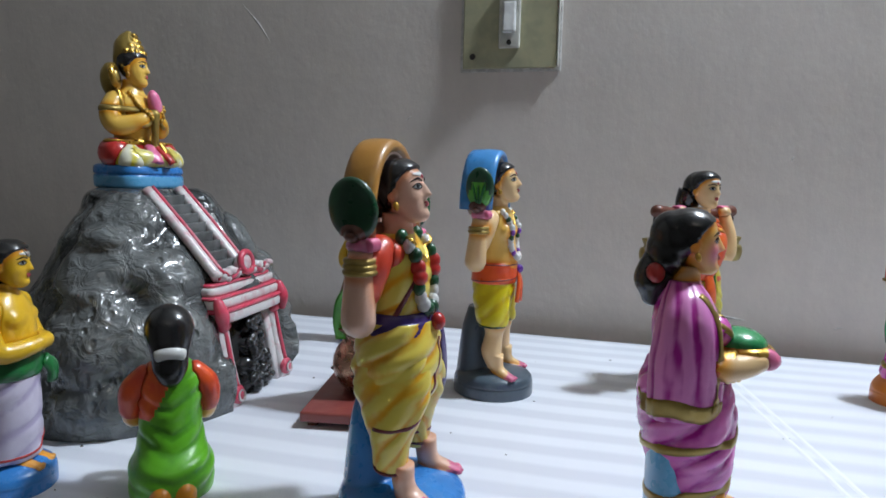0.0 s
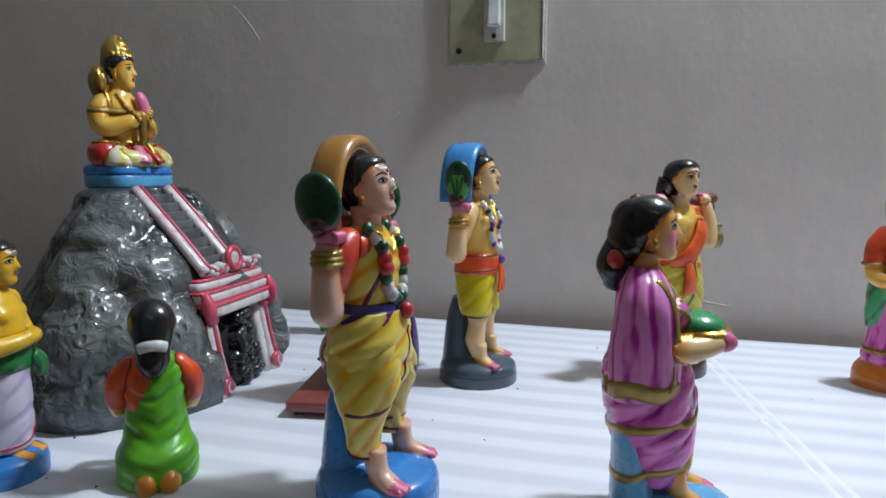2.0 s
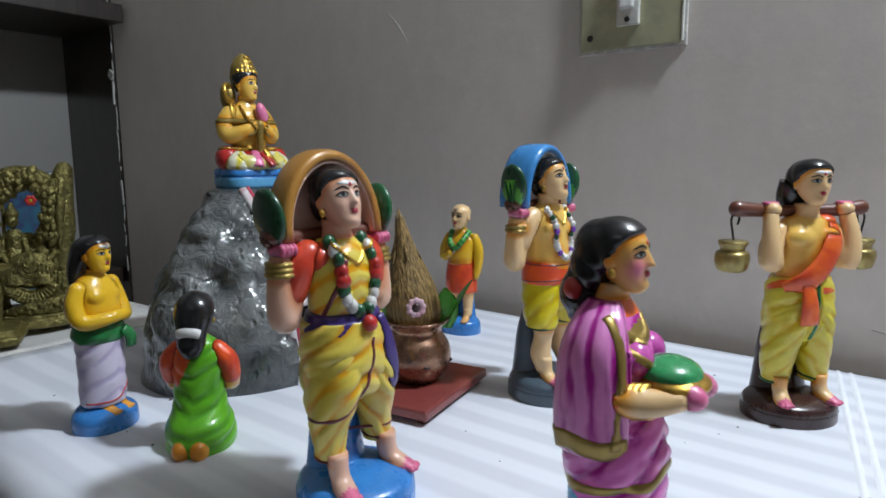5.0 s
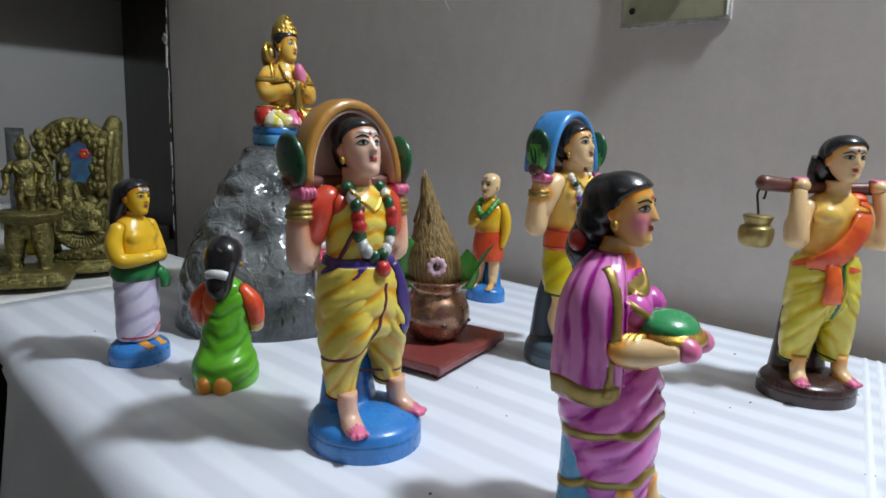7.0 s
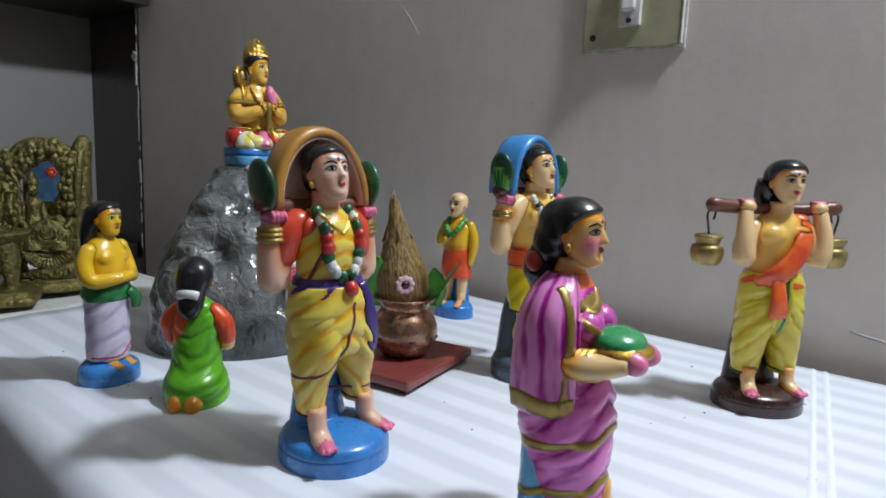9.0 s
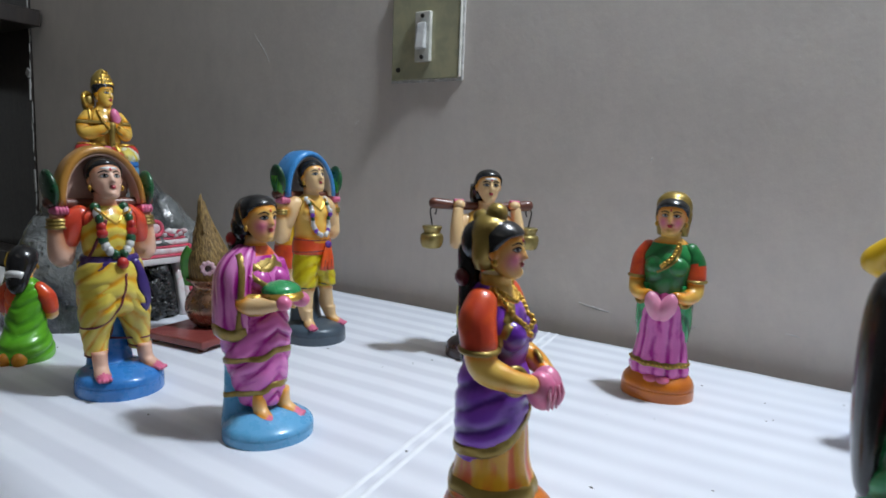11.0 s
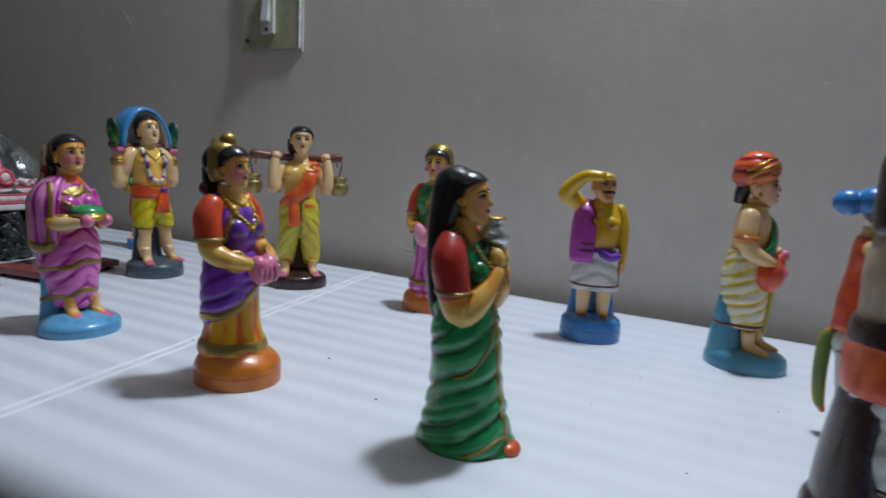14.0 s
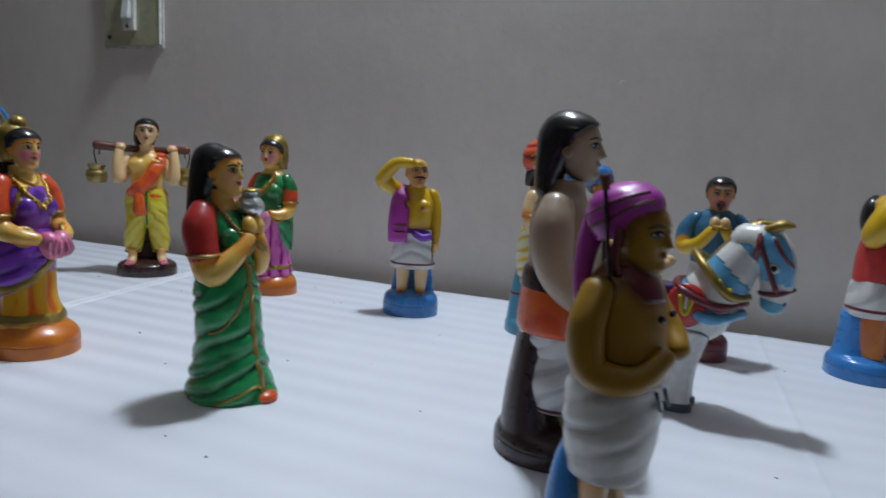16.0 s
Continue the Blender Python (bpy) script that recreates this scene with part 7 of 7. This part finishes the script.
        c.ball("gate_red", (8.65, y, 0.85), (0.4, 0.72, 0.72), 16)
        c.ball("gate_red", (7.65, y, 5.6), (0.35, 0.7, 0.45), 14)
        bangle(c, "gate_white", (9.0, y, 0.85), 0.36, 0.09, (0, 80, 0))
        return c.done("pillar", "white pillar with red mouldings", "", set_back, parent=temple)

    pillar(-2.4, 0.8)
    pillar(4.6, 0.72)
    for z0, z1, x, o, m in ((5.9, 6.6, 6.7, 0.0, "gate_white"), (6.6, 6.9, 6.75, 0.2, "gate_red"), (6.9, 7.5, 6.45, 0.1, "gate_white"), (7.5, 7.75, 6.3, 0.15, "gate_red"), (7.75, 8.3, 6.0, 0.0, "gate_white"), (8.3, 8.55, 5.8, -0.2, "gate_red")):
        c = Clay()
        c.loft(m, [(z0, x - 0.6, 0.75, 1.0, 4.2 + o), (z0 + 0.1, x - 0.6, 0.75, 1.1, 4.3 + o), (z1 - 0.1, x - 0.6, 0.75, 1.1, 4.3 + o), (z1, x - 0.6, 0.75, 1.0, 4.2 + o)], 30, 2, (), None, 5.0)
        c.done("lintel_band", "", "", parent=temple)
    for y in (-3.4, 4.9):
        c = Clay()
        c.tube("gate_red", [(6.7, y, 7.4), (7.0, y, 6.5), (7.0, y + 0.1, 5.6)], [0.35, 0.5, 0.3], 12, 5)
        c.done("lintel_scroll", "red scroll", "", parent=temple)
    c = Clay()
    bangle(c, "gate_red", (6.6, 1.0, 9.6), 0.75, 0.24, (0, 80, 0))
    c.ball("gate_white", (6.3, 1.0, 9.4), (0.5, 1.0, 0.9), 16)
    for q in (-1, 1):
        for k in range(5):
            c.ball("gate_white", (6.4, 1.0 + q * (1.1 + 0.6 * k), 8.95 + 0.25 * math.sin(2.1 * k)), (0.42, 0.42, 0.42 - 0.04 * k), 10)
        c.tube("gate_red", [(6.6, 1.0 + q * 0.9, 9.2), (6.6, 1.0 + q * 2.0, 8.75), (6.5, 1.0 + q * 2.8, 9.15), (6.5, 1.0 + q * 3.4, 8.8)], [0.16, 0.18, 0.17, 0.1], 10, 5)
        c.ball("gate_white", (6.2, 1.0 + q * 2.3, 8.9), (0.5, 1.4, 0.5), 14)
    c.done("crest", "pink ring crest", "", pose(-0.004, 0, 0), parent=temple)
    c = Clay()
    c.loft("rock_black", [(0.0, 7.4, 1.2, 0.9, 2.7), (2.5, 7.0, 1.2, 0.8, 2.6), (5.0, 6.5, 1.2, 0.8, 2.3), (6.2, 6.2, 1.2, 0.7, 1.7)], 26, 5)
    for y, z, r in ((1.0, 1.0, 1.5), (0.4, 2.1, 1.1), (1.8, 2.2, 1.1), (1.1, 3.4, 1.15), (0.3, 3.7, 0.6), (1.9, 3.6, 0.6), (1.1, 4.7, 0.8), (1.1, 5.6, 0.5)):
        c.ball("rock_black", (8.0 - 0.13 * z, y, z), (0.75, r, r * 0.75), 16)
    rng = random.Random(11)
    for i in range(46):
        z = rng.uniform(0.4, 5.4)
        r = rng.uniform(0.18, 0.42)
        c.ball("rock_black", (8.75 - 0.16 * z, 1.15 + rng.uniform(-1.6, 1.6) * (1 - 0.1 * z), z), (r * 0.8, r * 1.3, r), 10, (rng.uniform(-40, 40), 0, 0))
    c.done("idol", "black glazed carving in the doorway", "", set_back, parent=temple)
    c = Clay()
    c.loft("gate_white", [(0, 8.1, 3.75, 0.5, 0.45), (5.8, 6.9, 3.75, 0.5, 0.45)], 14, 3, (), None, 4.0)
    c.done("door_jamb", "", "", set_back, parent=temple)
    return temple


rock_temple()


# ---- copper pot with coconut on a low red stool ----
def low_stool():
    stool = tagged(new("low_stool"), "low square stool of red-brown wood on short feet", "stool")
    stool.matrix_basis = pose(-0.003, -0.271, 0, 0, 0, 8)
    top = box_bm((-0.036, -0.048, 0.005), (0.036, 0.048, 0.012), 0.0015)
    part("top", top, "wood_red", stool)
    for x in (-0.029, 0.029):
        for y in (-0.04, 0.04):
            part("foot", box_bm((x - 0.003, y - 0.003, 0.0), (x + 0.003, y + 0.003, 0.005), 0.0006), "brown", stool)
    return stool


low_stool()


def copper_pot():
    pot = tagged(new("copper_pot"), "round copper pot with a flared rim on the stool", "pot")
    pot.matrix_basis = pose(-0.005, -0.268, 0.012)
    c = Clay()
    prof = [(0.0, 1.5), (0.1, 1.62), (0.5, 2.05), (1.3, 2.5), (2.1, 2.58), (2.9, 2.35), (3.5, 1.95), (3.85, 1.88), (4.15, 2.05), (4.45, 2.4), (4.6, 2.48), (4.65, 2.35), (4.4, 2.1), (4.1, 1.85), (3.6, 1.75)]
    c.loft("copper", [(z, 0, 0, r, r) for z, r in prof], 44, 4)
    c.done("pot", "", "", parent=pot)
    c = Clay()
    for i in range(6):
        c.ball("umber", (2.42 * math.cos(i * 1.05 - 0.6), 2.42 * math.sin(i * 1.05 - 0.6), 1.6), (0.32, 0.32, 0.14), 10)
    c.done("inlay", "dark oval inlays", "", parent=pot)
    return pot


copper_pot()


def coconut():
    nut = tagged(new("coconut"), "husked coconut with a fibre tuft and a pink paper flower", "coconut")
    nut.matrix_basis = pose(-0.005, -0.268, 0.0505, 4.5, -6.5, 0)
    c = Clay()
    c.loft("husk", [(0, 0, 0, 1.5, 1.5), (0.4, 0, 0, 1.8, 1.8), (1.4, 0, 0, 2.02, 2.02), (2.8, 0, 0, 1.85, 1.85), (4.3, 0.05, 0, 1.35, 1.35), (5.6, 0.08, 0, 0.9, 0.9), (6.6, 0.05, 0, 0.62, 0.62), (7.6, 0, 0, 0.42, 0.42), (8.2, 0, 0, 0.3, 0.3)], 48, 6, ((0.02, 17, 0, 0), (0.015, 29, 0.6, 0)))
    c.done("husk", "", "", parent=nut)
    rng = random.Random(3)
    c = Clay()
    for i in range(46):
        a, r = rng.uniform(0, 6.28), rng.uniform(0.12, 0.4)
        h = rng.uniform(7.2, 8.9)
        k = 0.42 + 0.6 * r
        c.tube("husk", [(k * 1.9 * math.cos(a), k * 1.9 * math.sin(a), 4.2 + rng.uniform(-1.5, 1)), (1.2 * r * math.cos(a) * 1.2, 1.2 * r * math.sin(a) * 1.2, 6.6), (r * 0.6 * math.cos(a + 0.3), r * 0.6 * math.sin(a + 0.3), h)], [0.08, 0.08, 0.04], 5, 4)
    c.done("fibre_tuft", "frayed fibres", "", parent=nut)
    c = Clay()
    c.m = pose(0, 0, 0, 0, 0, 47)
    for i in range(9):
        a = i * 2 * math.pi / 9
        c.ball("flower_pink", (0.5 * math.cos(a), -2.02, 1.95 + 0.5 * math.sin(a)), (0.24, 0.12, 0.24), 10)
    c.ball("umber", (0, -2.06, 1.95), (0.28, 0.14, 0.28), 10)
    c.done("paper_flower", "pale pink flower with a dark centre", "", parent=nut)
    return nut


paint("flower_pink", (0.72, 0.50, 0.55), 0.5, (0.68, 0.38, 0.46), 200)
coconut()


def leaf(x, y, turn, lean, tall):
    c = Clay()
    w = 0.85
    c.tube("leaf_green", [(0, 0, 0), (0.1, lean * 0.25, tall * 0.35), (0.05, lean * 0.65, tall * 0.72), (0, lean, tall)], [w * 0.55, w, w * 0.85, 0.08], 10, 7, 0.06, up=(0, 1, 0))
    c.done("green_leaf", "bright green paper leaf tucked into the pot's rim", "leaf", pose(x, y, 0.05, 0, 0, turn), "leaves in the pot")


leaf(-0.020, -0.283, 40, -0.9, 4.0)
leaf(0.012, -0.254, 50, 0.2, 3.0)
leaf(0.010, -0.251, 130, -2.0, 3.6)


# ---- cast brass sculptures on the side table ----
def swing_sculpture():
    c = Clay()
    c.m = Matrix.Diagonal((0.78, 0.9, 0.96, 1))
    c.loft("brass", [(0, 0, 0, 6.6, 4.0), (0.3, 0, 0, 6.8, 4.2), (0.8, 0, 0, 6.7, 4.1), (1.0, 0, 0, 6.3, 3.8), (1.5, 0, 0, 6.2, 3.7), (1.9, 0, 0, 5.4, 3.0)], 44, 4)
    rng = random.Random(5)
    # a smooth tree trunk on one side, a column of scrolls on the other
    c.tube("brass", [(4.0, 0.5, 1.5), (3.9, 0.5, 4.5), (4.1, 0.4, 8.0), (4.6, 0.3, 11.5), (4.4, 0.3, 14.2), (4.9, 0.3, 17.2), (5.2, 0.3, 18.2)], [1.6, 1.25, 1.3, 1.5, 1.7, 1.45, 1.2], 22, 6)
    c.tube("brass", [(5.0, -0.9, 17.0), (4.6, -1.4, 13.5), (4.2, -1.2, 9.5)], [0.5, 0.6, 0.3], 12, 5)
    c.tube("brass", [(4.2, 0.2, 13.6), (3.2, -0.2, 15.6), (2.0, -0.2, 16.8)], [1.0, 0.85, 0.7], 14, 5)
    c.tube("brass", [(-4.2, 0.5, 1.5), (-4.7, 0.5, 5.0), (-4.1, 0.4, 8.6), (-4.7, 0.4, 12.0), (-4.4, 0.4, 15.0), (-4.0, 0.3, 16.4)], [1.1, 0.9, 0.85, 0.9, 1.1, 1.0], 18, 6)
    c.tube("brass", [(-4.6, 0.3, 15.0), (-3.4, 0.3, 17.0), (-1.2, 0.3, 17.9), (1.2, 0.3, 17.7), (3.4, 0.3, 16.6), (4.4, 0.3, 15.2)], [1.25, 1.0, 0.9, 0.85, 1.0, 1.2], 16, 6)

    def blossom(x, y, z, r):
        """A curled clump: overlapping leaves round a bud."""
        for k in range(4):
            a = 1.57 * k + rng.uniform(-0.4, 0.4)
            c.ball("brass", (x + 0.5 * r * math.cos(a), y - 0.1 * r, z + 0.5 * r * math.sin(a)), (0.62 * r, 0.4 * r, 0.42 * r), 12, (rng.uniform(-20, 20), -math.degrees(a) + 50, 0))
        c.ball("brass", (x, y - 0.4 * r, z), 0.36 * r, 10)

    for i in range(17):
        z = 2.6 + 0.85 * i
        blossom(-4.5 + 0.5 * math.sin(i * 1.9), -0.5, z, rng.uniform(1.0, 1.5))
    for i in range(20):
        a = 0.2 + (math.pi - 0.4) * i / 19
        blossom(4.0 * math.cos(a) + rng.uniform(-0.3, 0.3), -0.4 + 0.4 * math.sin(i * 2.4), 13.9 + 3.2 * math.sin(a) + rng.uniform(-0.6, 0.4), rng.uniform(1.1, 1.7))
    for i in range(6):
        blossom(3.3 + 0.4 * math.sin(i * 2.2), -1.1, 10.6 + 0.95 * i, 1.3)
    # seat with its back, and the pair on it
    c.loft("brass", [(4.4, 0, 0.3, 3.5, 1.7), (5.2, 0, 0.3, 3.8, 2.0), (5.8, 0, 0.3, 3.5, 1.8)], 30, 4)
    c.loft("brass", [(5.2, -0.4, 0.9, 3.0, 0.9), (8.0, -0.4, 0.9, 2.8, 0.8), (10.0, -0.8, 0.9, 2.0, 0.6), (10.8, -1.0, 0.9, 1.2, 0.4)], 26, 5, ((0.03, 7, 0, 0),))
    for x, h in ((-1.7, 1.04), (1.9, 0.86)):
        c.loft("brass", [(5.0, x, -0.9, 1.9, 1.8), (6.6, x, -0.8, 1.7, 1.4), (8.6 * h + 0.3, x, -0.4, 1.15, 0.95), (10.2 * h, x, -0.4, 1.25, 0.9), (11.0 * h, x, -0.4, 0.6, 0.5)], 40, 8, ((0.05, 4, 4, 0),))
        c.ball("brass", (x, -0.6, 12.0 * h), (0.8, 0.85, 1.0), 18)
        c.ball("brass", (x, -1.4, 11.9 * h), (0.16, 0.2, 0.25), 10)
        c.loft("brass", [(12.4 * h, x, -0.5, 0.85, 0.85), (12.8 * h, x, -0.5, 0.9, 0.9), (13.2 * h, x, -0.5, 0.6, 0.6), (14.0 * h, x, -0.5, 0.2, 0.2)], 18, 4)
        for q in (-1, 1):
            c.tube("brass", [(x + q * 1.1, -0.5, 10.0 * h), (x + q * 1.6, -0.9, 8.6), (x + q * 0.8, -1.7, 7.8)], [0.45, 0.45, 0.34], 14, 4)
            bangle(c, "brass", (x + q * 1.4, -0.75, 9.0), 0.5, 0.12, (20, 0, 0))
    # skirt folds sweep in rings down over the seat's edge, with a pleated hem
    for k in range(7):
        r = 0.7 + 0.48 * k
        c.tube("brass", [(0.4 + r * math.cos(radians(w)), -2.2 + 0.06 * k, 7.6 - 0.3 * k + 0.85 * r * math.sin(radians(w))) for w in range(170, 375, 20)], 0.24, 10, 4)
    c.ball("brass", (0.3, -1.5, 6.6), (3.2, 0.9, 2.2), 22)
    for k in range(15):
        a = math.radians(200 + 10 * k)
        c.tube("brass", [(0.3 + 2.2 * math.cos(a), -2.1, 5.6 + 1.8 * math.sin(a)), (0.3 + 3.3 * math.cos(a), -2.3, 5.6 + 2.7 * math.sin(a))], [0.26, 0.42], 10, 5)
    for q in (-1, 1):
        c.tube("brass", [(q * 2.7, -0.2, 15.6), (q * 2.9, -0.4, 10.0), (q * 2.9, -0.4, 5.4)], 0.24, 10, 4)
    c.tube("brass", [(2.6, -0.5, 11.0), (3.1, -0.4, 8.0), (3.0, -0.2, 2.0)], [0.5, 0.6, 0.7], 12, 5)
    # fallen garland on the base
    c.tube("brass", [(4.6, -1.8, 2.6), (2.4, -2.6, 2.3), (-0.5, -3.0, 2.1), (-3.6, -2.8, 1.8)], [1.15, 1.0, 0.7, 0.3], 18, 6)
    for i in range(20):
        t = i / 19
        c.ball("brass", (4.4 - 7.0 * t, -2.9 - 0.6 * math.sin(3 * t) + 0.3 * math.sin(i * 2.6), 2.6 - 0.7 * t + 0.35 * math.cos(i * 2.6)), 0.42 - 0.15 * t, 10)
    return c.done("swing_sculpture", "dull brass sculpture of a swing under a floral arch", "sculpture", pose(-0.438, -0.354, 0.004, 0, 0, 55), "brass sculptures", scale=0.0089)


swing_sculpture()


def archer_sculpture(x, y, turn, scale, upper):
    c = Clay()
    c.loft("brass", [(0, 0, 0, 3.6, 3.1), (0.2, 0, 0, 3.7, 3.2), (0.7, 0, 0, 3.7, 3.2), (0.9, 0, 0, 3.3, 2.8), (1.3, 0, 0, 3.2, 2.7), (1.5, 0, 0, 2.6, 2.2)], 32, 3, (), None, 6.0)
    for q in (-1, 1):
        for back in (-0.7, 0.7):
            c.loft("brass", [(1.2, q * 1.3, back, 0.7, 0.6), (2.0, q * 1.3, back, 0.5, 0.5), (4.2, q * 1.2, back, 0.85, 0.75), (6.3, q * 0.9, back, 1.0, 0.95)], 20, 6, ((0.05, 3, 4, 0),))
    c.loft("brass", [(4.6, 0, 0, 1.4, 1.1), (5.8, 0, 0, 1.9, 1.5), (6.6, 0, 0, 2.6, 2.2), (7.1, 0, 0, 3.1, 2.7), (7.3, 0, 0, 3.2, 2.8), (7.5, 0, 0, 2.8, 2.4)], 36, 5, ((0.015, 9, 0, 0),))
    c.m = Matrix.Translation((0, 0, 7.4)) @ Matrix.Scale(upper, 4) @ Matrix.Translation((0, 0, -7.4))
    for q in (-1, 1):
        c.loft("brass", [(7.2, q * 0.65, -0.2, 0.6, 0.75), (7.7, q * 0.6, 0, 0.5, 0.55), (9.2, q * 0.58, 0, 0.62, 0.65), (10.6, q * 0.45, 0, 0.8, 0.8)], 20, 5, ((0.04, 3, 5, 0),))
    c.loft("brass", [(9.4, 0, 0, 1.3, 0.95), (10.6, 0, 0, 1.25, 0.95), (11.8, 0, 0, 1.1, 0.8), (13.2, 0, 0, 1.45, 0.9), (13.8, 0, 0, 0.9, 0.65), (14.3, 0, 0, 0.5, 0.5)], 32, 6, ((0.03, 4, 5, 0),))
    c.tube("brass", [(-1.0, -0.85, 13.2), (0, -1.05, 12.2), (1.0, -0.85, 13.2)], 0.2, 8, 5)
    c.tube("brass", [(-0.3, -1.0, 10.6), (-0.4, -1.2, 9.2), (-0.3, -1.0, 7.8)], [0.3, 0.38, 0.3], 10, 5, 0.6)
    c.ball("brass", (0, -0.15, 14.9), (0.85, 0.88, 1.0), 18)
    c.ball("brass", (0, -1.0, 14.85), (0.15, 0.18, 0.25), 10)
    c.loft("brass", [(15.2, 0, 0, 0.9, 0.9), (15.6, 0, 0, 0.95, 0.95), (16.2, 0, 0, 0.65, 0.65), (17.2, 0, 0, 0.2, 0.2)], 20, 4)
    for q in (-1, 1):
        c.tube("brass", [(q * 1.2, 0, 13.4), (q * 1.95, -0.1, 12.2), (q * 1.9, -0.5, 10.9), (q * 2.1, -1.0, 10.2)], [0.5, 0.5, 0.42, 0.34], 14, 4)
        bangle(c, "brass", (q * 1.9, -0.1, 12.5), 0.55, 0.14)
        c.ball("brass", (q * 2.15, -1.1, 10.0), (0.42, 0.42, 0.45), 12)
    c.tube("brass", [(2.0, -0.7, 7.4), (3.1, -0.9, 9.5), (2.6, -0.9, 11.0), (3.2, -0.8, 12.8), (2.2, -0.4, 15.2)], 0.2, 10, 6)
    return c.done("standing_sculpture", "dull brass sculpture of a standing bow bearer on a square pedestal", "sculpture", pose(x, y, 0.004, 0, 0, turn), "brass sculptures", scale=scale)


archer_sculpture(-0.402, -0.415, 62, 0.0094, 0.8)
archer_sculpture(-0.50, -0.445, 62, 0.0112, 0.95)


# ---- things behind the sculptures ----
def printed_box():
    box = tagged(new("printed_box"), "blue printed cardboard box with a red flower", "box")
    box.matrix_basis = pose(-0.628, -0.276, 0.0, 0, 0, 62)
    part("carton", box_bm((-0.028, -0.02, 0.0), (0.028, 0.02, 0.153), 0.002), "print_blue", box)
    c = Clay()
    for i in range(6):
        a = i * math.pi / 3
        c.ball("red", (0.1 + 0.42 * math.cos(a), -2.05, 11.8 + 0.42 * math.sin(a)), (0.28, 0.08, 0.28), 10)
    c.ball("lemon", (0.1, -2.12, 11.8), (0.2, 0.08, 0.2), 10)
    c.done("printed_flower", "red flower print", "", parent=box)
    part("band", box_bm((-0.0282, -0.0215, 0.144), (0.0282, -0.0195, 0.152), 0.0003), "switch_white", box)
    return box


printed_box()


def tin(x, y, r, h, mat, label):
    c = Clay()
    c.loft(mat, [(0, 0, 0, r, r), (0.1, 0, 0, r * 1.03, r * 1.03), (h - 0.1, 0, 0, r * 1.03, r * 1.03), (h, 0, 0, r, r), (h + 0.2, 0, 0, r * 0.9, r * 0.9)], 24, 2)
    c.done("tin", label, "tin", pose(x, y, 0.0))


tin(-0.583, -0.358, 0.9, 10.5, "lemon", "yellow tin standing behind the brass sculptures")
tin(-0.562, -0.352, 0.9, 7.2, "indigo", "dark blue tin behind the brass sculptures")
tin(-0.665, -0.248, 1.3, 9.6, "red", "red tin behind the brass sculptures")
tin(-0.82, -0.303, 1.2, 13.8, "step_grey", "dark grey tin on the side table")
